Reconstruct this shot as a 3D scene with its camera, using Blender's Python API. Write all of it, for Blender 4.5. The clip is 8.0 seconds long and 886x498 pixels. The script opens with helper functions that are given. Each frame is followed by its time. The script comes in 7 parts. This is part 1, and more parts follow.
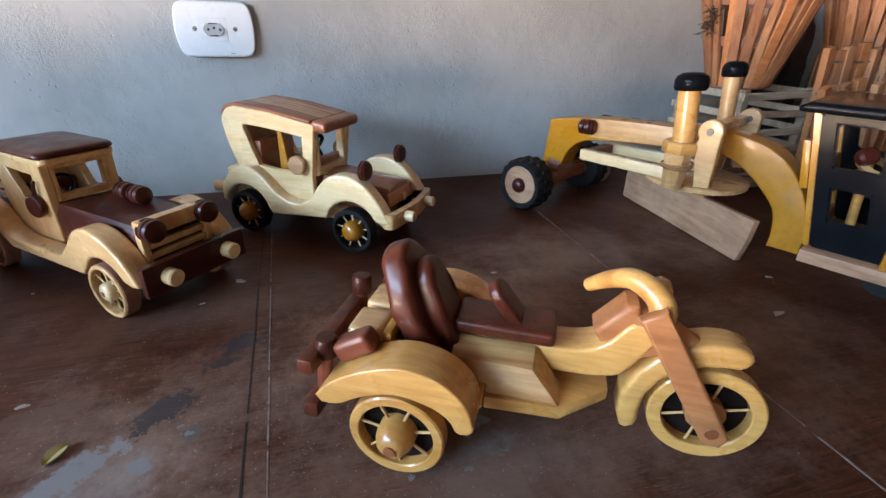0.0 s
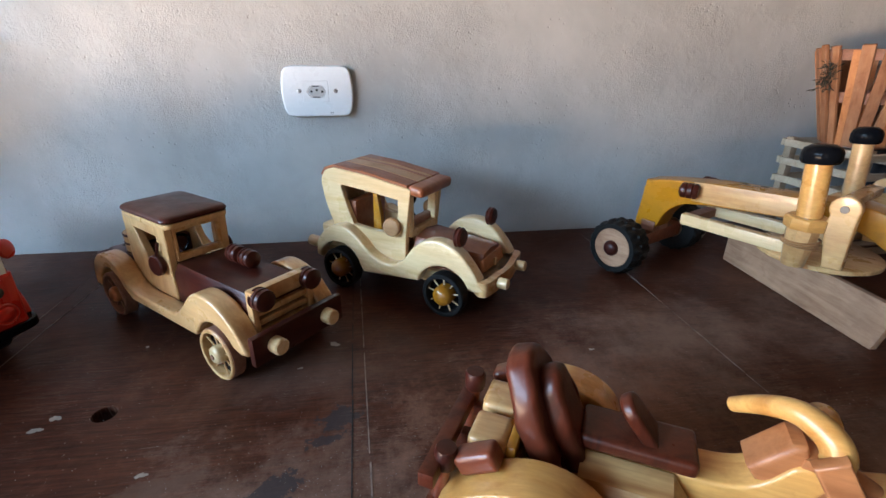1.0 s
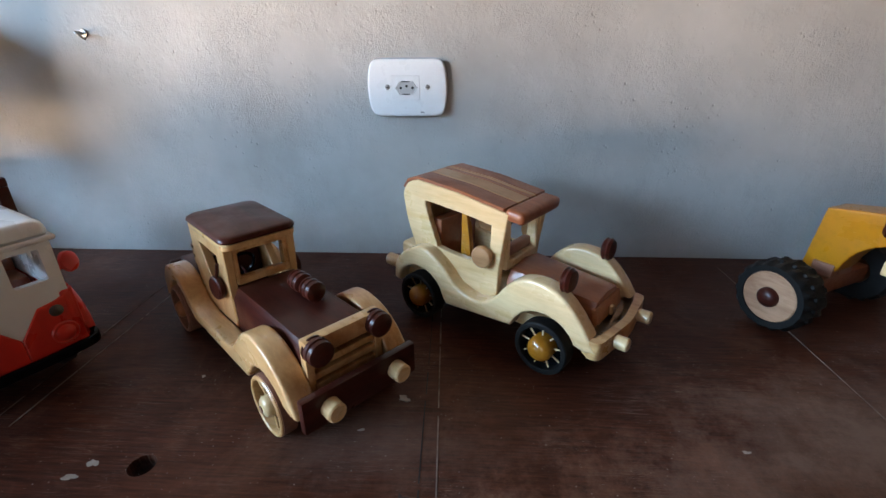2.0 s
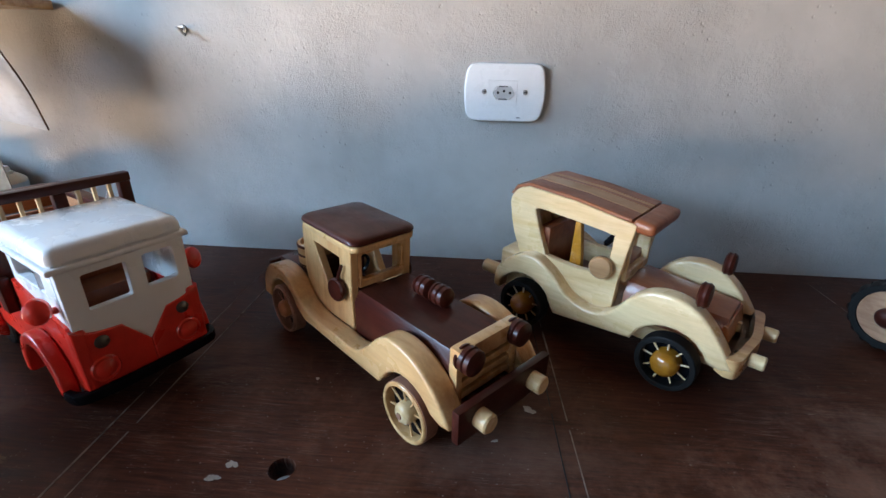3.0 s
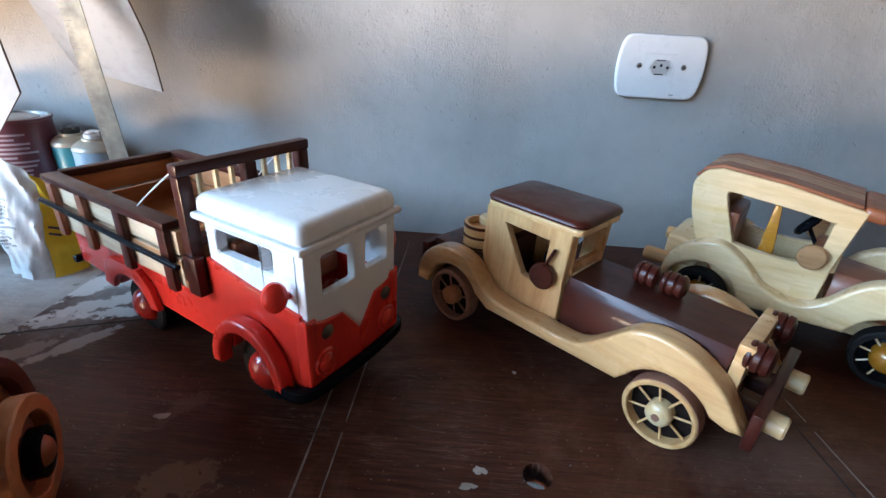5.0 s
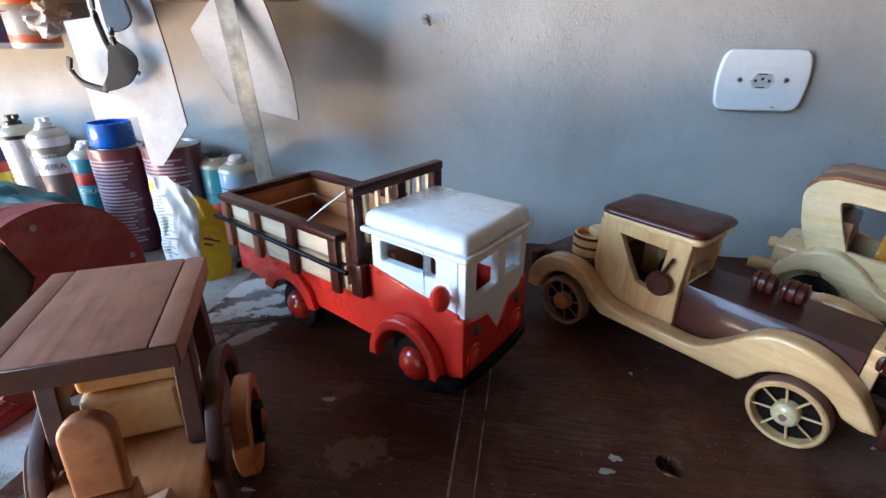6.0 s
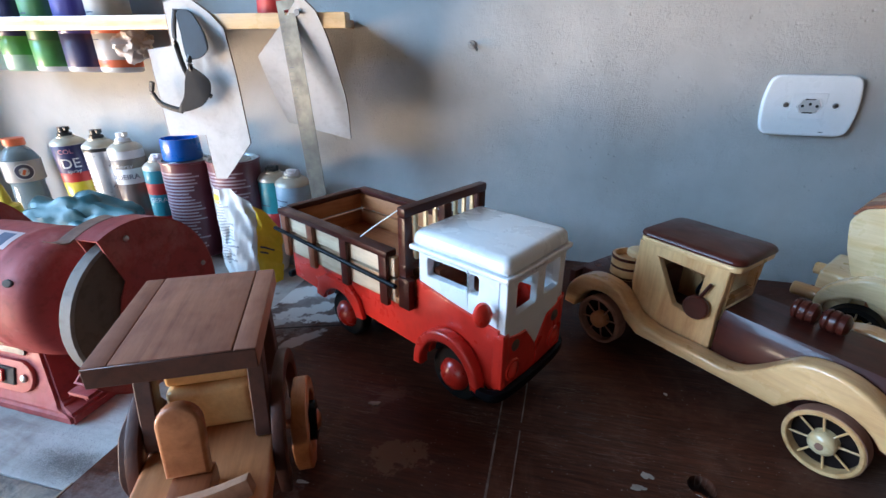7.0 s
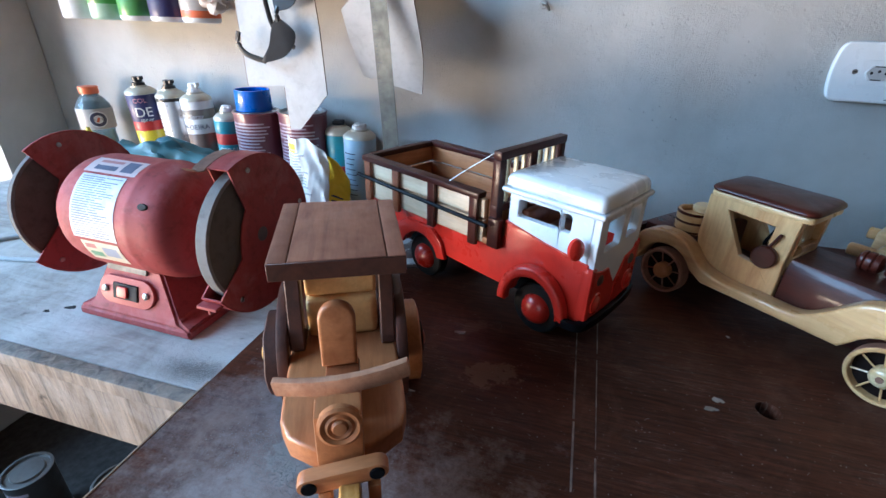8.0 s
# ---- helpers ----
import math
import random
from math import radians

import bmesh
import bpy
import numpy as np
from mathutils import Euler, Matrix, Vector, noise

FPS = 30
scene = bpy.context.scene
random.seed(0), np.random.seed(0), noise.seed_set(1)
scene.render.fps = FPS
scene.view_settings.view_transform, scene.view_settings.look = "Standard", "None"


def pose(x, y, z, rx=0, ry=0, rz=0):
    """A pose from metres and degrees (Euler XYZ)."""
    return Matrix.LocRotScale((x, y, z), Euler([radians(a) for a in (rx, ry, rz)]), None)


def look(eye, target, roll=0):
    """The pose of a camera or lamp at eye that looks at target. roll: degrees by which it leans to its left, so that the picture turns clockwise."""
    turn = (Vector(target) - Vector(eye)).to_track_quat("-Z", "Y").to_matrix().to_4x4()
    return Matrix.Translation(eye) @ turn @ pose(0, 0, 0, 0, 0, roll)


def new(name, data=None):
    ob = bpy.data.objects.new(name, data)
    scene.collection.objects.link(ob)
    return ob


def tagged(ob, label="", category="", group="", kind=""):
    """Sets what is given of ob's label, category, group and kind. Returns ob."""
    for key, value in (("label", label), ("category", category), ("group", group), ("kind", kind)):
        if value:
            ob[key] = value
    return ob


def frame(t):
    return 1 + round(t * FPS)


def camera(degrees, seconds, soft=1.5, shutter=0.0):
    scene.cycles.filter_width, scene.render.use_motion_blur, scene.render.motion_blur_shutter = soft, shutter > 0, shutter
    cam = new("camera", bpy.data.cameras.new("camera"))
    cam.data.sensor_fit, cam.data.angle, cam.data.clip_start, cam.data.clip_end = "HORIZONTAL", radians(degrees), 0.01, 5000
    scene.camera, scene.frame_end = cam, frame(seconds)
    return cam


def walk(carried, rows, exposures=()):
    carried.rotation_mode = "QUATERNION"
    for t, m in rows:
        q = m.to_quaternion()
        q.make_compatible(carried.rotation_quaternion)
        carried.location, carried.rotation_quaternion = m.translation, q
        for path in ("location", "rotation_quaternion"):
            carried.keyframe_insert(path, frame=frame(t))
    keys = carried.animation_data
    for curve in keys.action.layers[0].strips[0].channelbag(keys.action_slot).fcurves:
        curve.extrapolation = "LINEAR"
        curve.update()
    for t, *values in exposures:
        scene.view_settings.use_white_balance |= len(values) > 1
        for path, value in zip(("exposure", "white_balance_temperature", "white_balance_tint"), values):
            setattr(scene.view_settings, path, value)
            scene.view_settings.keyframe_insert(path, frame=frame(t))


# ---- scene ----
cam = camera(87.8, 8.0)
PATH = [
    (0, (0.128, 0.132, 0.279), (0.627, 1.858, -0.6), 1.2),
    (0.5, (0.109, 0.133, 0.286), (0.539, 1.892, -0.563), 1.2),
    (1, (0.088, 0.174, 0.319), (0.36, 1.999, -0.454), 0.4),
    (1.5, (0.079, 0.257, 0.329), (0.137, 2.099, -0.449), 0.2),
    (2, (0.089, 0.298, 0.321), (-0.016, 2.122, -0.492), -0.5),
    (2.2, (0.07, 0.289, 0.319), (-0.153, 2.106, -0.485), -0.6),
    (3.3, (-0.063, 0.306, 0.321), (-0.123, 2.138, -0.478), 2.0),
    (3.5, (-0.082, 0.312, 0.316), (-0.06, 2.142, -0.489), 2.3),
    (4, (-0.111, 0.333, 0.294), (0.122, 2.125, -0.562), 3.4),
    (4.5, (-0.163, 0.343, 0.276), (0.098, 2.11, -0.622), 3.8),
    (5, (-0.253, 0.323, 0.294), (-0.311, 2.129, -0.565), 3.3),
    (5.2, (-0.281, 0.314, 0.309), (-0.47, 2.123, -0.524), 2.4),
    (6.3, (-0.325, 0.254, 0.316), (-0.628, 2.049, -0.513), 0.5),
    (6.5, (-0.327, 0.247, 0.327), (-0.657, 2.055, -0.462), 0.8),
    (7, (-0.326, 0.247, 0.333), (-0.762, 2.029, -0.464), 0.2),
    (7.5, (-0.334, 0.219, 0.321), (-0.92, 1.911, -0.57), -0.5),
    (8, (-0.392, 0.177, 0.315), (-0.862, 1.902, -0.58), 1.8),
]
walk(cam, [(t, look(eye, target, roll)) for t, eye, target, roll in PATH], [(0, 0.84, 6200, 13), (1, 0.7, 6200, 12), (2, 0.56, 6120, 11), (3.5, 0.5, 5950, 11), (5, 0.52, 5800, 10), (6.5, 0.18, 5600, 9), (8, 0.16, 5350, 7)])

# ---- world, sun and window light ----
world = bpy.data.worlds.new("sky")
scene.world = world
world.use_nodes = True
wn = world.node_tree
sky = wn.nodes.new("ShaderNodeTexSky")
sky.sky_type = "NISHITA"
sky.sun_disc = False
sky.sun_elevation, sky.sun_rotation = radians(48), radians(150)
wn.links.new(sky.outputs[0], wn.nodes["Background"].inputs[0])
wn.nodes["Background"].inputs[1].default_value = 0.05

sun = new("sun", bpy.data.lights.new("sun", "SUN"))
sun.data.energy, sun.data.angle, sun.data.color = 5.0, radians(0.5), (1.0, 0.93, 0.82)
sun.matrix_world = look((1.2, -2.1, 2.7), (0, 0, 0))

door_light = new("door_light", bpy.data.lights.new("door_light", "AREA"))
door_light.data.shape, door_light.data.size, door_light.data.size_y = "RECTANGLE", 3.3, 1.5
door_light.data.energy, door_light.data.color = 320.0, (0.50, 0.74, 1.0)
door_light.matrix_world = look((-3.7, -1.1, 1.7), (-0.2, 0.75, 0.1))

# the low part of the opening: sunlit earth outside
ground_light = new("ground_light", bpy.data.lights.new("ground_light", "AREA"))
ground_light.data.shape, ground_light.data.size, ground_light.data.size_y = "RECTANGLE", 2.4, 0.6
ground_light.data.energy, ground_light.data.color = 275.0, (1.0, 0.71, 0.46)
ground_light.matrix_world = look((-3.9, -1.55, -0.45), (0.1, 1.0, 0.5))

# daylight through the opening across the room
back_light = new("back_light", bpy.data.lights.new("back_light", "AREA"))
back_light.data.shape, back_light.data.size, back_light.data.size_y = "RECTANGLE", 1.1, 1.3
back_light.data.energy, back_light.data.color = 5.0, (1.0, 0.95, 0.9)
back_light.matrix_world = look((-0.8, -2.5, 0.55), (-0.4, 0.7, 0.1))

scene.view_settings.exposure = 0.0


# ---- materials ----
def material(name):
    m = bpy.data.materials.new(name)
    m.use_nodes = True
    t = m.node_tree
    return m, t, t.nodes["Principled BSDF"]


def node(t, kind, **inputs):
    n = t.nodes.new(kind)
    for k, v in inputs.items():
        n.inputs[k.replace("_", " ")].default_value = v
    return n


def ramp(t, source, stops):
    r = t.nodes.new("ShaderNodeValToRGB")
    e = r.color_ramp.elements
    while len(e) < len(stops):
        e.new(0.5)
    for i, (p, c) in enumerate(stops):
        e[i].position = p
        e[i].color = (*c, 1) if len(c) == 3 else c
    t.links.new(source, r.inputs[0])
    return r


def mix(t, fac, a, b, blend="MIX"):
    n = t.nodes.new("ShaderNodeMix")
    n.data_type, n.blend_type = "RGBA", blend
    for slot, v in ((0, fac), (6, a), (7, b)):
        if isinstance(v, (int, float)):
            n.inputs[slot].default_value = v
        elif isinstance(v, tuple):
            n.inputs[slot].default_value = (*v, 1)
        else:
            t.links.new(v, n.inputs[slot])
    return n.outputs[2]


def coords(t, scale, shift=True):
    """Object coordinates, scaled per axis and shifted at random from object to object."""
    c = t.nodes.new("ShaderNodeTexCoord")
    m = t.nodes.new("ShaderNodeMapping")
    m.inputs["Scale"].default_value = scale
    t.links.new(c.outputs["Object"], m.inputs[0])
    if shift:
        o = t.nodes.new("ShaderNodeObjectInfo")
        s = t.nodes.new("ShaderNodeVectorMath")
        s.operation = "SCALE"
        s.inputs[0].default_value = (7.1, 3.3, 5.7)
        t.links.new(o.outputs["Random"], s.inputs["Scale"])
        t.links.new(s.outputs[0], m.inputs["Location"])
    return m.outputs[0]


def noise_tex(t, vec, scale, detail=4.0, rough=0.55, warp=0.0):
    n = t.nodes.new("ShaderNodeTexNoise")
    n.inputs["Scale"].default_value = scale
    n.inputs["Detail"].default_value = detail
    n.inputs["Roughness"].default_value = rough
    n.inputs["Distortion"].default_value = warp
    t.links.new(vec, n.inputs["Vector"])
    return n.outputs[0]


def bump(t, bsdf, height, strength, distance=0.001, after=None):
    b = t.nodes.new("ShaderNodeBump")
    b.inputs["Strength"].default_value = strength
    b.inputs["Distance"].default_value = distance
    t.links.new(height, b.inputs["Height"])
    if after:
        t.links.new(after, b.inputs["Normal"])
    t.links.new(b.outputs[0], bsdf.inputs["Normal"])
    return b.outputs[0]


def wood(name, light, dark, gloss=0.35, coat=0.3, axis="x", grain=1.0, wear=0.25, stain=0.45, vary=0.14):
    """Sawn and varnished wood with grain along one axis of its object."""
    m, t, b = material(name)
    s = {"x": (4, 34, 34), "y": (34, 4, 34), "z": (34, 34, 4)}[axis]
    v = coords(t, tuple(k * grain for k in s))
    rings = noise_tex(t, v, 1.4, 3, 0.6, 1.6)
    fibres = noise_tex(t, v, 9.0, 5, 0.7, 0.3)
    v2 = coords(t, (14, 14, 14))
    blotch = noise_tex(t, v2, 1.6, 4, 0.6)
    c = ramp(t, rings, [(0.3, dark), (0.5, tuple((a + 2 * z) / 3 for a, z in zip(dark, light))), (0.72, light)])
    c = mix(t, 0.24, c.outputs[0], ramp(t, fibres, [(0.35, tuple(k * 0.6 for k in dark)), (0.65, light)]).outputs[0])
    c = mix(t, wear, c, ramp(t, blotch, [(0.32, tuple(k * 0.55 for k in light)), (0.6, (1, 1, 1))]).outputs[0], "MULTIPLY")
    # long brown streaks and handled, darkened places
    streak = noise_tex(t, coords(t, tuple(k * 0.45 for k in s)), 1.1, 6, 0.62, 1.2)
    c = mix(t, ramp(t, streak, [(0.53, (0, 0, 0)), (0.74, (stain,) * 3)]).outputs[0], c, tuple(k * q for k, q in zip(dark, (0.62, 0.5, 0.45))))
    smudge = noise_tex(t, coords(t, (1, 1, 1)), 34, 6, 0.7, 0.5)
    c = mix(t, ramp(t, smudge, [(0.56, (0, 0, 0)), (0.76, (stain * 0.7,) * 3)]).outputs[0], c, tuple(k * q for k, q in zip(dark, (0.7, 0.55, 0.5))))
    each = t.nodes.new("ShaderNodeObjectInfo")
    c = mix(t, 1.0, c, ramp(t, each.outputs["Random"], [(0.0, (1 - vary, 1 - vary * 1.15, 1 - vary * 1.25)), (1.0, (1, 1, 1))]).outputs[0], "MULTIPLY")
    t.links.new(c, b.inputs["Base Color"])
    r = ramp(t, blotch, [(0.3, (gloss * 1.5,) * 3), (0.7, (gloss * 0.8,) * 3)])
    t.links.new(r.outputs[0], b.inputs["Roughness"])
    b.inputs["Coat Weight"].default_value = coat
    b.inputs["Coat Roughness"].default_value = 0.12
    bump(t, b, fibres, 0.22, 0.0008)
    return m


def paint(name, colour, worn, rough=0.35, coat=0.2, spots=0.1, relief=0.12, dull=1.6):
    """Brushed paint with small stains and worn places."""
    m, t, b = material(name)
    v = coords(t, (1, 1, 1))
    fine = noise_tex(t, v, 90, 5, 0.6)
    wide = noise_tex(t, v, 17, 5, 0.65, 0.4)
    c = mix(t, ramp(t, wide, [(0.5, (0, 0, 0)), (0.78, (1, 1, 1))]).outputs[0], colour, worn)
    c = mix(t, spots, c, ramp(t, fine, [(0.3, (0.25, 0.22, 0.2)), (0.5, (1, 1, 1))]).outputs[0], "MULTIPLY")
    t.links.new(c, b.inputs["Base Color"])
    t.links.new(ramp(t, wide, [(0.3, (rough * 0.8,) * 3), (0.75, (min(1, rough * dull),) * 3)]).outputs[0], b.inputs["Roughness"])
    b.inputs["Coat Weight"].default_value = coat
    b.inputs["Coat Roughness"].default_value = 0.1
    bump(t, b, noise_tex(t, v, 160, 3, 0.5), relief, 0.0008)
    return m


def plain(name, colour, rough=0.5, metal=0.0, coat=0.0, vary=0.15):
    m, t, b = material(name)
    v = coords(t, (1, 1, 1))
    n = noise_tex(t, v, 60, 4, 0.6)
    c = mix(t, 1.0, colour, ramp(t, n, [(0.3, (1 - vary,) * 3), (0.7, (1, 1, 1))]).outputs[0], "MULTIPLY")
    t.links.new(c, b.inputs["Base Color"])
    t.links.new(ramp(t, n, [(0.3, (rough * 1.2,) * 3), (0.7, (rough * 0.85,) * 3)]).outputs[0], b.inputs["Roughness"])
    b.inputs["Metallic"].default_value = metal
    b.inputs["Coat Weight"].default_value = coat
    return m


def plaster_material():
    m, t, b = material("trowelled_cement_plaster")
    v = coords(t, (1, 1, 1), False)
    wide = noise_tex(t, v, 2.3, 5, 0.6, 0.5)
    mid = noise_tex(t, v, 9, 5, 0.6)
    c = ramp(t, wide, [(0.3, (0.345, 0.335, 0.312)), (0.52, (0.455, 0.445, 0.42)), (0.72, (0.53, 0.51, 0.472))])
    c = mix(t, 0.3, c.outputs[0], ramp(t, mid, [(0.35, (0.62, 0.60, 0.56)), (0.65, (1, 1, 1))]).outputs[0], "MULTIPLY")
    t.links.new(c, b.inputs["Base Color"])
    b.inputs["Roughness"].default_value = 0.78
    # sandy grain, in patches left rough by the trowel, and fine pits
    patch = ramp(t, noise_tex(t, v, 7.5, 5, 0.65, 0.0), [(0.45, (0.05,) * 3), (0.62, (1, 1, 1))])
    grain = noise_tex(t, v, 290, 3, 0.72)
    n1 = t.nodes.new("ShaderNodeMath")
    n1.operation = "MULTIPLY"
    t.links.new(grain, n1.inputs[0])
    t.links.new(patch.outputs[0], n1.inputs[1])
    first = bump(t, b, n1.outputs[0], 0.65, 0.0026)
    pits = t.nodes.new("ShaderNodeTexVoronoi")
    pits.inputs["Scale"].default_value = 95
    t.links.new(v, pits.inputs["Vector"])
    deep = ramp(t, pits.outputs["Distance"], [(0.05, (0, 0, 0)), (0.22, (1, 1, 1))])
    gate = ramp(t, noise_tex(t, v, 14, 4, 0.6), [(0.5, (0,) * 3), (0.66, (1,) * 3)])
    g = mix(t, gate.outputs[0], (1, 1, 1), deep.outputs[0])
    second = bump(t, b, g, 0.5, 0.002, first)
    bump(t, b, noise_tex(t, v, 11, 3, 0.5), 0.3, 0.008, second)
    return m


def stain_sheen(t, flat, c, place, size, turn, colour, density, rag=26, crisp=False):
    """A stain, dust or painted sheen on a flat board: an ellipse with a ragged, broken edge."""
    m = t.nodes.new("ShaderNodeMapping")
    m.vector_type = "TEXTURE"
    m.inputs["Location"].default_value = (*place, 0)
    m.inputs["Rotation"].default_value = (0, 0, radians(turn))
    m.inputs["Scale"].default_value = (*size, 1)
    t.links.new(flat, m.inputs[0])
    d = t.nodes.new("ShaderNodeVectorMath")
    d.operation = "LENGTH"
    t.links.new(m.outputs[0], d.inputs[0])
    s = t.nodes.new("ShaderNodeMath")
    s.operation = "MULTIPLY_ADD"
    s.inputs[1].default_value = 2.6
    t.links.new(noise_tex(t, flat, rag, 10, 0.68 if crisp else 0.8), s.inputs[0])
    t.links.new(d.outputs["Value"], s.inputs[2])
    f = ramp(t, s.outputs[0], [(0.0, (density,) * 3), (1.0, (0, 0, 0))])
    f.color_ramp.elements[0].position = 0.93 if crisp else 0.62 if density < 1 else 0.88
    n = t.nodes.new("ShaderNodeMath")
    n.operation = "MULTIPLY"
    n.inputs[1].default_value = 0.5
    t.links.new(s.outputs[0], n.inputs[0])
    t.links.new(n.outputs[0], f.inputs[0])
    return mix(t, f.outputs[0], c, colour)


def table_material():
    m, t, b = material("old_varnished_plywood")
    v = coords(t, (3.0, 40, 40), False)
    flat = coords(t, (1, 1, 1), False)
    grain = noise_tex(t, v, 1.6, 6, 0.65, 0.8)
    fine = noise_tex(t, v, 8.0, 5, 0.7)
    wide = noise_tex(t, flat, 5.0, 5, 0.6, 0.4)
    c = ramp(t, grain, [(0.28, (0.026, 0.0062, 0.0032)), (0.5, (0.05, 0.012, 0.0055)), (0.72, (0.092, 0.0235, 0.0105))])
    c = mix(t, 0.62, c.outputs[0], ramp(t, fine, [(0.36, (0.018, 0.0056, 0.0035)), (0.66, (0.10, 0.031, 0.0155))]).outputs[0])
    # dust and rubbed varnish
    dust = ramp(t, noise_tex(t, flat, 9, 8, 0.74, 0.9), [(0.5, (0, 0, 0)), (0.74, (0.3,) * 3)])
    c = mix(t, dust.outputs[0], c, (0.25, 0.118, 0.07))
    haze = ramp(t, noise_tex(t, flat, 3.4, 6, 0.6, 1.2), [(0.46, (0, 0, 0)), (0.7, (0.2,) * 3)])
    c = mix(t, haze.outputs[0], c, (0.17, 0.066, 0.034))
    rings = t.nodes.new("ShaderNodeTexVoronoi")
    rings.inputs["Scale"].default_value = 13
    t.links.new(flat, rings.inputs["Vector"])
    band = ramp(t, rings.outputs["Distance"], [(0.125, (0, 0, 0)), (0.14, (1, 1, 1)), (0.16, (0, 0, 0))])
    some = ramp(t, noise_tex(t, flat, 8, 4, 0.7), [(0.56, (0,) * 3), (0.68, (0.3,) * 3)])
    c = mix(t, mix(t, 1.0, band.outputs[0], some.outputs[0], "MULTIPLY"), c, (0.26, 0.19, 0.15))
    specks = t.nodes.new("ShaderNodeTexVoronoi")
    specks.inputs["Scale"].default_value = 46
    specks.inputs["Randomness"].default_value = 1.0
    t.links.new(flat, specks.inputs["Vector"])
    sp = ramp(t, specks.outputs["Distance"], [(0.035, (1, 1, 1)), (0.06, (0, 0, 0))])
    few = ramp(t, noise_tex(t, flat, 7, 3, 0.6), [(0.52, (0,) * 3), (0.62, (0.8,) * 3)])
    c = mix(t, mix(t, 1.0, sp.outputs[0], few.outputs[0], "MULTIPLY"), c, (0.24, 0.20, 0.17))
    # thin pale scratches
    sv = coords(t, (2.0, 60, 1), False)
    s1 = ramp(t, noise_tex(t, sv, 2.1, 2, 0.4, 2.6), [(0.492, (0, 0, 0)), (0.5, (1, 1, 1)), (0.508, (0, 0, 0))])
    sm = ramp(t, noise_tex(t, flat, 6, 3, 0.5), [(0.58, (0,) * 3), (0.7, (0.5,) * 3)])
    n = t.nodes.new("ShaderNodeMath")
    n.operation = "MULTIPLY"
    t.links.new(s1.outputs[0], n.inputs[0])
    t.links.new(sm.outputs[0], n.inputs[1])
    c = mix(t, n.outputs[0], c, (0.28, 0.23, 0.2))
    # fine scuffs in two crossing directions, and a peppering of tiny pale specks
    for turn, scale, gate in ((58, 3.2, 0.6), (-24, 4.1, 0.63)):
        mv = t.nodes.new("ShaderNodeMapping")
        mv.inputs["Rotation"].default_value = (0, 0, radians(turn))
        mv.inputs["Scale"].default_value = (2.2, 75, 1)
        t.links.new(flat, mv.inputs[0])
        line = ramp(t, noise_tex(t, mv.outputs[0], scale, 2, 0.5, 1.6), [(0.49, (0, 0, 0)), (0.5, (1, 1, 1)), (0.51, (0, 0, 0))])
        where = ramp(t, noise_tex(t, flat, 11, 4, 0.6), [(gate - 0.12, (0,) * 3), (gate + 0.04, (0.75,) * 3)])
        c = mix(t, mix(t, 1.0, line.outputs[0], where.outputs[0], "MULTIPLY"), c, (0.24, 0.16, 0.12))
    pepper = t.nodes.new("ShaderNodeTexVoronoi")
    pepper.inputs["Scale"].default_value = 150
    t.links.new(flat, pepper.inputs["Vector"])
    pp = ramp(t, pepper.outputs["Distance"], [(0.07, (1, 1, 1)), (0.12, (0, 0, 0))])
    pg = ramp(t, noise_tex(t, flat, 13, 5, 0.7), [(0.44, (0,) * 3), (0.62, (0.8,) * 3)])
    c = mix(t, mix(t, 1.0, pp.outputs[0], pg.outputs[0], "MULTIPLY"), c, (0.30, 0.24, 0.2))
    grey, dark, dusty, white = (0.30, 0.285, 0.28), (0.03, 0.019, 0.018), (0.24, 0.15, 0.11), (0.68, 0.66, 0.63)
    # broad patches: dust and worn varnish, with the table's sheen put into the colour
    for place, size, turn, colour, density, rag in (
            ((-0.02, 0.42), (0.24, 0.15), 20, dusty, 0.7, 14), ((0.25, 0.34), (0.38, 0.15), -4, dusty, 0.65, 11), ((0.52, 0.40), (0.26, 0.12), 10, dusty, 0.6, 12), ((0.02, 0.60), (0.2, 0.09), 0, dusty, 0.3, 9),
            ((-0.06, 0.375), (0.13, 0.05), 28, (0.27, 0.22, 0.2), 0.7, 22), ((0.225, 0.355), (0.05, 0.02), 0, grey, 0.5, 60),
            ((-0.62, 0.43), (0.13, 0.11), 30, (0.31, 0.25, 0.235), 0.8, 18), ((-0.53, 0.33), (0.30, 0.20), 0, (0.27, 0.205, 0.18), 0.9, 24), ((-0.58, 0.36), (0.14, 0.08), 40, (0.38, 0.33, 0.31), 0.8, 40), ((-0.42, 0.36), (0.10, 0.08), 10, (0.3, 0.22, 0.19), 0.7, 40),
            ((-0.25, 0.335), (0.24, 0.13), -8, (0.175, 0.058, 0.03), 0.8, 9), ((-0.31, 0.37), (0.06, 0.02), 20, (0.2, 0.13, 0.095), 0.6, 50), ((0.44, 0.60), (0.34, 0.17), 10, dusty, 0.72, 10), ((0.28, 0.50), (0.26, 0.16), 0, (0.22, 0.1, 0.06), 0.8, 14), ((-0.66, 0.76), (0.12, 0.13), 35, (0.27, 0.245, 0.235), 0.95, 12)):
        c = stain_sheen(t, flat, c, place, size, turn, colour, density, rag)
    # spilt paint with hard edges: pale grey, slate and white
    slate = (0.03, 0.029, 0.033)
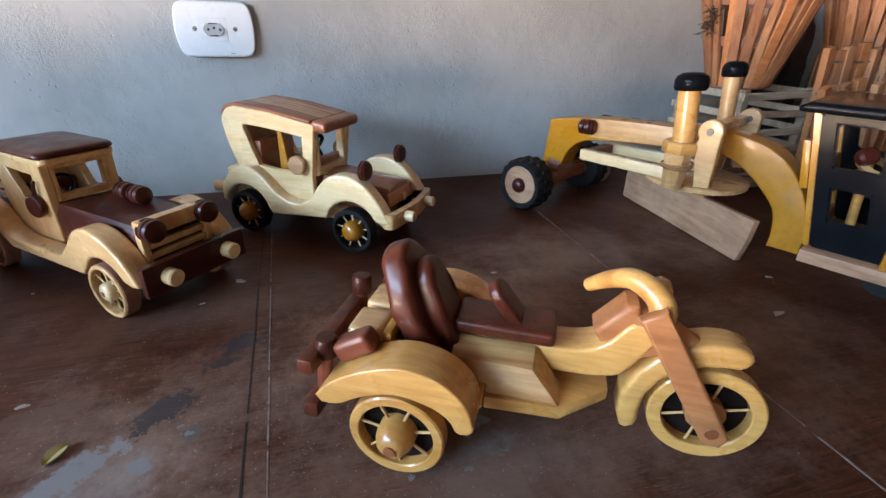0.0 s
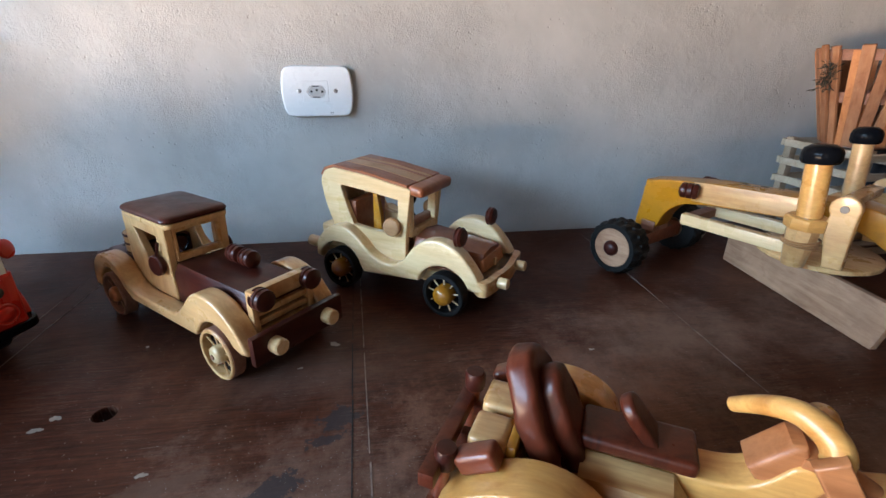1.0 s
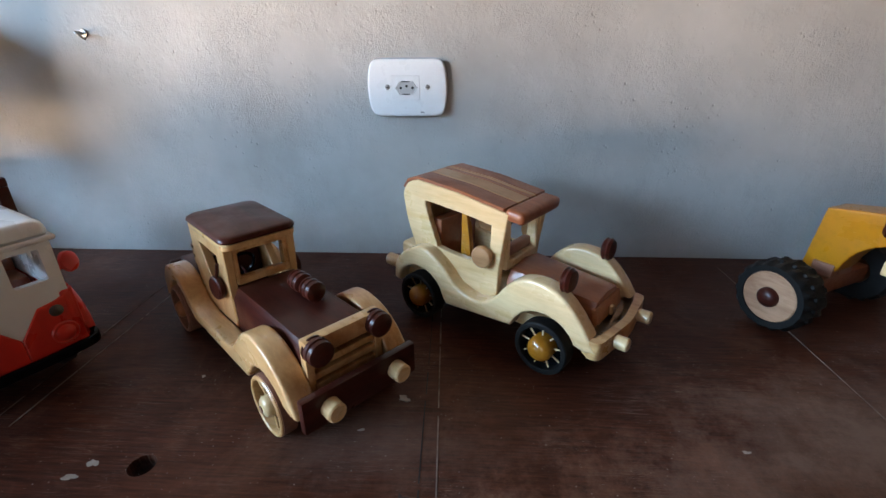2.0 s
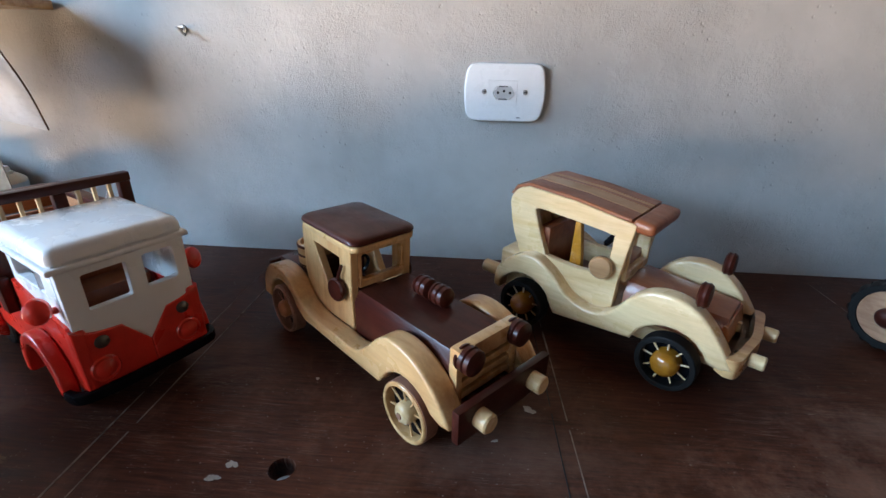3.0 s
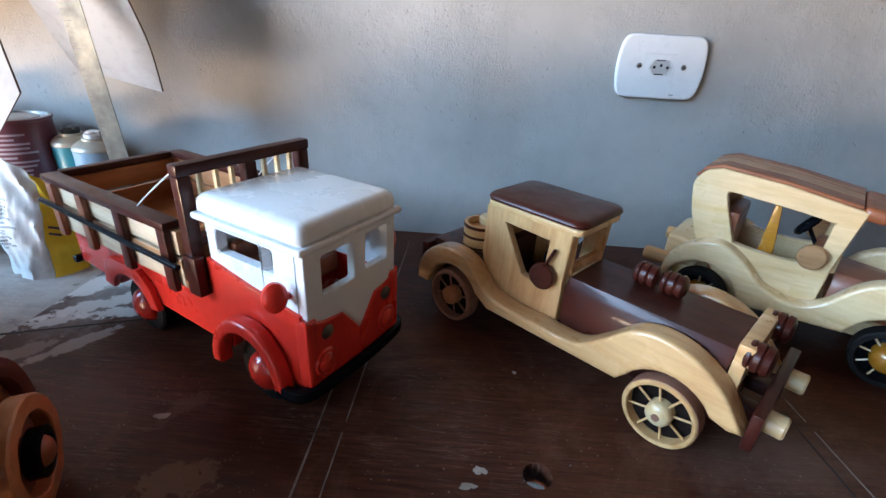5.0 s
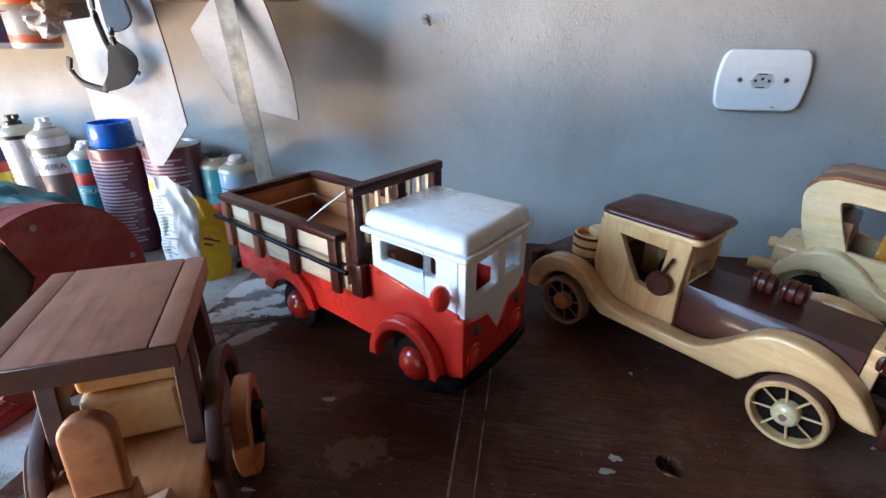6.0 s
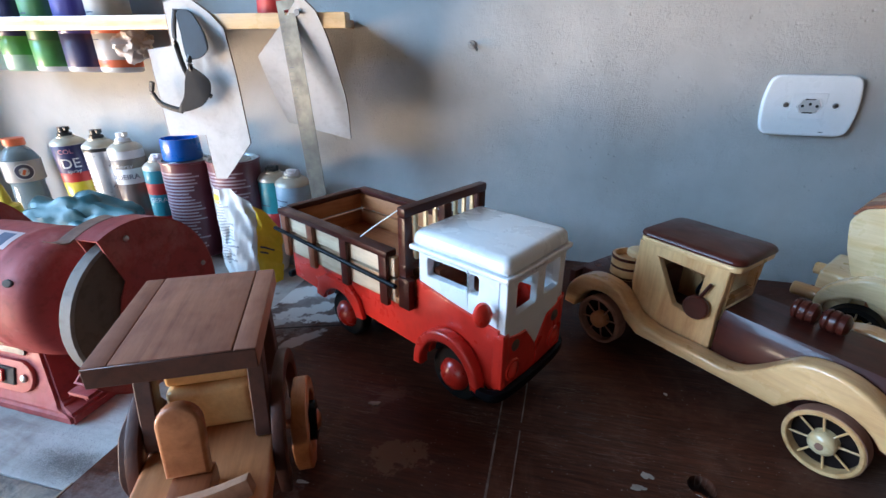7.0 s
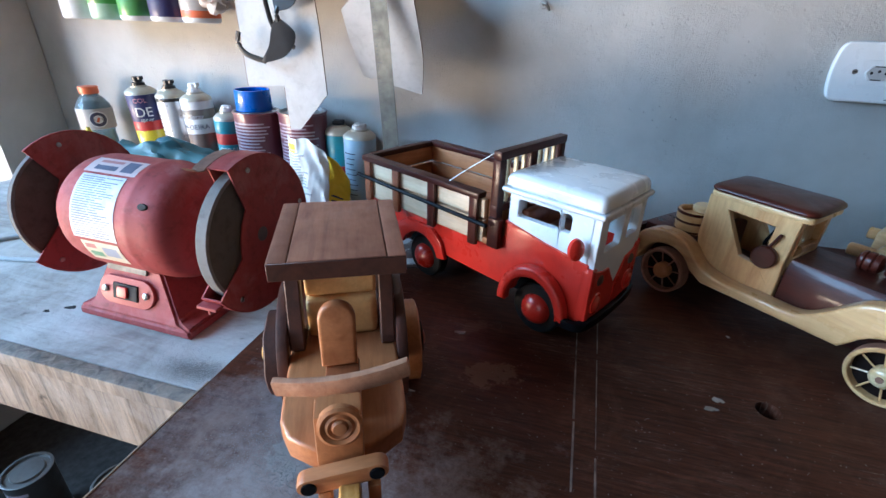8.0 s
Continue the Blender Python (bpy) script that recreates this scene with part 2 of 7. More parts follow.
    for place, size, turn, colour, density, rag in (
            ((-0.052, 0.404), (0.05, 0.018), 38, (0.215, 0.205, 0.205), 0.85, 75), ((-0.011, 0.400), (0.012, 0.010), 0, (0.2, 0.195, 0.2), 0.85, 60),
            ((-0.008, 0.452), (0.04, 0.02), 42, slate, 0.8, 80), ((0.043, 0.527), (0.028, 0.024), 30, slate, 0.75, 80), ((0.03, 0.50), (0.024, 0.01), 10, slate, 0.75, 90),
            ((-0.437, 0.533), (0.036, 0.026), 25, (0.17, 0.095, 0.06), 0.75, 50), ((-0.47, 0.60), (0.03, 0.012), 60, (0.11, 0.055, 0.035), 0.6, 60), ((-0.10, 0.47), (0.05, 0.012), 12, (0.12, 0.065, 0.045), 0.6, 50),
            ((0.018, 0.421), (0.012, 0.009), 40, (0.10, 0.09, 0.088), 0.9, 70), ((0.23, 0.378), (0.014, 0.008), 0, (0.24, 0.235, 0.23), 0.8, 70),
            ((-0.675, 0.775), (0.085, 0.03), 52, white, 0.9, 40), ((-0.645, 0.735), (0.07, 0.02), 40, white, 0.85, 46), ((-0.605, 0.727), (0.055, 0.016), 14, white, 0.9, 46), ((-0.665, 0.70), (0.05, 0.014), 35, white, 0.7, 50),
            ((-0.617, 0.667), (0.065, 0.012), 55, (0.38, 0.34, 0.32), 0.9, 30), ((-0.66, 0.645), (0.05, 0.018), 50, (0.26, 0.21, 0.19), 0.8, 40), ((-0.625, 0.80), (0.06, 0.022), 60, (0.45, 0.44, 0.45), 0.9, 46), ((-0.565, 0.392), (0.035, 0.03), 20, (0.36, 0.34, 0.32), 0.7, 70)):
        c = stain_sheen(t, flat, c, place, size, turn, colour, density, rag, True)
    t.links.new(c, b.inputs["Base Color"])
    t.links.new(ramp(t, wide, [(0.3, (0.30,) * 3), (0.55, (0.46,) * 3), (0.75, (0.68,) * 3)]).outputs[0], b.inputs["Roughness"])
    b.inputs["Specular IOR Level"].default_value = 0.16
    first = bump(t, b, fine, 0.3, 0.0008)
    bump(t, b, wide, 0.25, 0.004, first)
    return m


def bench_material(name, light, dark, dusty, along=(5, 30, 30)):
    m, t, b = material(name)
    v = coords(t, along, False)
    flat = coords(t, (1, 1, 1), False)
    grain = noise_tex(t, v, 2.0, 6, 0.7, 1.0)
    c = ramp(t, grain, [(0.3, dark), (0.68, light)])
    d = ramp(t, noise_tex(t, flat, 9, 7, 0.7, 0.6), [(0.40, (0, 0, 0)), (0.66, (dusty,) * 3)])
    c = mix(t, d.outputs[0], c.outputs[0], (0.56, 0.54, 0.51))
    spots = ramp(t, noise_tex(t, flat, 34, 4, 0.6), [(0.66, (0, 0, 0)), (0.74, (0.7,) * 3)])
    c = mix(t, spots.outputs[0], c, tuple(k * 0.35 for k in dark))
    t.links.new(c, b.inputs["Base Color"])
    b.inputs["Roughness"].default_value = 0.8
    first = bump(t, b, grain, 0.5, 0.002)
    bump(t, b, noise_tex(t, flat, 120, 5, 0.7), 0.5, 0.002, first)
    return m


PLASTER = plaster_material()
TABLE = table_material()
BENCH = bench_material("dusty_grey_board", (0.42, 0.38, 0.34), (0.21, 0.18, 0.16), 0.9)
BENCH_EDGE = bench_material("raw_board_edge", (0.36, 0.275, 0.20), (0.03, 0.021, 0.016), 0.3, (30, 30, 2.2))
DARK_BOARDS = wood("smoky_ceiling_boards", (0.10, 0.06, 0.035), (0.05, 0.028, 0.016), 0.7, 0.0, grain=0.3)
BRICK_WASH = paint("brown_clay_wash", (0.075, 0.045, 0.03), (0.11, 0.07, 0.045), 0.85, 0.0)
CEMENT = paint("floor_cement", (0.06, 0.057, 0.053), (0.09, 0.085, 0.077), 0.7, 0.0)
GROUND = paint("dry_earth", (0.46, 0.34, 0.22), (0.55, 0.43, 0.3), 0.9, 0.0)
CREAM = wood("pale_varnished_pine", (0.82, 0.53, 0.245), (0.56, 0.275, 0.088), 0.27, 0.45, wear=0.25, stain=0.5, grain=0.75)
CREAM_Z = wood("pale_pine_upright", (0.82, 0.53, 0.245), (0.56, 0.275, 0.088), 0.32, 0.3, axis="z", wear=0.25, stain=0.5, grain=0.75)
BED_BOARD = wood("whitish_bed_board", (0.83, 0.64, 0.43), (0.66, 0.44, 0.26), 0.5, 0.1)
WHITE_WOOD = wood("white_sapwood", (0.86, 0.655, 0.37), (0.71, 0.46, 0.2), 0.27, 0.45, wear=0.15, grain=0.7, stain=0.35)
HONEY = wood("honey_varnished_pine", (0.83, 0.475, 0.145), (0.58, 0.25, 0.05), 0.28, 0.4, wear=0.25, stain=0.6, grain=0.75)
STREAKY = wood("streaky_heartwood_pine", (0.85, 0.56, 0.24), (0.47, 0.19, 0.05), 0.34, 0.3, grain=0.55, stain=0.95)
SEAT_PINE = wood("warm_seat_pine", (0.90, 0.56, 0.22), (0.78, 0.42, 0.13), 0.4, 0.15, stain=0.3)
TAN = wood("tan_cedar", (0.60, 0.255, 0.098), (0.41, 0.15, 0.05), 0.4, 0.15)
TAN_Y = wood("tan_cedar_across", (0.60, 0.255, 0.098), (0.41, 0.15, 0.05), 0.4, 0.15, axis="y")
REDWOOD = wood("red_cedar", (0.36, 0.115, 0.042), (0.22, 0.06, 0.022), 0.35, 0.3)
MAHOGANY = wood("dark_mahogany_varnish", (0.08, 0.0165, 0.0095), (0.034, 0.0075, 0.0052), 0.32, 0.2, stain=0.6)
MAHOGANY_Y = wood("dark_mahogany_across", (0.085, 0.018, 0.0105), (0.038, 0.0084, 0.0058), 0.32, 0.2, axis="y", stain=0.6)
for lacquer in (MAHOGANY, MAHOGANY_Y):
    shader = lacquer.node_tree.nodes["Principled BSDF"]
    shader.inputs["Specular IOR Level"].default_value = 0.22
    shader.inputs["Coat Weight"].default_value = 0.15
    shader.inputs["Coat Roughness"].default_value = 0.06
SEATWOOD = wood("polished_rosewood", (0.145, 0.032, 0.014), (0.055, 0.0115, 0.006), 0.33, 0.12, axis="z", stain=0.6)
TAIL_RED = wood("varnished_red_cedar", (0.26, 0.06, 0.024), (0.12, 0.026, 0.012), 0.3, 0.3, stain=0.6)
WALNUT = wood("matt_walnut", (0.38, 0.18, 0.11), (0.22, 0.095, 0.055), 0.6, 0.0)
ROOF_WALNUT = wood("reddish_walnut", (0.42, 0.168, 0.092), (0.25, 0.09, 0.047), 0.55, 0.0)
BAR_WOOD = wood("worn_bar_wood", (0.56, 0.30, 0.17), (0.36, 0.16, 0.085), 0.6, 0.0)
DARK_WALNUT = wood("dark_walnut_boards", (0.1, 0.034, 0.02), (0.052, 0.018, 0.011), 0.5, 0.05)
BLADE_WOOD = wood("raw_grey_cedar", (0.52, 0.30, 0.175), (0.30, 0.145, 0.075), 0.6, 0.0, stain=0.6, vary=0.05)
SLAT_WOOD = wood("raw_sawn_slats", (0.66, 0.34, 0.165), (0.42, 0.17, 0.07), 0.6, 0.0, axis="z", vary=0.55)
SLAT_PALE = wood("raw_pale_slats", (0.66, 0.53, 0.38), (0.48, 0.36, 0.23), 0.6, 0.0, vary=0.4)
PALE_TAN = wood("pale_tan_strip", (0.52, 0.29, 0.13), (0.40, 0.2, 0.08), 0.35, 0.3)
# sides of the grinding stones, darker and browner than the rim
STONE_SIDE = paint("dark_stone_side", (0.085, 0.075, 0.065), (0.13, 0.11, 0.095), 0.9, 0.0, 0.4, 0.4)
FILLER = plain("pale_chalky_filler", (0.30, 0.215, 0.17), 0.8, vary=0.8)
# near-black brown for the discs set back behind the spokes
DISC_BROWN = plain("near_black_disc_brown", (0.014, 0.008, 0.006), 0.9, vary=0.4)
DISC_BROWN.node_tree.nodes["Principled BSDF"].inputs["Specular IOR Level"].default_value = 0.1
# near-black for joints, cracks and slots, and for painted shade under the bench
PITCH_DARK = plain("joint_and_shade_dark", (0.018, 0.014, 0.012), 0.8, vary=0.4)
AMBER = wood("amber_varnish", (0.52, 0.235, 0.02), (0.42, 0.16, 0.012), 0.2, 0.7)
BLACK_PAINT = paint("glossy_black_paint", (0.005, 0.0055, 0.007), (0.008, 0.0085, 0.01), 0.16, 0.0, relief=0.12)
BLACK_PAINT.node_tree.nodes["Principled BSDF"].inputs["Specular IOR Level"].default_value = 0.07
RUBBER = plain("black_tyre", (0.010, 0.0095, 0.009), 0.55, vary=0.5)
RUBBER.node_tree.nodes["Principled BSDF"].inputs["Specular IOR Level"].default_value = 0.25
YELLOW_PAINT = paint("ochre_yellow_paint", (0.46, 0.188, 0.006), (0.32, 0.125, 0.01), 0.28, 0.35, 0.25)
# the truck's red again, darkened for the shade on the hubs
HUB_RED = paint("shaded_red_gloss", (0.40, 0.018, 0.01), (0.3, 0.015, 0.01), 0.26, 0.3)
RED_PAINT = paint("glossy_red_paint", (0.66, 0.03, 0.016), (0.54, 0.024, 0.013), 0.26, 0.3)
WHITE_PAINT = paint("glossy_white_paint", (0.83, 0.84, 0.84), (0.815, 0.82, 0.815), 0.3, 0.35, 0.03, 0.2, 1.1)
GRINDER_RED = paint("dusty_red_enamel", (0.30, 0.045, 0.043), (0.42, 0.17, 0.155), 0.58, 0.0, 0.4)
GRINDER_RED.node_tree.nodes["Principled BSDF"].inputs["Specular IOR Level"].default_value = 0.4
STONE = paint("grinding_stone", (0.15, 0.146, 0.142), (0.21, 0.2, 0.19), 0.85, 0.0, 0.4, 0.6)
STEEL = plain("scratched_steel", (0.40, 0.39, 0.37), 0.38, 1.0)
DARK_STEEL = plain("dark_steel", (0.16, 0.15, 0.14), 0.45, 0.9)
PLASTIC_WHITE = plain("white_plastic", (0.80, 0.80, 0.79), 0.3, vary=0.05)
HOLE_BLACK = plain("deep_black", (0.01, 0.01, 0.01), 0.8)
SEATWOOD.node_tree.nodes["Principled BSDF"].inputs["Specular IOR Level"].default_value = 0.3


# ---- mesh helpers ----
def catmull(pts, n=6, closed=False):
    """A smooth run of points through pts."""
    out, k = [], len(pts)
    for i in range(k if closed else k - 1):
        p = [Vector(pts[(i + j) % k]) if closed else Vector(pts[min(max(i + j, 0), k - 1)]) for j in (-1, 0, 1, 2)]
        for s in range(n):
            u = s / n
            out.append(0.5 * (2 * p[1] + (p[2] - p[0]) * u + (2 * p[0] - 5 * p[1] + 4 * p[2] - p[3]) * u * u + (3 * p[1] - p[0] - 3 * p[2] + p[3]) * u ** 3))
    if not closed:
        out.append(Vector(pts[-1]))
    return [tuple(v) for v in out]


def arc(cx, cz, r, a0, a1, n=14):
    return [(cx + r * math.cos(radians(a0 + (a1 - a0) * i / n)), cz + r * math.sin(radians(a0 + (a1 - a0) * i / n))) for i in range(n + 1)]


def moved(bm, m):
    bmesh.ops.transform(bm, matrix=m, verts=bm.verts)
    return bm


def joined(*bms):
    out = bmesh.new()
    for b in bms:
        tmp = bpy.data.meshes.new("tmp")
        b.to_mesh(tmp)
        out.from_mesh(tmp)
        bpy.data.meshes.remove(tmp)
        b.free()
    return out


def box(x0, x1, y0, y1, z0, z1, bev=0.0015, seg=2):
    bm = bmesh.new()
    bmesh.ops.create_cube(bm, size=1.0)
    moved(bm, Matrix.Translation(((x0 + x1) / 2, (y0 + y1) / 2, (z0 + z1) / 2)) @ Matrix.Diagonal((x1 - x0, y1 - y0, z1 - z0, 1)))
    if bev:
        bmesh.ops.bevel(bm, geom=bm.edges[:], offset=min(bev, 0.45 * min(x1 - x0, y1 - y0, z1 - z0)), segments=seg, affect="EDGES", profile=0.6)
    return bm


def profile(pts, y0, y1, bev=0.0015, seg=2):
    """A board cut to an outline in x and z, from y0 to y1, with rounded rims."""
    bm = bmesh.new()
    lo = [bm.verts.new((x, y0, z)) for x, z in pts]
    hi = [bm.verts.new((x, y1, z)) for x, z in pts]
    k = len(pts)
    bm.faces.new(lo), bm.faces.new(hi[::-1])
    for i in range(k):
        bm.faces.new((lo[i], hi[i], hi[(i + 1) % k], lo[(i + 1) % k]))
    bmesh.ops.recalc_face_normals(bm, faces=bm.faces[:])
    if bev:
        rims = [e for e in bm.edges if abs(e.verts[0].co.y - e.verts[1].co.y) < 1e-7]
        bmesh.ops.bevel(bm, geom=rims, offset=bev, segments=seg, affect="EDGES", profile=0.6, clamp_overlap=True)
    return bm


def ring_board(outer, inner, y0, y1, n=64, bev=True):
    """A board with one opening: both outlines are met by rays from the opening's middle."""
    cx = sum(p[0] for p in inner) / len(inner)
    cz = sum(p[1] for p in inner) / len(inner)

    def meet(loop, a):
        d = (math.cos(a), math.sin(a))
        best = None
        for i in range(len(loop)):
            (x0, z0), (x1, z1) = loop[i], loop[(i + 1) % len(loop)]
            ex, ez = x1 - x0, z1 - z0
            den = d[0] * ez - d[1] * ex
            if abs(den) < 1e-12:
                continue
            s = ((x0 - cx) * ez - (z0 - cz) * ex) / den
            u = ((x0 - cx) * d[1] - (z0 - cz) * d[0]) / den
            if s > 0 and -1e-6 <= u <= 1 + 1e-6 and (best is None or s > best):
                best = s
        return (cx + best * d[0], cz + best * d[1])

    angles = sorted({math.atan2(z - cz, x - cx) for x, z in list(outer) + list(inner)} | {2 * math.pi * i / n - math.pi for i in range(n)})
    bm = bmesh.new()
    loops = [[bm.verts.new((*((p := meet(loop, a))[:1]), y, p[1])) for a in angles] for y in (y0, y1) for loop in (outer, inner)]
    k = len(angles)
    for a, b in ((0, 1), (2, 3), (0, 2), (1, 3)):
        for i in range(k):
            bm.faces.new((loops[a][i], loops[b][i], loops[b][(i + 1) % k], loops[a][(i + 1) % k]))
    bmesh.ops.recalc_face_normals(bm, faces=bm.faces[:])
    rims = [e for e in bm.edges if abs(e.verts[0].co.y - e.verts[1].co.y) < 1e-7 and len(e.link_faces) == 2 and e.calc_face_angle(0) > 1.0]
    if bev:
        bmesh.ops.bevel(bm, geom=rims, offset=0.001, segments=1, affect="EDGES")
    return bm


def lathe(rows, m=None, seg=28):
    """A turned body: rows of (radius, height) about z, laid by the pose m."""
    bm = bmesh.new()
    rings = []
    for r, h in rows:
        if r < 1e-6:
            rings.append([bm.verts.new((0, 0, h))])
        else:
            rings.append([bm.verts.new((r * math.cos(2 * math.pi * i / seg), r * math.sin(2 * math.pi * i / seg), h)) for i in range(seg)])
    for a, b in zip(rings, rings[1:]):
        for i in range(seg):
            j = (i + 1) % seg
            if len(a) == 1 and len(b) > 1:
                bm.faces.new((a[0], b[i], b[j]))
            elif len(b) == 1 and len(a) > 1:
                bm.faces.new((a[i], b[0], a[j]))
            elif len(a) > 1:
                bm.faces.new((a[i], b[i], b[j], a[j]))
    bmesh.ops.recalc_face_normals(bm, faces=bm.faces[:])
    return moved(bm, m) if m else bm


def along(a, b):
    """The pose that lays z from a towards b."""
    a, b = Vector(a), Vector(b)
    return Matrix.Translation(a) @ (b - a).to_track_quat("Z", "Y").to_matrix().to_4x4()


def rod(a, b, r, seg=14, bev=0.0008):
    h = (Vector(b) - Vector(a)).length
    bev = min(bev, r * 0.4, h * 0.3)
    return lathe([(0, 0), (r - bev, 0), (r, bev), (r, h - bev), (r - bev, h), (0, h)], along(a, b), seg)


def sweep(pts, r, seg=10, flat=1.0, taper=None):
    """A round or flattened bar along pts."""
    bm = bmesh.new()
    pts = [Vector(p) for p in pts]
    rings = []
    up = Vector((0, 0, 1))
    for i, p in enumerate(pts):
        d = (pts[min(i + 1, len(pts) - 1)] - pts[max(i - 1, 0)]).normalized()
        s = d.cross(up)
        s = s.normalized() if s.length > 1e-4 else Vector((1, 0, 0))
        u = s.cross(d)
        k = taper[i] if taper else 1.0
        rings.append([bm.verts.new(p + s * (r * k * math.cos(2 * math.pi * j / seg)) + u * (r * k * flat * math.sin(2 * math.pi * j / seg))) for j in range(seg)])
    for a, b in zip(rings, rings[1:]):
        for i in range(seg):
            bm.faces.new((a[i], a[(i + 1) % seg], b[(i + 1) % seg], b[i]))
    bm.faces.new(rings[0][::-1]), bm.faces.new(rings[-1])
    bmesh.ops.recalc_face_normals(bm, faces=bm.faces[:])
    return bm


def panel(us, vs, holes, depth, m, bev=0.0012, corner=0.0):
    """A flat panel over the rectangle us x vs with rectangular openings through it."""
    cu = sorted({*us, *(h[0] for h in holes), *(h[1] for h in holes)})
    cv = sorted({*vs, *(h[2] for h in holes), *(h[3] for h in holes)})
    bm = bmesh.new()
    grid = {}

    def vert(i, j):
        if (i, j) not in grid:
            grid[i, j] = bm.verts.new((cu[i], cv[j], 0))
        return grid[i, j]

    for i in range(len(cu) - 1):
        for j in range(len(cv) - 1):
            u, v = (cu[i] + cu[i + 1]) / 2, (cv[j] + cv[j + 1]) / 2
            if not any(h[0] < u < h[1] and h[2] < v < h[3] for h in holes):
                bm.faces.new((vert(i, j), vert(i + 1, j), vert(i + 1, j + 1), vert(i, j + 1)))
    top = bmesh.ops.extrude_face_region(bm, geom=bm.faces[:])
    bmesh.ops.translate(bm, vec=(0, 0, depth), verts=[g for g in top["geom"] if isinstance(g, bmesh.types.BMVert)])
    bmesh.ops.recalc_face_normals(bm, faces=bm.faces[:])
    if corner:
        spots = {(round(u, 6), round(v, 6)) for q in holes for u in q[:2] for v in q[2:]}
        ends = [e for e in bm.edges if abs(e.verts[0].co.z - e.verts[1].co.z) > depth / 2 and (round(e.verts[0].co.x, 6), round(e.verts[0].co.y, 6)) in spots]
        bmesh.ops.bevel(bm, geom=ends, offset=corner, segments=4, affect="EDGES", clamp_overlap=True)
    if bev:
        rims = [e for e in bm.edges if len(e.link_faces) == 2 and e.calc_face_angle(0) > 1.0]
        bmesh.ops.bevel(bm, geom=rims, offset=bev, segments=2, affect="EDGES", clamp_overlap=True)
    return moved(bm, m)


def upright(normal="-y"):
    """Lays a panel's u along x (or y) and v along z."""
    if normal == "-y":
        return Matrix(((1, 0, 0, 0), (0, 0, 1, 0), (0, 1, 0, 0), (0, 0, 0, 1)))
    return Matrix(((0, 0, 1, 0), (1, 0, 0, 0), (0, 1, 0, 0), (0, 0, 0, 1)))


def mesh_of(name, bm, mat, sharp=38):
    bm.normal_update()
    for f in bm.faces:
        f.smooth = True
    for e in bm.edges:
        if len(e.link_faces) == 2 and e.calc_face_angle(0) > radians(sharp):
            e.smooth = False
    me = bpy.data.meshes.new(name)
    bm.to_mesh(me)
    bm.free()
    me.materials.append(mat)
    return me


def part(name, bm, mat, parent, label=""):
    ob = new(name, mesh_of(name, bm, mat))
    ob.parent = parent
    return tagged(ob, label)


def thing(name, m, label, category, group=""):
    ob = new(name)
    ob.empty_display_size = 0.02
    ob.matrix_world = m
    return tagged(ob, label, category, group)


def solid(name, bm, mat, label="", category="", kind="", m=None, group=""):
    ob = new(name, mesh_of(name, bm, mat))
    if m:
        ob.matrix_world = m
    return tagged(ob, label, category, group, kind)


def writing(name, text, size, m, mat, parent, squash=1.0):
    cu = bpy.data.curves.new(name, "FONT")
    cu.body, cu.size, cu.extrude, cu.align_x, cu.align_y = text, size, 0.0001, "CENTER", "CENTER"
    tmp = bpy.data.objects.new(name, cu)
    me = bpy.data.meshes.new_from_object(tmp)
    bpy.data.objects.remove(tmp)
    me.materials.clear()
    me.materials.append(mat)
    me.transform(m @ Matrix.Diagonal((squash, 1, 1, 1)))
    ob = new(name, me)
    ob.parent = parent
    return ob


# ---- the room ----
WALL_Y, LEFT_X, RIGHT_X, BACK_Y, FLOOR_Z, CEIL_Z = 1.0, -1.55, 2.3, -2.4, -0.86, 1.75
solid("wall_north", box(LEFT_X - 0.15, RIGHT_X + 0.15, WALL_Y, WALL_Y + 0.15, FLOOR_Z, CEIL_Z, 0), PLASTER, "rough grey cement plaster wall behind the workbench", "wall", "structure")
lw = panel((BACK_Y, WALL_Y - 0.002), (FLOOR_Z, CEIL_Z), [(-1.9, 0.85, -0.36, 1.06)], 0.15, Matrix.Translation((LEFT_X - 0.15, 0, 0)) @ upright("x"), 0)
solid("wall_west", lw, PLASTER, "grey plastered side wall with a wide opening to daylight", "wall", "structure")
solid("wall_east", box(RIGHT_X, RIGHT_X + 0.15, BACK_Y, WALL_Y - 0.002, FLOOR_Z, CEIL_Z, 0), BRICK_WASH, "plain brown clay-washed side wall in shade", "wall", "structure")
sw = panel((LEFT_X - 0.15, RIGHT_X + 0.15), (FLOOR_Z, CEIL_Z), [(-1.4, -0.2, -0.15, 1.25)], 0.148, Matrix.Translation((0, BACK_Y - 0.15, 0)) @ upright(), 0)
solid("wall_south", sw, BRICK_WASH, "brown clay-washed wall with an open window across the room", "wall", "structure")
solid("floor", box(LEFT_X, RIGHT_X, BACK_Y, WALL_Y, FLOOR_Z - 0.1, FLOOR_Z, 0), CEMENT, "dark bare cement floor under the benches", "floor", "structure")
solid("ceiling", box(LEFT_X - 0.15, RIGHT_X + 0.15, BACK_Y - 0.15, WALL_Y + 0.15, CEIL_Z + 0.002, CEIL_Z + 0.12, 0), DARK_BOARDS, "dark smoky board ceiling", "ceiling", "structure")
solid("ground", box(-60, 60, -60, 60, FLOOR_Z - 0.3, FLOOR_Z - 0.101, 0), GROUND, "sunlit dry earth outside the doorway", "ground", "structure")


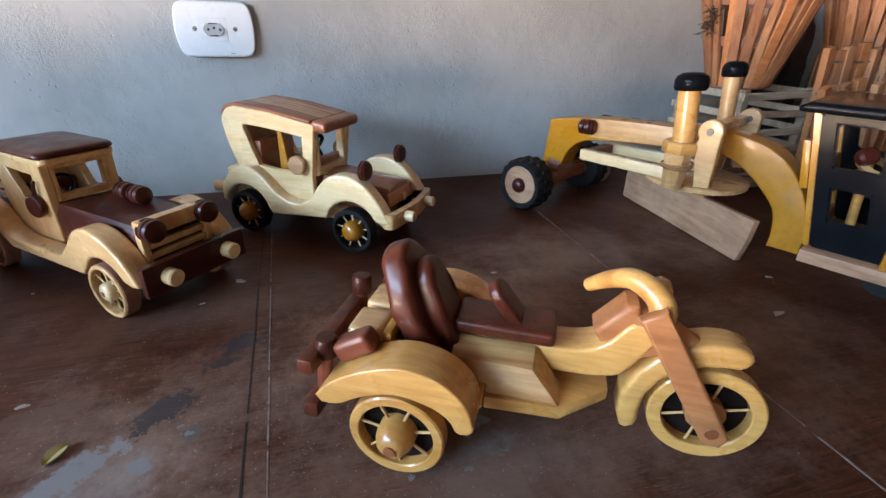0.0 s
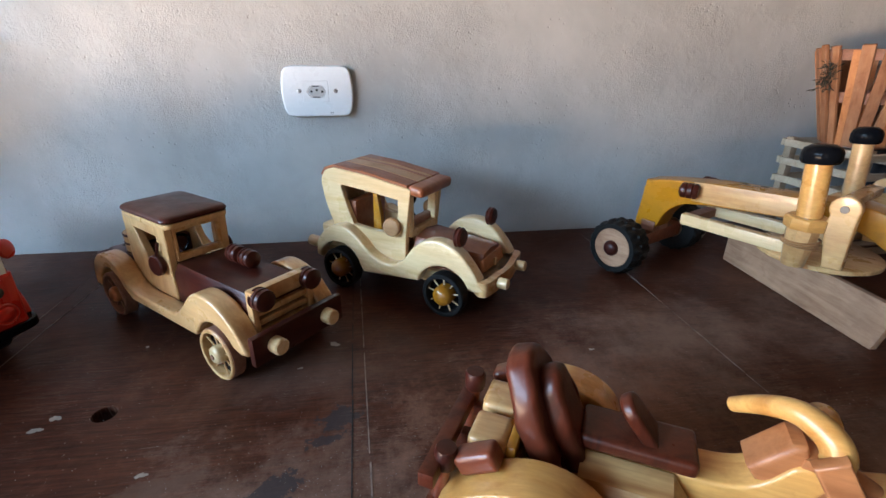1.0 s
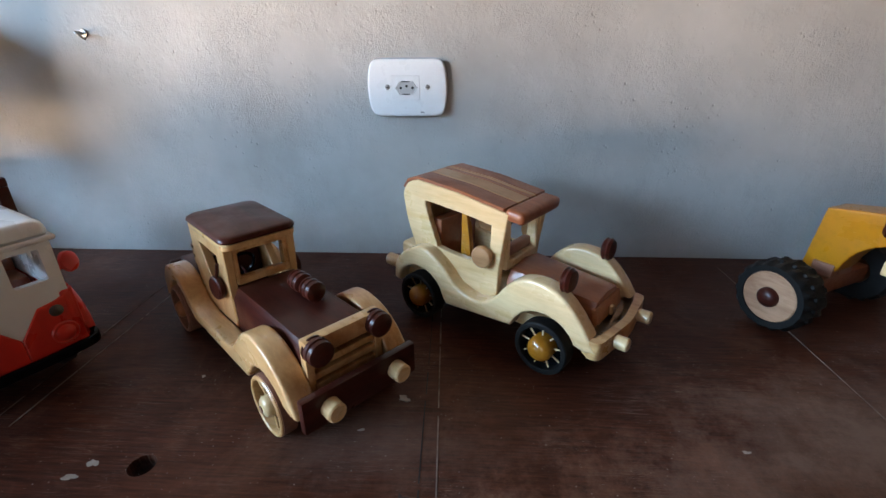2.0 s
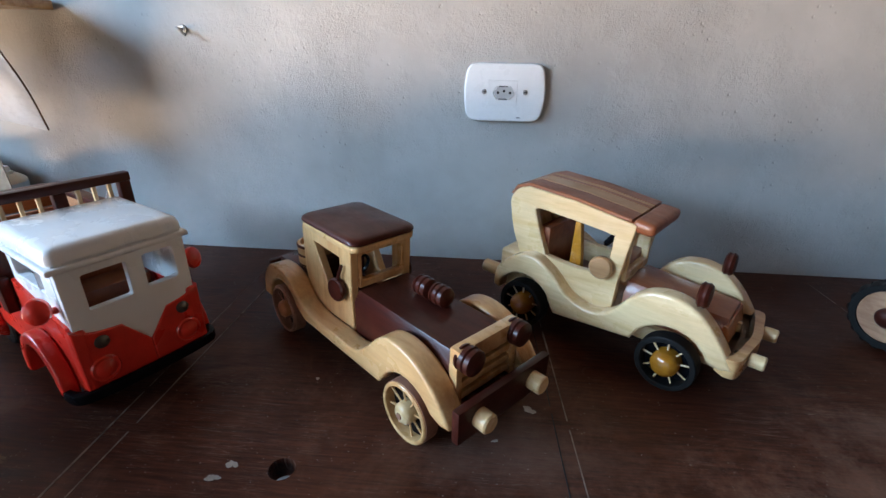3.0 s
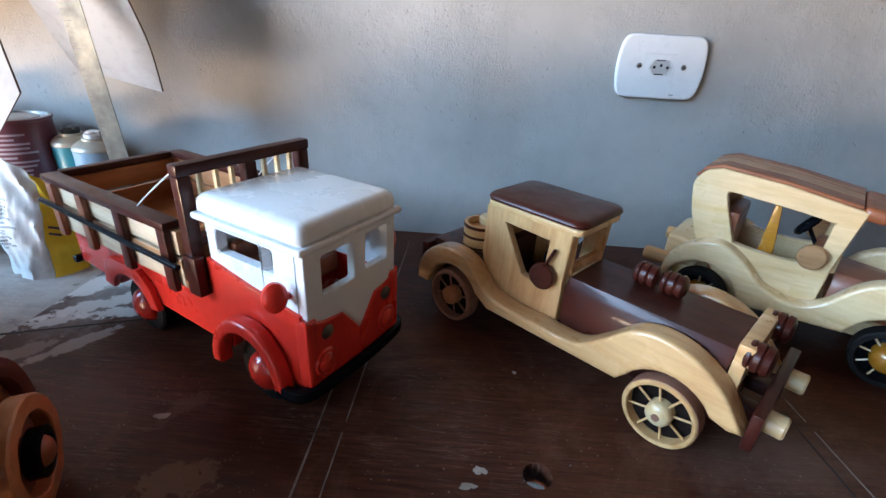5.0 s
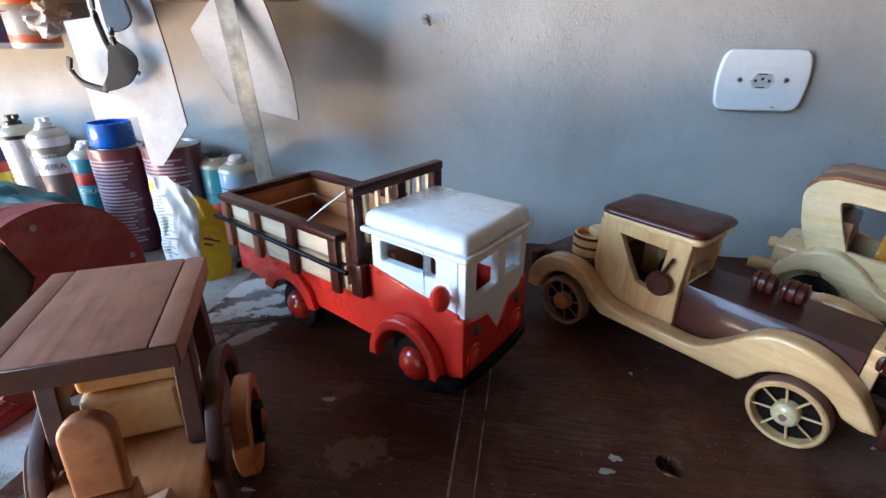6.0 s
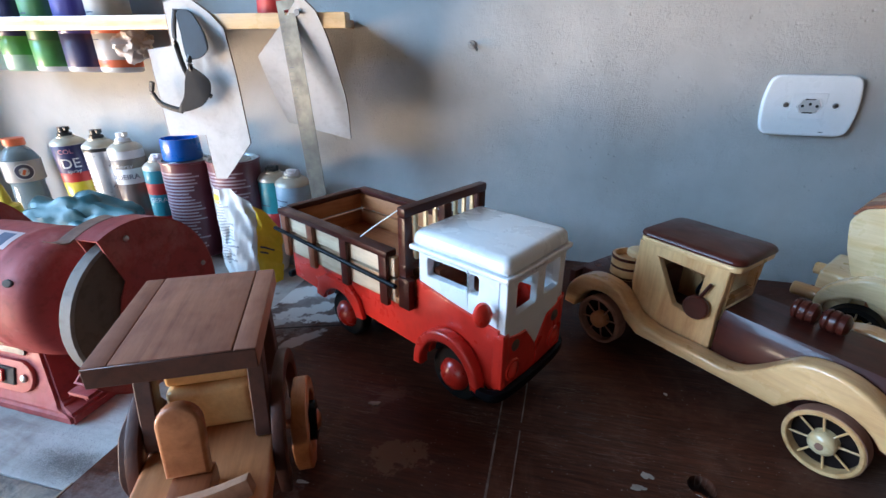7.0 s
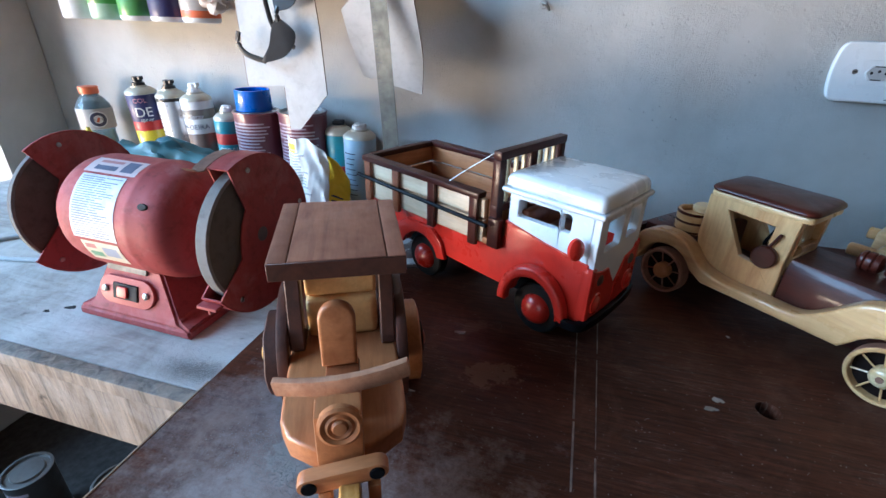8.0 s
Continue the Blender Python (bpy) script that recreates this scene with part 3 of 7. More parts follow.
# ---- the table of dark boards and the dusty bench beside it ----
table = thing("work_table", pose(0, 0, 0), "dark varnished plywood table top, scratched and dusty", "table")
SEAMS = (-0.69, -0.345, 0.064, 0.478, 0.89, 1.30, 1.70)
for i, (x0, x1) in enumerate(zip(SEAMS, SEAMS[1:])):
    if i == 1:
        # this board has a bored hole through it
        edge = [(x0, -0.25), (x1, -0.25), (x1, WALL_Y - 0.003), (x0, WALL_Y - 0.003)]
        bored = moved(ring_board(edge, arc(-0.181, 0.563, 0.0112, 0, 345, 23), -0.021, 0, 64, False), Matrix(((1, 0, 0, 0), (0, 0, 1, 0), (0, 1, 0, 0), (0, 0, 0, 1))))
        bmesh.ops.recalc_face_normals(bored, faces=bored.faces[:])
        part("board", bored, TABLE, table)
    else:
        part("board", box(x0, x1, -0.25, WALL_Y - 0.003, -0.021, 0, 0), TABLE, table)
# joint lines filled with chalky filler, broken here and there, not quite square to the wall
rnd = random.Random(41)
for x, lean in ((-0.3385, 0.022), (-0.3545, 0.0), (0.0762, -0.043), (0.0592, -0.03), (0.4785, 0.0)):
    y = -0.25
    while y < 0.96:
        ln = rnd.uniform(0.03, 0.16)
        w = rnd.uniform(0.00035, 0.0008)
        y1 = min(0.965, y + ln)
        bm = box(-w, w, y, y1, -0.001, 0.0004, 0)
        for v in bm.verts:
            v.co.x += x + lean * (v.co.y - 0.35) + rnd.uniform(-0.0004, 0.0004)
        part("filler_line", bm, PITCH_DARK if x == 0.0592 else FILLER, table, "pale chalky joint line")
        y = y1 + rnd.uniform(0.0, 0.012)
crack = box(-0.066, 0.066, -0.0007, 0.0007, -0.001, 0.0005, 0)
part("crack", moved(crack, pose(-0.637, 0.694, 0, 0, 0, 19.5)), PITCH_DARK, table, "dark crack across the board")
# thin pale line along the left board edge
part("worn_edge", box(-0.6915, -0.6897, -0.25, 0.44, -0.004, 0.0007, 0.0003, 1), SLAT_PALE, table, "thin pale strip along the raw board edge")
for x, y in ((-0.62, 0.0), (1.6, 0.0), (-0.62, 0.9), (1.6, 0.9)):
    part("leg", box(x - 0.035, x + 0.035, y - 0.035, y + 0.035, FLOOR_Z, -0.0215, 0.003), WALNUT, table)
BZ = -0.022
bench = thing("side_bench", pose(0, 0, 0), "grey dusty wooden side bench with a raw thick front edge", "bench")
part("bench_top", box(LEFT_X + 0.002, -0.66, 0.445, WALL_Y - 0.003, BZ - 0.018, BZ, 0.002), BENCH, bench)
part("front_lip", box(LEFT_X + 0.002, -0.66, 0.427, 0.4445, BZ - 0.018, BZ - 0.0005, 0.002), BENCH_EDGE, bench, "raw yellowish board edge")
part("front_plank", box(LEFT_X + 0.002, -0.66, 0.432, 0.46, BZ - 0.098, BZ - 0.0185, 0.002), BENCH_EDGE, bench, "rough sawn front plank")
for x in (-1.5, -0.75):
    part("leg", box(x - 0.035, x + 0.035, 0.5, 0.57, FLOOR_Z, BZ - 0.0985, 0.003), BENCH_EDGE, bench)


# ---- wheels ----
def spoked_wheel(parent, x, y, z, r, width, side, rim_mat, disc_mat, hub_mat, spoke_mat, spokes=8, rim=0.16, hub=0.38, tread_mat=None, plug_mat=None, dome=0.6):
    """A turned toy wheel; side is -1 or 1, the way its outer face looks along y."""
    face = Matrix.Translation((x, y, z)) @ Matrix.Rotation(radians(90 if side < 0 else -90), 4, "X")
    w = part("wheel", lathe([(r * (1 - rim), -width * 0.35), (r * (1 - rim), width * 0.5 - 0.001), (r * (1 - rim) + 0.0008, width * 0.5), (r - 0.0012, width * 0.5), (r, width * 0.5 - 0.0012),
                             (r, -width * 0.5 + 0.001), (r - 0.001, -width * 0.5), (r * (1 - rim), -width * 0.5), (r * (1 - rim), -width * 0.35)], face, 40), rim_mat, parent)
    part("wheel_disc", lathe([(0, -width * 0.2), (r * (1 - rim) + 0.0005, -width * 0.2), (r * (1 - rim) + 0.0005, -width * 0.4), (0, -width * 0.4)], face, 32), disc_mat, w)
    hr = r * hub
    part("hub", lathe([(hr, -width * 0.2), (hr, width * 0.42), (hr * 0.93, width * 0.42 + hr * dome * 0.35), (hr * 0.75, width * 0.42 + hr * dome * 0.7), (hr * 0.45, width * 0.42 + hr * dome * 0.92), (0, width * 0.42 + hr * dome)], face, 24), hub_mat, w)
    if plug_mat:
        part("plug", lathe([(hr * 0.3, width * 0.42 + hr * dome * 0.8), (hr * 0.3, width * 0.42 + hr * dome + 0.0006), (0, width * 0.42 + hr * dome + 0.0008)], face, 16), plug_mat, w)
    if tread_mat:
        part("tread", lathe([(r - 0.0005, width * 0.36), (r + 0.0006, width * 0.34), (r + 0.0006, -width * 0.5), (r - 0.0005, -width * 0.5)], face, 40), tread_mat, w)
    for i in range(spokes):
        a = 2 * math.pi * (i + 0.3) / spokes
        c, s = math.cos(a), math.sin(a)
        part("spoke", moved(rod((hr * 0.9 * c, hr * 0.9 * s, width * 0.12), ((r * (1 - rim) + 0.0003) * c, (r * (1 - rim) + 0.0003) * s, width * 0.12), 0.001, 8, 0), face), spoke_mat, w)
    return w


def bead(parent, name, p, d, r, length, mat, label=""):
    """A turned bead with two grooves, along d."""
    rows = [(0, 0), (r * 0.7, 0), (r * 0.95, length * 0.1), (r, length * 0.22), (r * 0.86, length * 0.28), (r, length * 0.34), (r, length * 0.55), (r * 0.86, length * 0.62), (r, length * 0.68), (r * 0.95, length * 0.88), (r * 0.6, length), (0, length)]
    return part(name, lathe(rows, along(p, Vector(p) + Vector(d)), 22), mat, parent, label)


# ---- roadster with a dark roof ----
def build_roadster():
    car = thing("toy_roadster", pose(-0.126, 0.726, 0, 0, 0, -42.5), "wooden toy roadster in pale pine with dark mahogany roof and hood", "toy car")
    top = catmull([(-0.176, 0.03), (-0.172, 0.055), (-0.152, 0.077), (-0.125, 0.083), (-0.098, 0.077), (-0.075, 0.056), (-0.045, 0.049), (-0.005, 0.05), (0.03, 0.051), (0.052, 0.066), (0.076, 0.088), (0.1, 0.094), (0.126, 0.088), (0.148, 0.072), (0.166, 0.047)], 4)
    low = [(0.156, 0.045)] + arc(0.112, 0.029, 0.037, 32, 152, 9) + [(0.072, 0.038), (-0.07, 0.036)] + arc(-0.12, 0.029, 0.037, 28, 150, 9) + [(-0.160, 0.03)]
    for y0, y1 in ((-0.061, -0.0385), (0.0385, 0.061)):
        part("fender", profile(top + low, y0, y1, 0.0035, 3), CREAM, car, "long pale fender and running board")
    part("chassis", box(-0.165, 0.15, -0.0375, 0.0375, 0.03, 0.045, 0.002), MAHOGANY, car)
    # rear wheels are walnut to put the shade at the back into their colour
    for x, mats in ((0.112, (CREAM, WALNUT, WHITE_WOOD)), (-0.12, (WALNUT, WALNUT, TAN))):
        for side in (-1, 1):
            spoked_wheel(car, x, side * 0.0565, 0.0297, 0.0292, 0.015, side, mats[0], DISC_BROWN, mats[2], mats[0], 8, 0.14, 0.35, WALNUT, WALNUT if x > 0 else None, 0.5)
    hood = [(-0.0375, 0.045), (0.0375, 0.045), (0.0375, 0.083), (0.031, 0.094), (-0.031, 0.094), (-0.0375, 0.083)]
    bm = profile([(u, v) for u, v in hood], -0.141, -0.0005, 0.002)
    part("hood", moved(bm, Matrix.Rotation(radians(90), 4, "Z")), MAHOGANY, car, "dark glossy mahogany hood")
    # radiator with its top bar, side posts and slats
    rad = part("radiator", joined(box(0.1415, 0.151, -0.0385, -0.031, 0.045, 0.089, 0.002), box(0.1415, 0.151, 0.031, 0.0385, 0.045, 0.089, 0.002), box(0.1415, 0.1535, -0.0385, 0.0385, 0.0865, 0.104, 0.003)), CREAM, car, "pale radiator frame")
    for k in range(3):
        part("slat", box(0.142, 0.149, -0.031, 0.031, 0.050 + k * 0.011, 0.057 + k * 0.011, 0.0015), CREAM, rad)
    for y in (-0.029, 0.031):
        bead(car, "headlight", (0.146, y, 0.094), (1, 0, 0), 0.0118, 0.019, MAHOGANY, "dark turned headlight")
    bump_bm = joined(box(0.166, 0.174, -0.058, 0.058, 0.036, 0.068, 0.002))
    bumper = part("bumper", bump_bm, MAHOGANY_Y, car, "reddish dark bumper board")
    for y in (-0.034, 0.034):
        part("bumper_peg", rod((0.172, y, 0.052), (0.1865, y, 0.052), 0.0088, 18, 0.0015), WHITE_WOOD, bumper, "pale round peg")
    for y in (-0.02, 0.02):
        part("bumper_arm", box(0.148, 0.167, y - 0.006, y + 0.006, 0.038, 0.05, 0.001), MAHOGANY, bumper)
    # cabin
    side = [(-0.099, 0.138), (-0.1, 0.085), (-0.094, 0.058), (-0.078, 0.0465), (-0.002, 0.0465), (-0.003, 0.088), (0.0, 0.138)]
    win = [(-0.074, 0.126), (-0.06, 0.1), (-0.048, 0.079), (-0.032, 0.076), (-0.025, 0.082), (-0.0225, 0.124)]
    for y0, y1 in ((-0.038, -0.029), (0.029, 0.038)):
        part("cabin_side", ring_board(side, win, y0, y1), CREAM_Z, car)
    part("windscreen_frame", panel((-0.029, 0.029), (0.094, 0.1365), [(-0.0245, 0.0245, 0.1025, 0.1305)], 0.008, Matrix.Translation((-0.0085, 0, 0)) @ upright("x")), CREAM, car)
    part("cabin_back", box(-0.0985, -0.0905, -0.0288, 0.0288, 0.046, 0.137, 0.001), CREAM_Z, car)
    part("seat", joined(box(-0.088, -0.045, -0.028, 0.028, 0.046, 0.062, 0.004), box(-0.089, -0.076, -0.028, 0.028, 0.06, 0.1, 0.005)), MAHOGANY, car, "dark wooden bench seat")
    wheel = part("steering_wheel", lathe([(0.0125, -0.0012), (0.014, -0.002), (0.0158, 0), (0.014, 0.002), (0.0125, 0.0012), (0.0125, -0.0012)], along((-0.03, -0.012, 0.1045), (-0.045, -0.012, 0.1095)), 26), BLACK_PAINT, car, "black steering wheel")
    part("column", rod((-0.012, -0.012, 0.093), (-0.031, -0.012, 0.1015), 0.002, 8), MAHOGANY, wheel)
    swap = Matrix(((1, 0, 0, 0), (0, 0, 1, 0), (0, 1, 0, 0), (0, 0, 0, 1)))

    def rounded_slab(x0, x1, y0, y1, r, z0, z1, bev, seg):
        pts = arc(x1 - r, y1 - r, r, 0, 90, 6) + arc(x0 + r, y1 - r, r, 90, 180, 6) + arc(x0 + r, y0 + r, r, 180, 270, 6) + arc(x1 - r, y0 + r, r, 270, 360, 6)
        slab = moved(profile(pts, z0, z1, bev, seg), swap)
        bmesh.ops.recalc_face_normals(slab, faces=slab.faces[:])
        return slab

    part("roof_board", rounded_slab(-0.1, 0.0085, -0.0395, 0.0385, 0.009, 0.137, 0.1435, 0.002, 2), CREAM, car, "pale board under the roof")
    def crowned(x0, x1, y0, y1, r, z0, z1, rise):
        pts = arc(x1 - r, y1 - r, r, 0, 90, 8) + arc(x0 + r, y1 - r, r, 90, 180, 8) + arc(x0 + r, y0 + r, r, 180, 270, 8) + arc(x1 - r, y0 + r, r, 270, 360, 8)
        cx, cy, hx, hy = (x0 + x1) / 2, (y0 + y1) / 2, (x1 - x0) / 2, (y1 - y0) / 2
        bm = bmesh.new()
        rings = []
        for d, z in ((0.003, z0), (0.0008, z0 + 0.001), (0, z0 + 0.003), (0, z1 - 0.005), (0.0008, z1 - 0.0025), (0.003, z1 - 0.0008), (0.006, z1), (0.013, z1 + rise * 0.4), (0.022, z1 + rise * 0.75), (0.031, z1 + rise * 0.95), (0.0385, z1 + rise)):
            rings.append([bm.verts.new((cx + (x - cx) * (1 - d / hx), cy + (y - cy) * (1 - d / hy), z)) for x, y in pts])
        for a, b in zip(rings, rings[1:]):
            for i in range(len(pts)):
                k = (i + 1) % len(pts)
                bm.faces.new((a[i], a[k], b[k], b[i]))
        bm.faces.new(rings[0][::-1]), bm.faces.new(rings[-1])
        bmesh.ops.recalc_face_normals(bm, faces=bm.faces[:])
        return bm

    part("roof", crowned(-0.1015, 0.0105, -0.041, 0.04, 0.012, 0.1437, 0.1515, 0.0026), MAHOGANY, car, "dark polished roof with rounded edges")
    for y, s in ((-0.040, -1), (0.040, 1)):
        mir = part("mirror", lathe([(0, 0), (0.0112, 0), (0.0128, 0.002), (0.0128, 0.006), (0.0112, 0.0075), (0, 0.0075)], along((-0.021, y, 0.0905), (-0.019, y + s * 0.02, 0.0915)), 24), MAHOGANY, car, "dark round mirror on a stalk")
        part("stalk", rod((-0.02, y + s * 0.003, 0.1015), (-0.0125, y + s * 0.0015, 0.12), 0.0018, 10), MAHOGANY, mir)
    for x in (0.042, 0.066):
        bead(car, "horn", (x, 0.013, 0.104), (1, 0, 0), 0.0105, 0.021, MAHOGANY, "dark turned horn on the hood")
    # rear deck with a banded round box
    part("rear_deck", box(-0.172, -0.0992, -0.038, 0.038, 0.0455, 0.076, 0.003), MAHOGANY, car, "dark glossy rear deck")
    part("tail_board", box(-0.181, -0.1725, -0.05, 0.05, 0.045, 0.071, 0.002), MAHOGANY_Y, car)
    at = pose(-0.124, -0.012, 0.0762)
    drum = part("luggage_drum", lathe([(0, 0), (0.0205, 0), (0.0208, 0.001), (0.0208, 0.0268), (0.0198, 0.028), (0.0172, 0.028), (0.0168, 0.0268), (0.0168, 0.021), (0, 0.021)], at, 32), CREAM, car, "round pale luggage box with an open rim")
    for z0, z1 in ((0.0005, 0.0035), (0.0125, 0.016), (0.0235, 0.0275)):
        part("band", lathe([(0.0205, z0), (0.0214, z0 + 0.0006), (0.0214, z1 - 0.0006), (0.0205, z1)], at, 32), MAHOGANY, drum, "dark band")
    part("lid", moved(lathe([(0, 0), (0.0125, 0), (0.0138, 0.002), (0.0138, 0.006), (0.0118, 0.0085), (0, 0.0092)], None, 24), pose(-0.115, -0.008, 0.1043, 0, -4, 0)), WHITE_WOOD, drum, "pale round lid")
    return car


build_roadster()


# ---- closed car with a striped roof ----
def build_striped_car():
    car = thing("toy_sedan", pose(0.1365, 0.8015, 0, 0, 0, -37.5), "handmade pale wooden toy car with brown striped roof and black wheels", "toy car")
    top = catmull([(-0.131, 0.043), (-0.127, 0.068), (-0.105, 0.09), (-0.078, 0.098), (-0.052, 0.085), (-0.029, 0.064), (0.0, 0.056), (0.022, 0.065), (0.041, 0.089), (0.06, 0.102), (0.085, 0.104), (0.108, 0.094), (0.127, 0.074), (0.143, 0.049)], 4)
    low = [(0.132, 0.046)] + arc(0.085, 0.032, 0.039, 25, 158, 9) + [(0.047, 0.042), (-0.044, 0.034)] + arc(-0.087, 0.032, 0.039, 15, 150, 9) + [(-0.122, 0.041)]
    for y0, y1 in ((-0.063, -0.043), (0.043, 0.063)):
        part("fender", profile(top + low, y0, y1, 0.004, 3), WHITE_WOOD, car, "pale curved fender and running board")
    part("chassis", box(-0.128, 0.135, -0.042, 0.042, 0.034, 0.052, 0.002), WHITE_WOOD, car)
    for x in (0.086, -0.087):
        for side in (-1, 1):
            spoked_wheel(car, x, side * 0.0565, 0.0305, 0.0301, 0.018, side, RUBBER, BLACK_PAINT, AMBER, WHITE_WOOD, 9, 0.2, 0.47, None, None, 0.7)
    side = catmull([(-0.1, 0.1746), (-0.1155, 0.1692), (-0.1243, 0.156), (-0.1235, 0.142), (-0.118, 0.118), (-0.107, 0.09)], 5) + [(-0.075, 0.052), (0.017, 0.052), (0.019, 0.095), (0.0282, 0.1596), (-0.04, 0.1702), (-0.08, 0.1733)]
    win = catmull([(-0.0885, 0.146), (-0.0865, 0.1505), (-0.081, 0.1512), (-0.03, 0.1472), (0.0035, 0.1432), (0.0068, 0.139), (0.0052, 0.102), (0.0015, 0.0962), (-0.03, 0.0935), (-0.066, 0.0962), (-0.0705, 0.0995), (-0.08, 0.122)], 4, True)
    for y0, y1 in ((-0.046, -0.037), (0.032, 0.041)):
        part("cabin_side", ring_board(side, win, y0, y1), WHITE_WOOD, car)
    back = profile(catmull([(-0.1, 0.171), (-0.118, 0.165), (-0.124, 0.15), (-0.119, 0.12), (-0.106, 0.088), (-0.1, 0.06)], 4) + [(-0.092, 0.06), (-0.098, 0.088), (-0.111, 0.12), (-0.116, 0.148), (-0.112, 0.159), (-0.1, 0.163)], -0.0368, 0.0318, 0)
    part("cabin_back", back, WHITE_WOOD, car)
    part("windscreen_frame", panel((-0.0368, 0.0318), (0.09, 0.152), [(-0.030, 0.025, 0.1, 0.15)], 0.008, Matrix.Translation((0.015, 0, 0)) @ upright("x")), WHITE_WOOD, car)
    # roof strips, each bent over the back
    roof = part("roof", profile([(-0.1, 0.1712), (-0.04, 0.1665), (0.028, 0.1565), (0.028, 0.160), (-0.04, 0.1705), (-0.1, 0.1748)], -0.0445, 0.0395, 0.001), TAN, car, "striped roof of brown and tan strips")
    strip = [(-0.122, 0.161), (-0.115, 0.170), (-0.1, 0.175), (-0.04, 0.1707), (0.022, 0.1615), (0.022, 0.165), (-0.04, 0.1745), (-0.1, 0.179), (-0.1175, 0.1735), (-0.1255, 0.162)]
    for y0, y1, mat in ((-0.0455, -0.0185, REDWOOD), (-0.0182, 0.0052, PALE_TAN), (0.0055, 0.0135, REDWOOD), (0.0138, 0.0205, PALE_TAN), (0.0208, 0.0405, REDWOOD)):
        part("roof_strip", profile(strip, y0, y1, 0.0008, 1), mat, roof)
    visor = box(0.0225, 0.046, -0.0455, 0.0355, 0.1505, 0.1645, 0.0065, 4)
    part("visor", moved(visor, Matrix.Translation((0.035, 0, 0.16)) @ Matrix.Rotation(radians(6), 4, "Y") @ Matrix.Translation((-0.035, 0, -0.16))), REDWOOD, roof, "rounded brown visor")
    # hood
    hood = [(-0.0365, 0.05), (0.0365, 0.05), (0.0365, 0.078), (0.029, 0.09), (0.0, 0.0945), (-0.029, 0.09), (-0.0365, 0.078)]
    bm = moved(profile(hood, -0.125, -0.024, 0.002), Matrix.Rotation(radians(90), 4, "Z"))
    for v in bm.verts:
        k = max(0.0, (v.co.x - 0.03) / 0.095)
        v.co.y *= 1 - 0.16 * k
        v.co.z = 0.05 + (v.co.z - 0.05) * (1 - 0.2 * k)
    part("hood", bm, REDWOOD, car, "reddish brown wooden hood")
    part("dashboard", moved(box(-0.004, 0.012, -0.036, 0.036, 0.088, 0.108, 0.006, 3), Matrix.Translation((0.004, 0, 0))), REDWOOD, car)
    part("seat", joined(box(-0.07, -0.02, -0.036, 0.036, 0.0525, 0.07, 0.004), box(-0.088, -0.072, -0.036, 0.036, 0.0525, 0.128, 0.005)), REDWOOD, car, "brown bench seat")
    part("lever", profile([(-0.047, 0.07), (-0.030, 0.07), (-0.034, 0.11), (-0.040, 0.152), (-0.045, 0.152), (-0.046, 0.11)], -0.03, -0.022, 0.001), AMBER, car, "amber varnished upright")
    wheel = part("steering_wheel", lathe([(0.012, -0.002), (0.0145, -0.003), (0.0165, 0), (0.0145, 0.003), (0.012, 0.002), (0.012, -0.002)], along((-0.012, 0.008, 0.122), (-0.024, 0.008, 0.13)), 26), BLACK_PAINT, car, "black steering wheel")
    part("column", rod((0.002, 0.008, 0.1), (-0.013, 0.008, 0.123), 0.0022, 8), BLACK_PAINT, wheel)
    for y in (-0.05, 0.046):
        p = (0.098, y, 0.111)
        part("headlight", lathe([(0, 0), (0.0105, 0), (0.0128, 0.002), (0.0118, 0.0045), (0.0128, 0.007), (0.0105, 0.010), (0, 0.0108)], along(p, (p[0] + 0.1, y, 0.114)), 24), MAHOGANY, car, "dark turned disc headlight")
    for s in (-1, 1):
        part("mirror", lathe([(0, 0), (0.0105, 0), (0.0128, 0.003), (0.0128, 0.0075), (0.011, 0.0095), (0, 0.0105)], along((0.0, s * 0.0462, 0.106), (0.004, s * 0.08, 0.108)), 24), PALE_TAN, car, "pale round side disc")
    # bumper wrapped round the front
    bow = catmull([(0.136, -0.062), (0.146, -0.058), (0.15, -0.03), (0.153, 0), (0.15, 0.03), (0.146, 0.058), (0.136, 0.062)], 4)
    inner = [(x - 0.009, y * 0.9) for x, y in bow][::-1]
    bumper = part("bumper", moved(profile(bow + inner, -0.061, -0.041, 0.002), Matrix.Rotation(radians(-90), 4, "X") @ Matrix.Diagonal((1, 1, -1, 1))), CREAM, car, "pale bowed bumper")
    bmesh_fix = bmesh.new()
    bmesh_fix.from_mesh(bumper.data)
    bmesh.ops.recalc_face_normals(bmesh_fix, faces=bmesh_fix.faces[:])
    bmesh_fix.to_mesh(bumper.data)
    bmesh_fix.free()
    for y in (-0.033, 0.030):
        part("bumper_peg", rod((0.15, y, 0.053), (0.164, y, 0.053), 0.0072, 18, 0.0015), WHITE_WOOD, bumper, "pale round peg")
    part("front_floor", box(0.1, 0.1425, -0.0425, 0.0425, 0.0405, 0.0595, 0.003), TAN, car, "tan board under the nose")
    part("radiator", moved(box(-0.003, 0.003, -0.031, 0.031, -0.012, 0.012, 0.002), pose(0.1265, 0, 0.065, 0, -12, 0)), TAN, car, "tan radiator board")
    part("radiator_tab", box(0.1295, 0.1335, -0.003, 0.003, 0.053, 0.071, 0.001), CREAM, car, "thin pale radiator tab")
    for y in (-0.046, 0.046):
        part("tail_peg", rod((-0.128, y, 0.056), (-0.157, y, 0.056), 0.0085, 16, 0.0015), CREAM, car)
    part("rear_box", box(-0.137, -0.1, -0.042, 0.042, 0.05, 0.086, 0.006, 3), WHITE_WOOD, car)
    return car


build_striped_car()


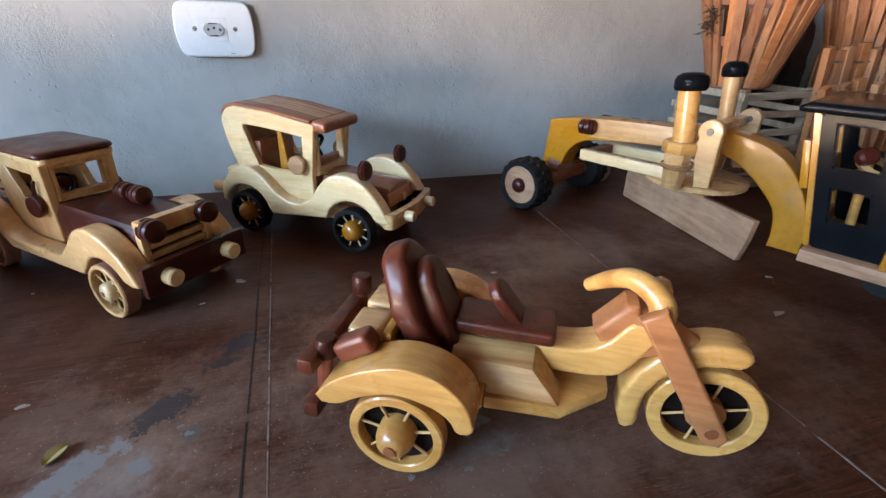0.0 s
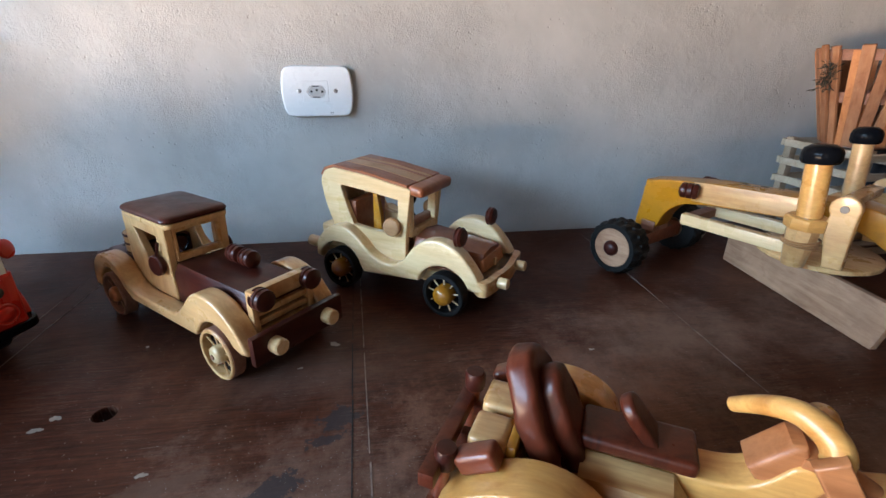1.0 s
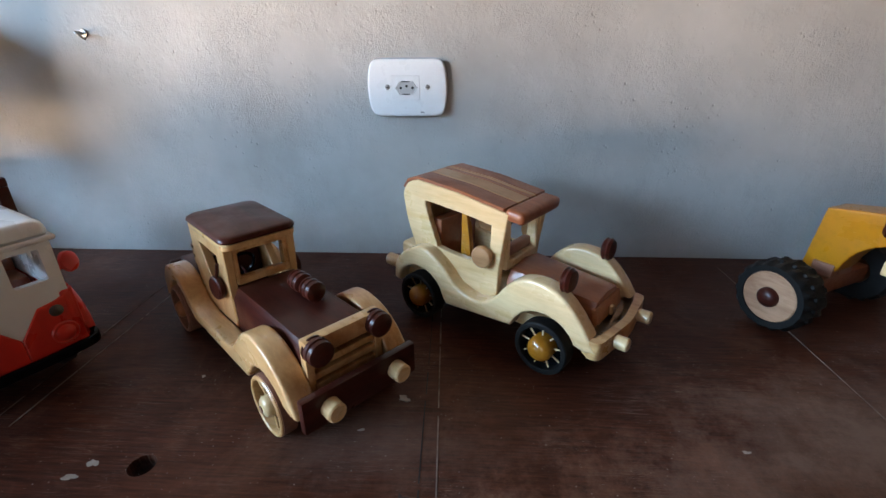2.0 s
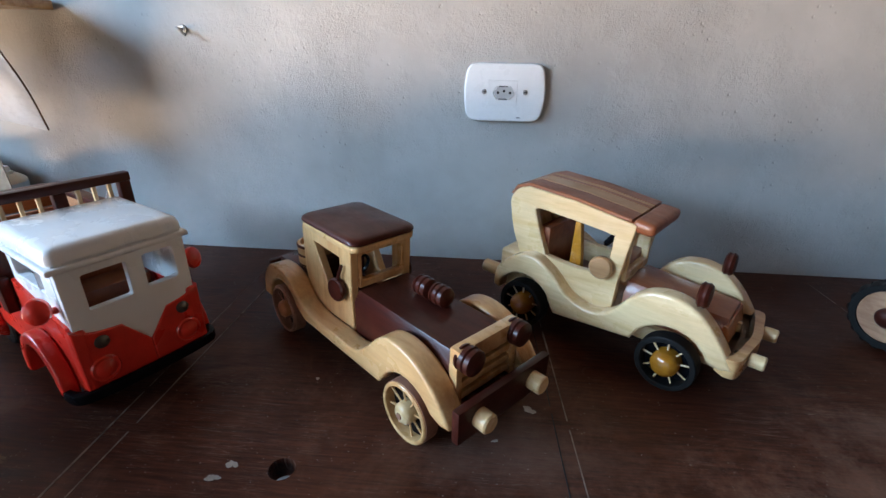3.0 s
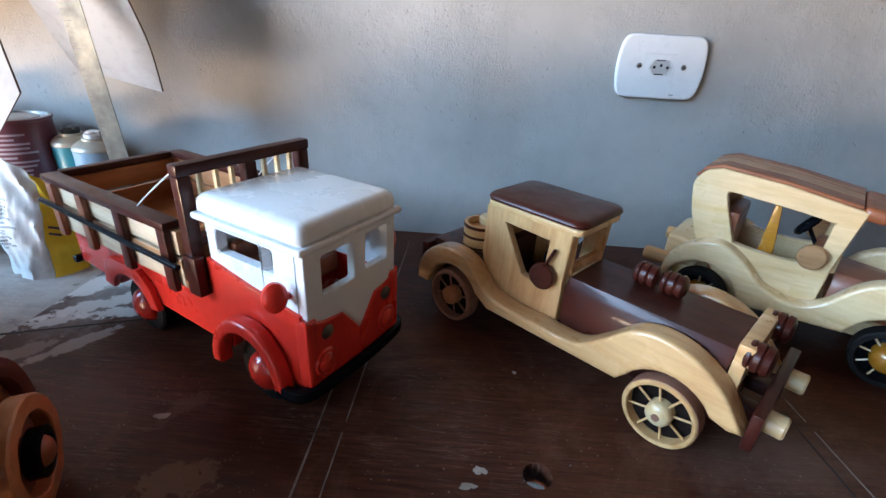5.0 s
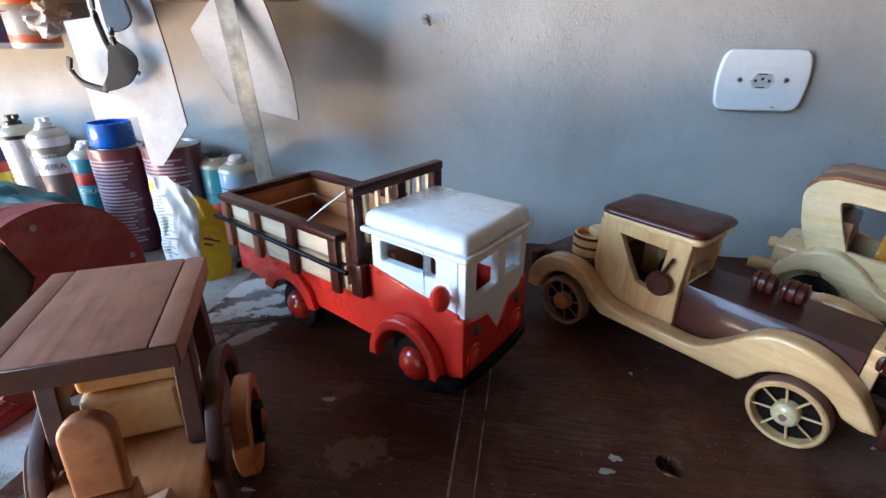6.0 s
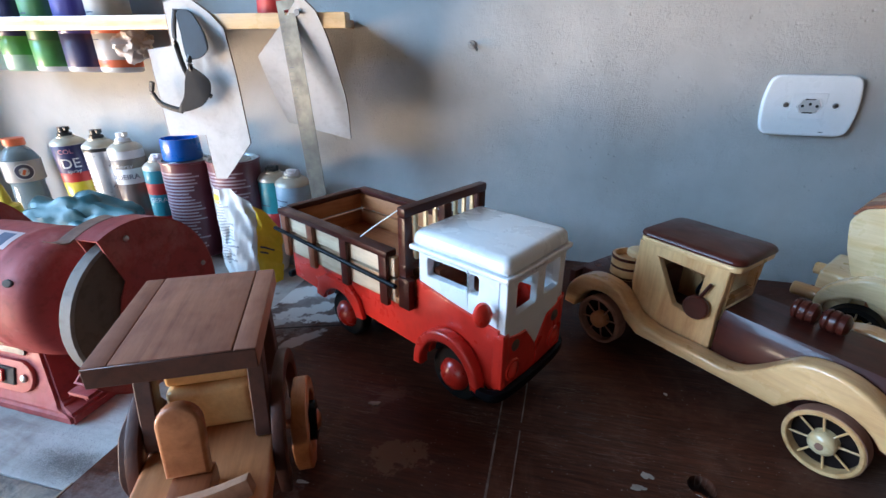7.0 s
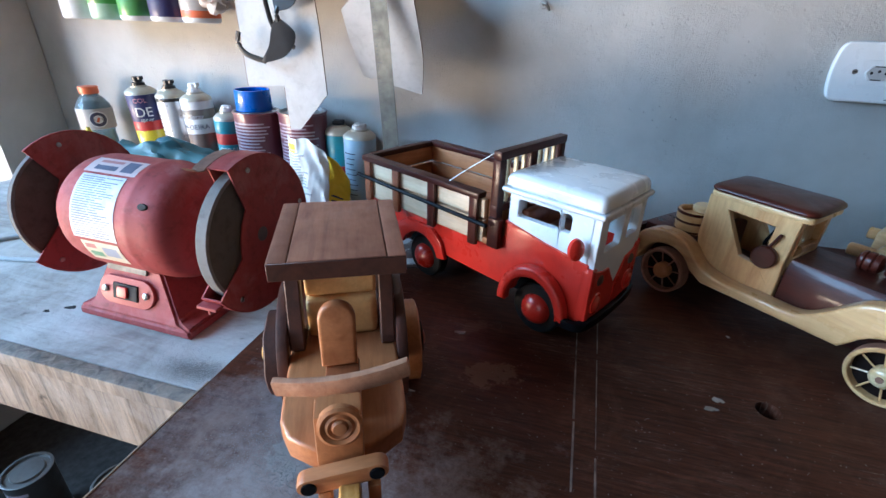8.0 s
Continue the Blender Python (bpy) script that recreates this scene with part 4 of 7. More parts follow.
# ---- red and white stake truck ----
def build_truck():
    tr = thing("toy_truck", pose(-0.4572, 0.7053, 0, 0, 0, -28), "handmade wooden toy truck, red and white cab, slatted cargo bed", "toy truck")
    part("chassis", box(-0.185, 0.15, -0.034, 0.027, 0.03, 0.06, 0.003), BLACK_PAINT, tr, "dark underside")
    # lower red body: sides with wheel arches, front, back
    low_side = [(-0.192, 0.05), (-0.128, 0.046)] + arc(-0.088, 0.034, 0.033, 160, 20, 10) + [(-0.05, 0.048), (0.054, 0.044)] + arc(0.097, 0.038, 0.037, 170, 10, 12) + [(0.15, 0.0395), (0.1578, 0.043), (0.1578, 0.106), (0.1, 0.113), (0.041, 0.123), (0.041, 0.091), (-0.192, 0.089)]
    for y0, y1 in ((-0.0575, -0.047), (0.040, 0.0505)):
        part("body_side", profile(low_side, y0, y1, 0.0015), RED_PAINT, tr, "glossy red lower side")
    part("body_floor", box(-0.19, 0.04, -0.0468, 0.0398, 0.062, 0.0885, 0.002), RED_PAINT, tr)
    # red nose in two halves that leave a white point between them
    left = catmull([(-0.0575, 0.104), (-0.04, 0.0965), (-0.02, 0.0935)], 4) + [(0.0, 0.068), (0.0, 0.04), (-0.045, 0.04), (-0.0575, 0.043)]
    right = [(0.0003, 0.04), (0.0003, 0.068)] + catmull([(0.019, 0.0935), (0.036, 0.0965), (0.0505, 0.104)], 4) + [(0.0505, 0.043), (0.04, 0.04)]
    for half in (left, right):
        part("nose", moved(profile(half, -0.1655, -0.1585, 0.001, 1), Matrix.Rotation(radians(90), 4, "Z")), RED_PAINT, tr, "red nose with a white pointed panel")
    for y0, y1 in ((-0.0579, -0.0455), (0.0385, 0.0509)):
        part("nose_corner", box(0.1495, 0.1659, y0, y1, 0.0405, 0.1035, 0.0055, 4), RED_PAINT, tr)
    # white cab
    side_holes = [(0.056, 0.113, 0.1305, 0.150), (0.1152, 0.1285, 0.1305, 0.150)]
    cab = part("cab", joined(
        panel((0.043, 0.1545), (0.105, 0.162), side_holes, 0.009, Matrix.Translation((0, -0.0545, 0)) @ upright(), 0.0012, 0.0015),
        panel((0.043, 0.1545), (0.105, 0.162), side_holes, 0.009, Matrix.Translation((0, 0.0385, 0)) @ upright(), 0.0012, 0.0015)), WHITE_PAINT, tr, "glossy white cab")
    part("windscreen_wall", panel((-0.0543, 0.0473), (0.062, 0.1618), [(-0.038, -0.004, 0.116, 0.148), (0.0095, 0.0365, 0.118, 0.149)], 0.0085, Matrix.Translation((0.155, 0, 0)) @ upright("x"), 0.0018, 0.0055), WHITE_PAINT, cab, "white front with two window openings")
    part("cab_back", panel((-0.0453, 0.0383), (0.09, 0.1618), [(-0.03, 0.024, 0.125, 0.15)], 0.008, Matrix.Translation((0.043, 0, 0)) @ upright("x"), 0.0015), WHITE_PAINT, cab)
    roof = box(0.035, 0.1655, -0.0575, 0.0495, 0.1612, 0.1825, 0.0098, 4)
    for v in roof.verts:
        if v.co.z > 0.17:
            u = (v.co.x - 0.1) / 0.07
            v.co.z -= 0.006 * u * u + 0.004 * ((v.co.y + 0.004) / 0.055) ** 2
    part("roof", roof, WHITE_PAINT, cab, "thick rounded white roof")
    part("drip_edge", box(0.0335, 0.1685, -0.0602, 0.0522, 0.1555, 0.1608, 0.0024, 3), WHITE_PAINT, cab)
    part("seat", joined(box(0.055, 0.1, -0.044, 0.037, 0.0895, 0.108, 0.005), box(0.0525, 0.064, -0.044, 0.037, 0.105, 0.135, 0.004)), REDWOOD, cab, "brown seat inside")
    # fender flares over the wheels
    for s in (-1, 1):
        e = 0.0 if s < 0 else 0.007
        y0, y1 = sorted((s * (0.0576 - e), s * (0.071 - e)))
        band = arc(0.097, 0.038, 0.0495, 184, 0, 18) + arc(0.097, 0.038, 0.037, 0, 184, 18)
        part("fender", profile(band, y0, y1, 0.004, 3), RED_PAINT, tr, "rounded red fender")
        y0, y1 = sorted((s * (0.0576 - e), s * (0.064 - e)))
        back = [(-0.135, 0.046), (-0.128, 0.07), (-0.112, 0.08), (-0.066, 0.08), (-0.05, 0.066), (-0.042, 0.044)] + arc(-0.088, 0.034, 0.033, 14, 162, 12)
        part("fender", profile(back, y0, y1, 0.002), RED_PAINT, tr, "stepped red rear fender")
        for x, r in ((0.097, 0.0298), (-0.088, 0.029)):
            face = Matrix.Translation((x, s * (0.0445 - e), r + 0.0005)) @ Matrix.Rotation(radians(90 if s < 0 else -90), 4, "X")
            w = part("wheel", lathe([(0, -0.008), (r - 0.002, -0.008), (r, -0.006), (r, 0.006), (r - 0.002, 0.008), (r * 0.6, 0.008), (r * 0.55, 0.004), (0, 0.004)], face, 36), RUBBER, tr, "black wheel")
            part("hub", lathe([(r * 0.62, 0.0045), (r * 0.6, 0.009), (r * 0.5, 0.0135), (r * 0.3, 0.017), (r * 0.1, 0.0182), (0, 0.0184)], face, 28), HUB_RED, w, "domed glossy red hub")
        # round mirror on a short peg
        mir = part("mirror", moved(lathe([(0, 0), (0.0108, 0), (0.0126, 0.0025), (0.0117, 0.0065), (0.0078, 0.009), (0, 0.0098)], None, 26), along((0.143, s * (0.066 - e), 0.123), (0.165, s * (0.077 - e), 0.129)) @ Matrix.Diagonal((0.76, 0.9, 0.9, 1))), RED_PAINT, tr, "red round mirror")
        part("mirror_peg", rod((0.145, s * (0.052 - e), 0.119), (0.1445, s * (0.0675 - e), 0.1215), 0.003, 10), RED_PAINT, mir)
        lamp = part("headlight", lathe([(0.0108, 0), (0.012, 0.0012), (0.0108, 0.003), (0.0083, 0.0026), (0.006, 0.005), (0, 0.006)], along((0.165, s * 0.037 - 0.004, 0.0605), (0.2, s * 0.037 - 0.004, 0.0615)), 26), RED_PAINT, tr, "red painted headlight")
        part("indicator", lathe([(0.0058, 0), (0.006, 0.0014), (0.0035, 0.003), (0, 0.0036)], along((0.165, s * 0.035 - 0.003, 0.086), (0.2, s * 0.035 - 0.003, 0.086)), 18), DARK_STEEL, tr, "small grey metal stud")
    bow = catmull([(0.138, -0.071), (0.162, -0.068), (0.171, -0.05), (0.1735, -0.004), (0.171, 0.043), (0.162, 0.06), (0.138, 0.063)], 4)
    inner = [(x - 0.007, -0.004 + (y + 0.004) * 0.91) for x, y in bow][::-1]
    bm = moved(profile(bow + inner, 0.0355, 0.0455, 0.0025), Matrix.Rotation(radians(90), 4, "X") @ Matrix.Diagonal((1, 1, -1, 1)))
    bmesh.ops.recalc_face_normals(bm, faces=bm.faces[:])
    part("bumper", bm, BLACK_PAINT, tr, "black wrapped bumper")
    part("bumper_mount", box(0.14, 0.173, -0.03, 0.03, 0.0365, 0.0395, 0.001), BLACK_PAINT, tr)
    part("rear_bumper", joined(rod((-0.2, -0.062, 0.05), (-0.2, 0.062, 0.05), 0.0045, 12), rod((-0.2, -0.03, 0.05), (-0.188, -0.03, 0.056), 0.003, 8), rod((-0.2, 0.03, 0.05), (-0.188, 0.03, 0.056), 0.003, 8)), BLACK_PAINT, tr)
    # cargo bed
    bed = part("bed_floor", box(-0.19, 0.022, -0.0635, 0.0635, 0.0895, 0.097, 0.001), TAN, tr, "tan bed floor")
    # far boards and an added lining are tan to darken the bed's shaded inside
    for s in (-1, 1):
        for z0, z1 in ((0.0905, 0.1165), (0.1195, 0.1405)):
            y0, y1 = sorted((s * 0.0585, s * 0.064))
            part("bed_board", box(-0.19, 0.016, y0, y1, z0, z1, 0.001), BED_BOARD if s < 0 else TAN, bed, "pale side board" if s < 0 else "far side board, tan for the shade in the bed")
        if s < 0:
            part("bed_lining", box(-0.187, 0.016, -0.0582, -0.0562, 0.0975, 0.1408, 0.0005, 1), TAN, bed, "added inner board, tan for the shade in the bed")
        y0, y1 = sorted((s * 0.0645, s * 0.07))
        for x in (-0.184, -0.127, -0.062, 0.004):
            part("stake", box(x - 0.006, x + 0.006, y0, y1, 0.086, 0.145, 0.0015), REDWOOD if x < -0.1 else MAHOGANY, bed, "dark brown stake")
        y0, y1 = sorted((s * 0.056, s * 0.071))
        part("top_rail", box(-0.193, 0.012, y0, y1, 0.1412, 0.1485, 0.002), MAHOGANY, bed, "dark glossy top rail")
        part("side_rod", rod((-0.2, s * 0.0735, 0.1215), (0.028, s * 0.0735, 0.1165), 0.0026, 10), BLACK_PAINT, bed, "black rod along the side")
        part("stay_wire", sweep(catmull([(0.0225, s * 0.053, 0.1915), (0.016, s * 0.053, 0.1905), (0.006, s * 0.0545, 0.183), (-0.02, s * 0.058, 0.164), (-0.04, s * 0.061, 0.148)], 4), 0.00065, 6), PLASTIC_WHITE, bed, "thin white stay")
    for x0, x1, z0, z1 in ((-0.1935, -0.188, 0.0905, 0.1165), (-0.1935, -0.188, 0.1195, 0.1405), (0.0165, 0.022, 0.0905, 0.1405)):
        part("bed_board", box(x0, x1, -0.058, 0.058, z0, z1, 0.001), TAN_Y, bed)
    part("top_rail", box(-0.1965, -0.185, -0.0555, 0.0555, 0.1414, 0.1487, 0.002), MAHOGANY_Y, bed, "dark glossy top rail")
    # rack behind the cab
    rack = part("rack", box(0.0225, 0.0335, -0.064, 0.064, 0.187, 0.1965, 0.002), MAHOGANY_Y, tr, "dark slatted rack behind the cab")
    for y in (-0.058, 0.0, 0.058):
        part("post", box(0.0225, 0.0325, y - 0.0055, y + 0.0055, 0.0975 if y else 0.13, 0.1868, 0.0015), MAHOGANY, rack, "dark post")
    for y in (-0.044, -0.03, -0.016, 0.016, 0.03, 0.044):
        part("spindle", box(0.0262, 0.0302, y - 0.0017, y + 0.0017, 0.138, 0.1868, 0.0005), WHITE_WOOD, rack, "thin pale spindle")
    part("cross_bar", box(0.0225, 0.0325, -0.064, 0.064, 0.1295, 0.1378, 0.0015), MAHOGANY_Y, rack)
    for s in (-1, 1):
        y0, y1 = sorted((s * 0.0575, s * 0.0665))
        part("rack_foot", box(0.0235, 0.0395, y0, y1, 0.0895, 0.124, 0.0015), MAHOGANY, rack)
    # the cab is shorter than it is drawn above; its wheels keep their round shape
    for ob in tr.children_recursive:
        wheel = ob.name.startswith(("wheel", "hub"))
        for v in ob.data.vertices:
            if wheel:
                v.co.x -= 0.009 if v.co.x > 0.03 else 0
            elif v.co.x > 0.036:
                v.co.x = 0.036 + (v.co.x - 0.036) * 0.86
    return tr


build_truck()


# ---- roofed three-wheeler seen from its front ----
def build_rickshaw():
    t = thing("toy_rickshaw", pose(-0.552, 0.456, 0, 0, 0, -63), "matt brown wooden toy three-wheeler with a flat grooved roof", "toy rickshaw")
    plan = [(-0.085, -0.042), (0.055, -0.044), (0.076, -0.0435), (0.092, -0.037), (0.106, -0.018), (0.107, 0.018), (0.092, 0.039), (0.076, 0.0435), (0.055, 0.044), (-0.085, 0.042)]
    deck = moved(profile(plan, 0.047, 0.066, 0.003, 3), Matrix(((1, 0, 0, 0), (0, 0, 1, 0), (0, 1, 0, 0), (0, 0, 0, 1))))
    bmesh.ops.recalc_face_normals(deck, faces=deck.faces[:])
    part("deck", deck, TAN, t, "tan cedar deck with a rounded nose")
    # roof of three boards with open joints
    roof = part("roof", box(-0.0755, 0.0365, -0.0315, 0.0355, 0.1525, 0.167, 0.0014, 2), ROOF_WALNUT, t, "flat brown roof with two grooves")
    for s in (-1, 1):
        y0, y1 = sorted((0.002 + s * 0.0339, 0.002 + s * 0.0475))
        part("roof_edge", box(-0.0755, 0.0365, y0, y1, 0.1522, 0.1668, 0.0018, 2), ROOF_WALNUT, roof)
    # front end of the roof, darker than its top
    part("roof_end", box(0.0367, 0.0377, -0.045, 0.049, 0.1526, 0.1664, 0.0004, 1), DARK_WALNUT, roof, "thin dark strip over the roof's front end")
    for s in (-1, 1):
        y0, y1 = sorted((s * 0.031, s * 0.0425))
        frame_out = catmull([(-0.072, 0.0665), (-0.04, 0.0665), (0.004, 0.0665), (0.003, 0.09), (-0.004, 0.122), (-0.012, 0.1512), (-0.04, 0.1512), (-0.066, 0.1512), (-0.0735, 0.12), (-0.0745, 0.09)], 4, True)
        frame_in = catmull([(-0.056, 0.076), (-0.035, 0.073), (-0.014, 0.076), (-0.012, 0.095), (-0.017, 0.118), (-0.024, 0.137), (-0.04, 0.142), (-0.054, 0.137), (-0.06, 0.115), (-0.06, 0.095)], 4, True)
        part("pillar", ring_board(frame_out, frame_in, y0, y1), DARK_WALNUT, t, "dark bent side frame holding the roof")
        # fender disc and rear wheel
        y0, y1 = sorted((s * 0.0435, s * 0.0525))
        fender = arc(-0.035, 0.046, 0.058, 200, -14, 20) + [(0.018, 0.02)] + arc(-0.035, 0.046, 0.045, -20, 200, 16)
        part("fender", profile(fender, y0, y1, 0.002), DARK_WALNUT, t, "dark curved fender")
        w = spoked_wheel(t, -0.035, s * 0.0605, 0.0385, 0.038, 0.013, s, DARK_WALNUT if s < 0 else TAN, WALNUT, HONEY if s < 0 else REDWOOD, TAN, 0, 0.3, 0.3, None, None, 0.8)
        for v in w.data.vertices:
            v.co.y += 0.0014 * noise.noise(v.co * 70)
        part("collar", lathe([(0.0135, 0.0), (0.0165, 0.001), (0.0165, 0.0085), (0.012, 0.0095), (0.0105, 0.0085)], Matrix.Translation((-0.035, s * 0.0625, 0.0385)) @ Matrix.Rotation(radians(90 if s < 0 else -90), 4, "X"), 24), BLACK_PAINT, w, "dark collar round the hub")
    part("axle", rod((-0.035, -0.06, 0.0385), (-0.035, 0.06, 0.0385), 0.004, 10), WALNUT, t)
    part("seat", box(-0.052, -0.012, -0.0295, 0.0295, 0.0662, 0.104, 0.006, 3), SEAT_PINE, t, "thick pale seat block")
    part("seat_back", box(-0.056, -0.0175, -0.0295, 0.0295, 0.1046, 0.1335, 0.004, 3), SEAT_PINE, t, "thick pale seat back")
    # driver's saddle and rounded back
    part("saddle", box(0.036, 0.086, -0.0125, 0.0125, 0.0662, 0.083, 0.003), REDWOOD, t)
    oval = [(-0.013, 0.0), (0.013, 0.0), (0.0135, 0.036)] + arc(0, 0.037, 0.0135, 0, 180, 12) + [(-0.0135, 0.036)]
    bm = moved(profile(oval, -0.0045, 0.0045, 0.003, 3), Matrix.Translation((0.044, -0.002, 0.0835)) @ Matrix.Rotation(radians(-9), 4, "Y") @ Matrix.Rotation(radians(90), 4, "Z"))
    part("driver_back", bm, TAN, t, "rounded brown back rest")
    # steering head, lamp, handlebar and fork
    head = part("steering_head", joined(profile([(0.088, 0.0665), (0.1065, 0.0665), (0.1065, 0.05), (0.118, 0.05), (0.112, 0.1), (0.094, 0.1)], -0.0165, 0.0125, 0.002)), TAN, t, "tan steering head")
    lamp = part("headlight", moved(lathe([(0, 0), (0.0155, 0), (0.017, 0.0015), (0.017, 0.006), (0.0145, 0.0072), (0.011, 0.006), (0.009, 0.0072), (0.0065, 0.0062), (0.005, 0.0082), (0, 0.0087)], None, 30), along((0.109, -0.001, 0.0925), (0.17, -0.001, 0.1025)) @ Matrix.Diagonal((0.82, 0.82, 1, 1))), TAN, head, "turned round headlight")
    bar = catmull([(0.082, -0.0495), (0.088, -0.025), (0.09, 0.0), (0.088, 0.022), (0.083, 0.0415)], 4)
    bm = moved(profile(bar + [(x - 0.006, y) for x, y in bar][::-1], 0.101, 0.114, 0.002), Matrix(((1, 0, 0, 0), (0, 0, 1, 0), (0, 1, 0, 0), (0, 0, 0, 1))))
    bmesh.ops.recalc_face_normals(bm, faces=bm.faces[:])
    part("handlebar", moved(bm, Matrix.Translation((0.085, 0.004, 0.0995)) @ Matrix.Rotation(radians(-7), 4, "Z") @ Matrix.Rotation(radians(10), 4, "X") @ Matrix.Translation((-0.085, 0, -0.105))), BAR_WOOD, head, "flat worn handlebar")
    plate = [(-0.0215, -0.0065), (0.0215, -0.0065)] + arc(0.0215, 0, 0.0065, -60, 60, 6) + [(0.0215, 0.0065), (-0.0215, 0.0065)] + arc(-0.0215, 0, 0.0065, 120, 240, 6)
    fork = part("fork_plate", moved(profile(plate, -0.005, 0.005, 0.0015), Matrix.Translation((0.1235, -0.001, 0.0635)) @ Matrix.Rotation(radians(8), 4, "X") @ Matrix.Rotation(radians(90), 4, "Z")), TAN_Y, t, "tan cross piece with dark plugs")
    for y in (-0.0215, 0.0195):
        part("plug", rod((0.128, y, 0.0637 + y * 0.14), (0.1298, y, 0.0637 + y * 0.14), 0.0048, 14, 0.0003), BLACK_PAINT, fork)
    for y0, y1 in ((-0.0165, -0.0085), (0.0135, 0.0215)):
        part("fork_leg", profile([(0.1105, 0.0555), (0.129, 0.0555), (0.143, 0.026), (0.129, 0.026)], y0, y1, 0.0015), TAN, fork)
    spoked_wheel(t, 0.136, 0.0025, 0.0305, 0.03, 0.013, -1, HONEY, TAN, TAN, HONEY, 6, 0.25, 0.35, None, None, 0.2)
    part("front_axle", rod((0.136, -0.0175, 0.0305), (0.136, 0.0225, 0.0305), 0.003, 10), BLACK_PAINT, t)
    return t


build_rickshaw()


# ---- tricycle with a rosewood seat ----
def build_tricycle():
    t = thing("toy_tricycle", pose(0.190, 0.420, 0, 0, 0, -30), "handmade honey pine toy motor tricycle with a polished dark seat", "toy tricycle")
    swap = Matrix(((1, 0, 0, 0), (0, 0, 1, 0), (0, 1, 0, 0), (0, 0, 0, 1)))
    for s in (-1, 1):
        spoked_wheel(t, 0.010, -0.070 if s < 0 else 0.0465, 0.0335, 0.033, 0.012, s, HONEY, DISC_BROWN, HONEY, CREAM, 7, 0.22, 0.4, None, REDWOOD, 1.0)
        over = catmull([(-0.044, 0.059), (-0.034, 0.071), (-0.012, 0.085), (0.014, 0.0935), (0.038, 0.0895), (0.055, 0.076), (0.0612, 0.060), (0.0612, 0.0545), (0.0585, 0.0515)], 5)
        under = catmull([(0.0535, 0.0505), (0.050, 0.0525), (0.046, 0.06), (0.034, 0.068), (0.012, 0.072), (-0.011, 0.065), (-0.028, 0.055), (-0.04, 0.054)], 5)
        y0, y1 = (-0.0785, -0.048) if s < 0 else (0.0255, 0.055)
        part("fender", profile(over + under, y0, y1, 0.0035, 3), HONEY, t, "thick curved honey fender")
    part("axle", rod((0.010, -0.068, 0.0335), (0.010, 0.045, 0.0335), 0.0045, 10), TAN, t)
    part("rear_frame", box(-0.036, 0.062, -0.0455, 0.025, 0.042, 0.0602, 0.003), HONEY, t)
    # foot board, side blocks, frame
    plan = [(0.0625, -0.043), (0.113, -0.040), (0.145, -0.012), (0.145, 0.012), (0.113, 0.040), (0.0625, 0.043)]
    bm = moved(profile(plan, 0.0415, 0.052, 0.002), swap)
    bmesh.ops.recalc_face_normals(bm, faces=bm.faces[:])
    part("foot_board", bm, HONEY, t)
    for s in (-1, 1):
        y0, y1 = sorted((s * 0.0145, s * 0.040))
        bm = profile([(0.0365, 0.0606), (0.0625, 0.0606), (0.0625, 0.0525), (0.112, 0.0525), (0.092, 0.0805), (0.0365, 0.0805)], y0, y1, 0.002)
        for v in bm.verts:
            if v.co.z > 0.07 and abs(v.co.y) > 0.028:
                v.co.y -= s * 0.006
                v.co.z -= 0.006
        part("side_block", bm, STREAKY, t, "streaky pale side block")
    frame_top = catmull([(0.03, 0.0795), (0.1, 0.0805), (0.124, 0.083), (0.138, 0.091), (0.151, 0.108), (0.163, 0.106)], 4)
    frame_low = catmull([(0.169, 0.099), (0.153, 0.07), (0.14, 0.063), (0.11, 0.0605), (0.03, 0.0605)], 4)
    part("frame", profile(frame_top + frame_low, -0.0142, 0.0142, 0.003, 3), HONEY, t, "curved honey frame")
    plate = part("seat_plate", box(0.034, 0.105, -0.0175, 0.0175, 0.081, 0.0925, 0.0045, 3), SEATWOOD, t, "dark polished seat plate")
    oval = [(-0.0115, 0.0), (0.0115, 0.0), (0.0115, 0.022)] + arc(0, 0.023, 0.0115, 0, 180, 10) + [(-0.0115, 0.022)]
    part("driver_back", moved(profile(oval, -0.0045, 0.0045, 0.003, 3), Matrix.Translation((0.0785, 0, 0.0905)) @ Matrix.Rotation(radians(-38), 4, "Y") @ Matrix.Rotation(radians(90), 4, "Z")), SEATWOOD, plate, "small polished back rest")
    # big leaning seat back of two layers
    def carved(bm, seed, amount):
        """Knife-cut unevenness."""
        for v in bm.verts:
            q = v.co * 75 + Vector((seed, 0, seed))
            v.co += Vector((noise.noise(q), noise.noise(q + Vector((9, 0, 0))), noise.noise(q + Vector((0, 9, 0))))) * amount
        return bm

    lean = Matrix.Translation((0.0335, -0.006, 0.0605)) @ Matrix.Rotation(radians(-23), 4, "Y") @ Matrix.Rotation(radians(90), 4, "Z")
    big = catmull([(-0.026, -0.004), (0.0, -0.005), (0.026, -0.004), (0.0325, 0.022), (0.032, 0.048), (0.026, 0.070), (0.014, 0.0865), (0.0, 0.0915), (-0.014, 0.0875), (-0.0265, 0.070), (-0.0325, 0.046), (-0.0325, 0.02)], 5, True)
    back = part("seat_back", moved(carved(profile(big, 0.0008, 0.0195, 0.006, 4), 3, 0.0016), lean), SEATWOOD, t, "tall polished rosewood seat back with a carved rim")
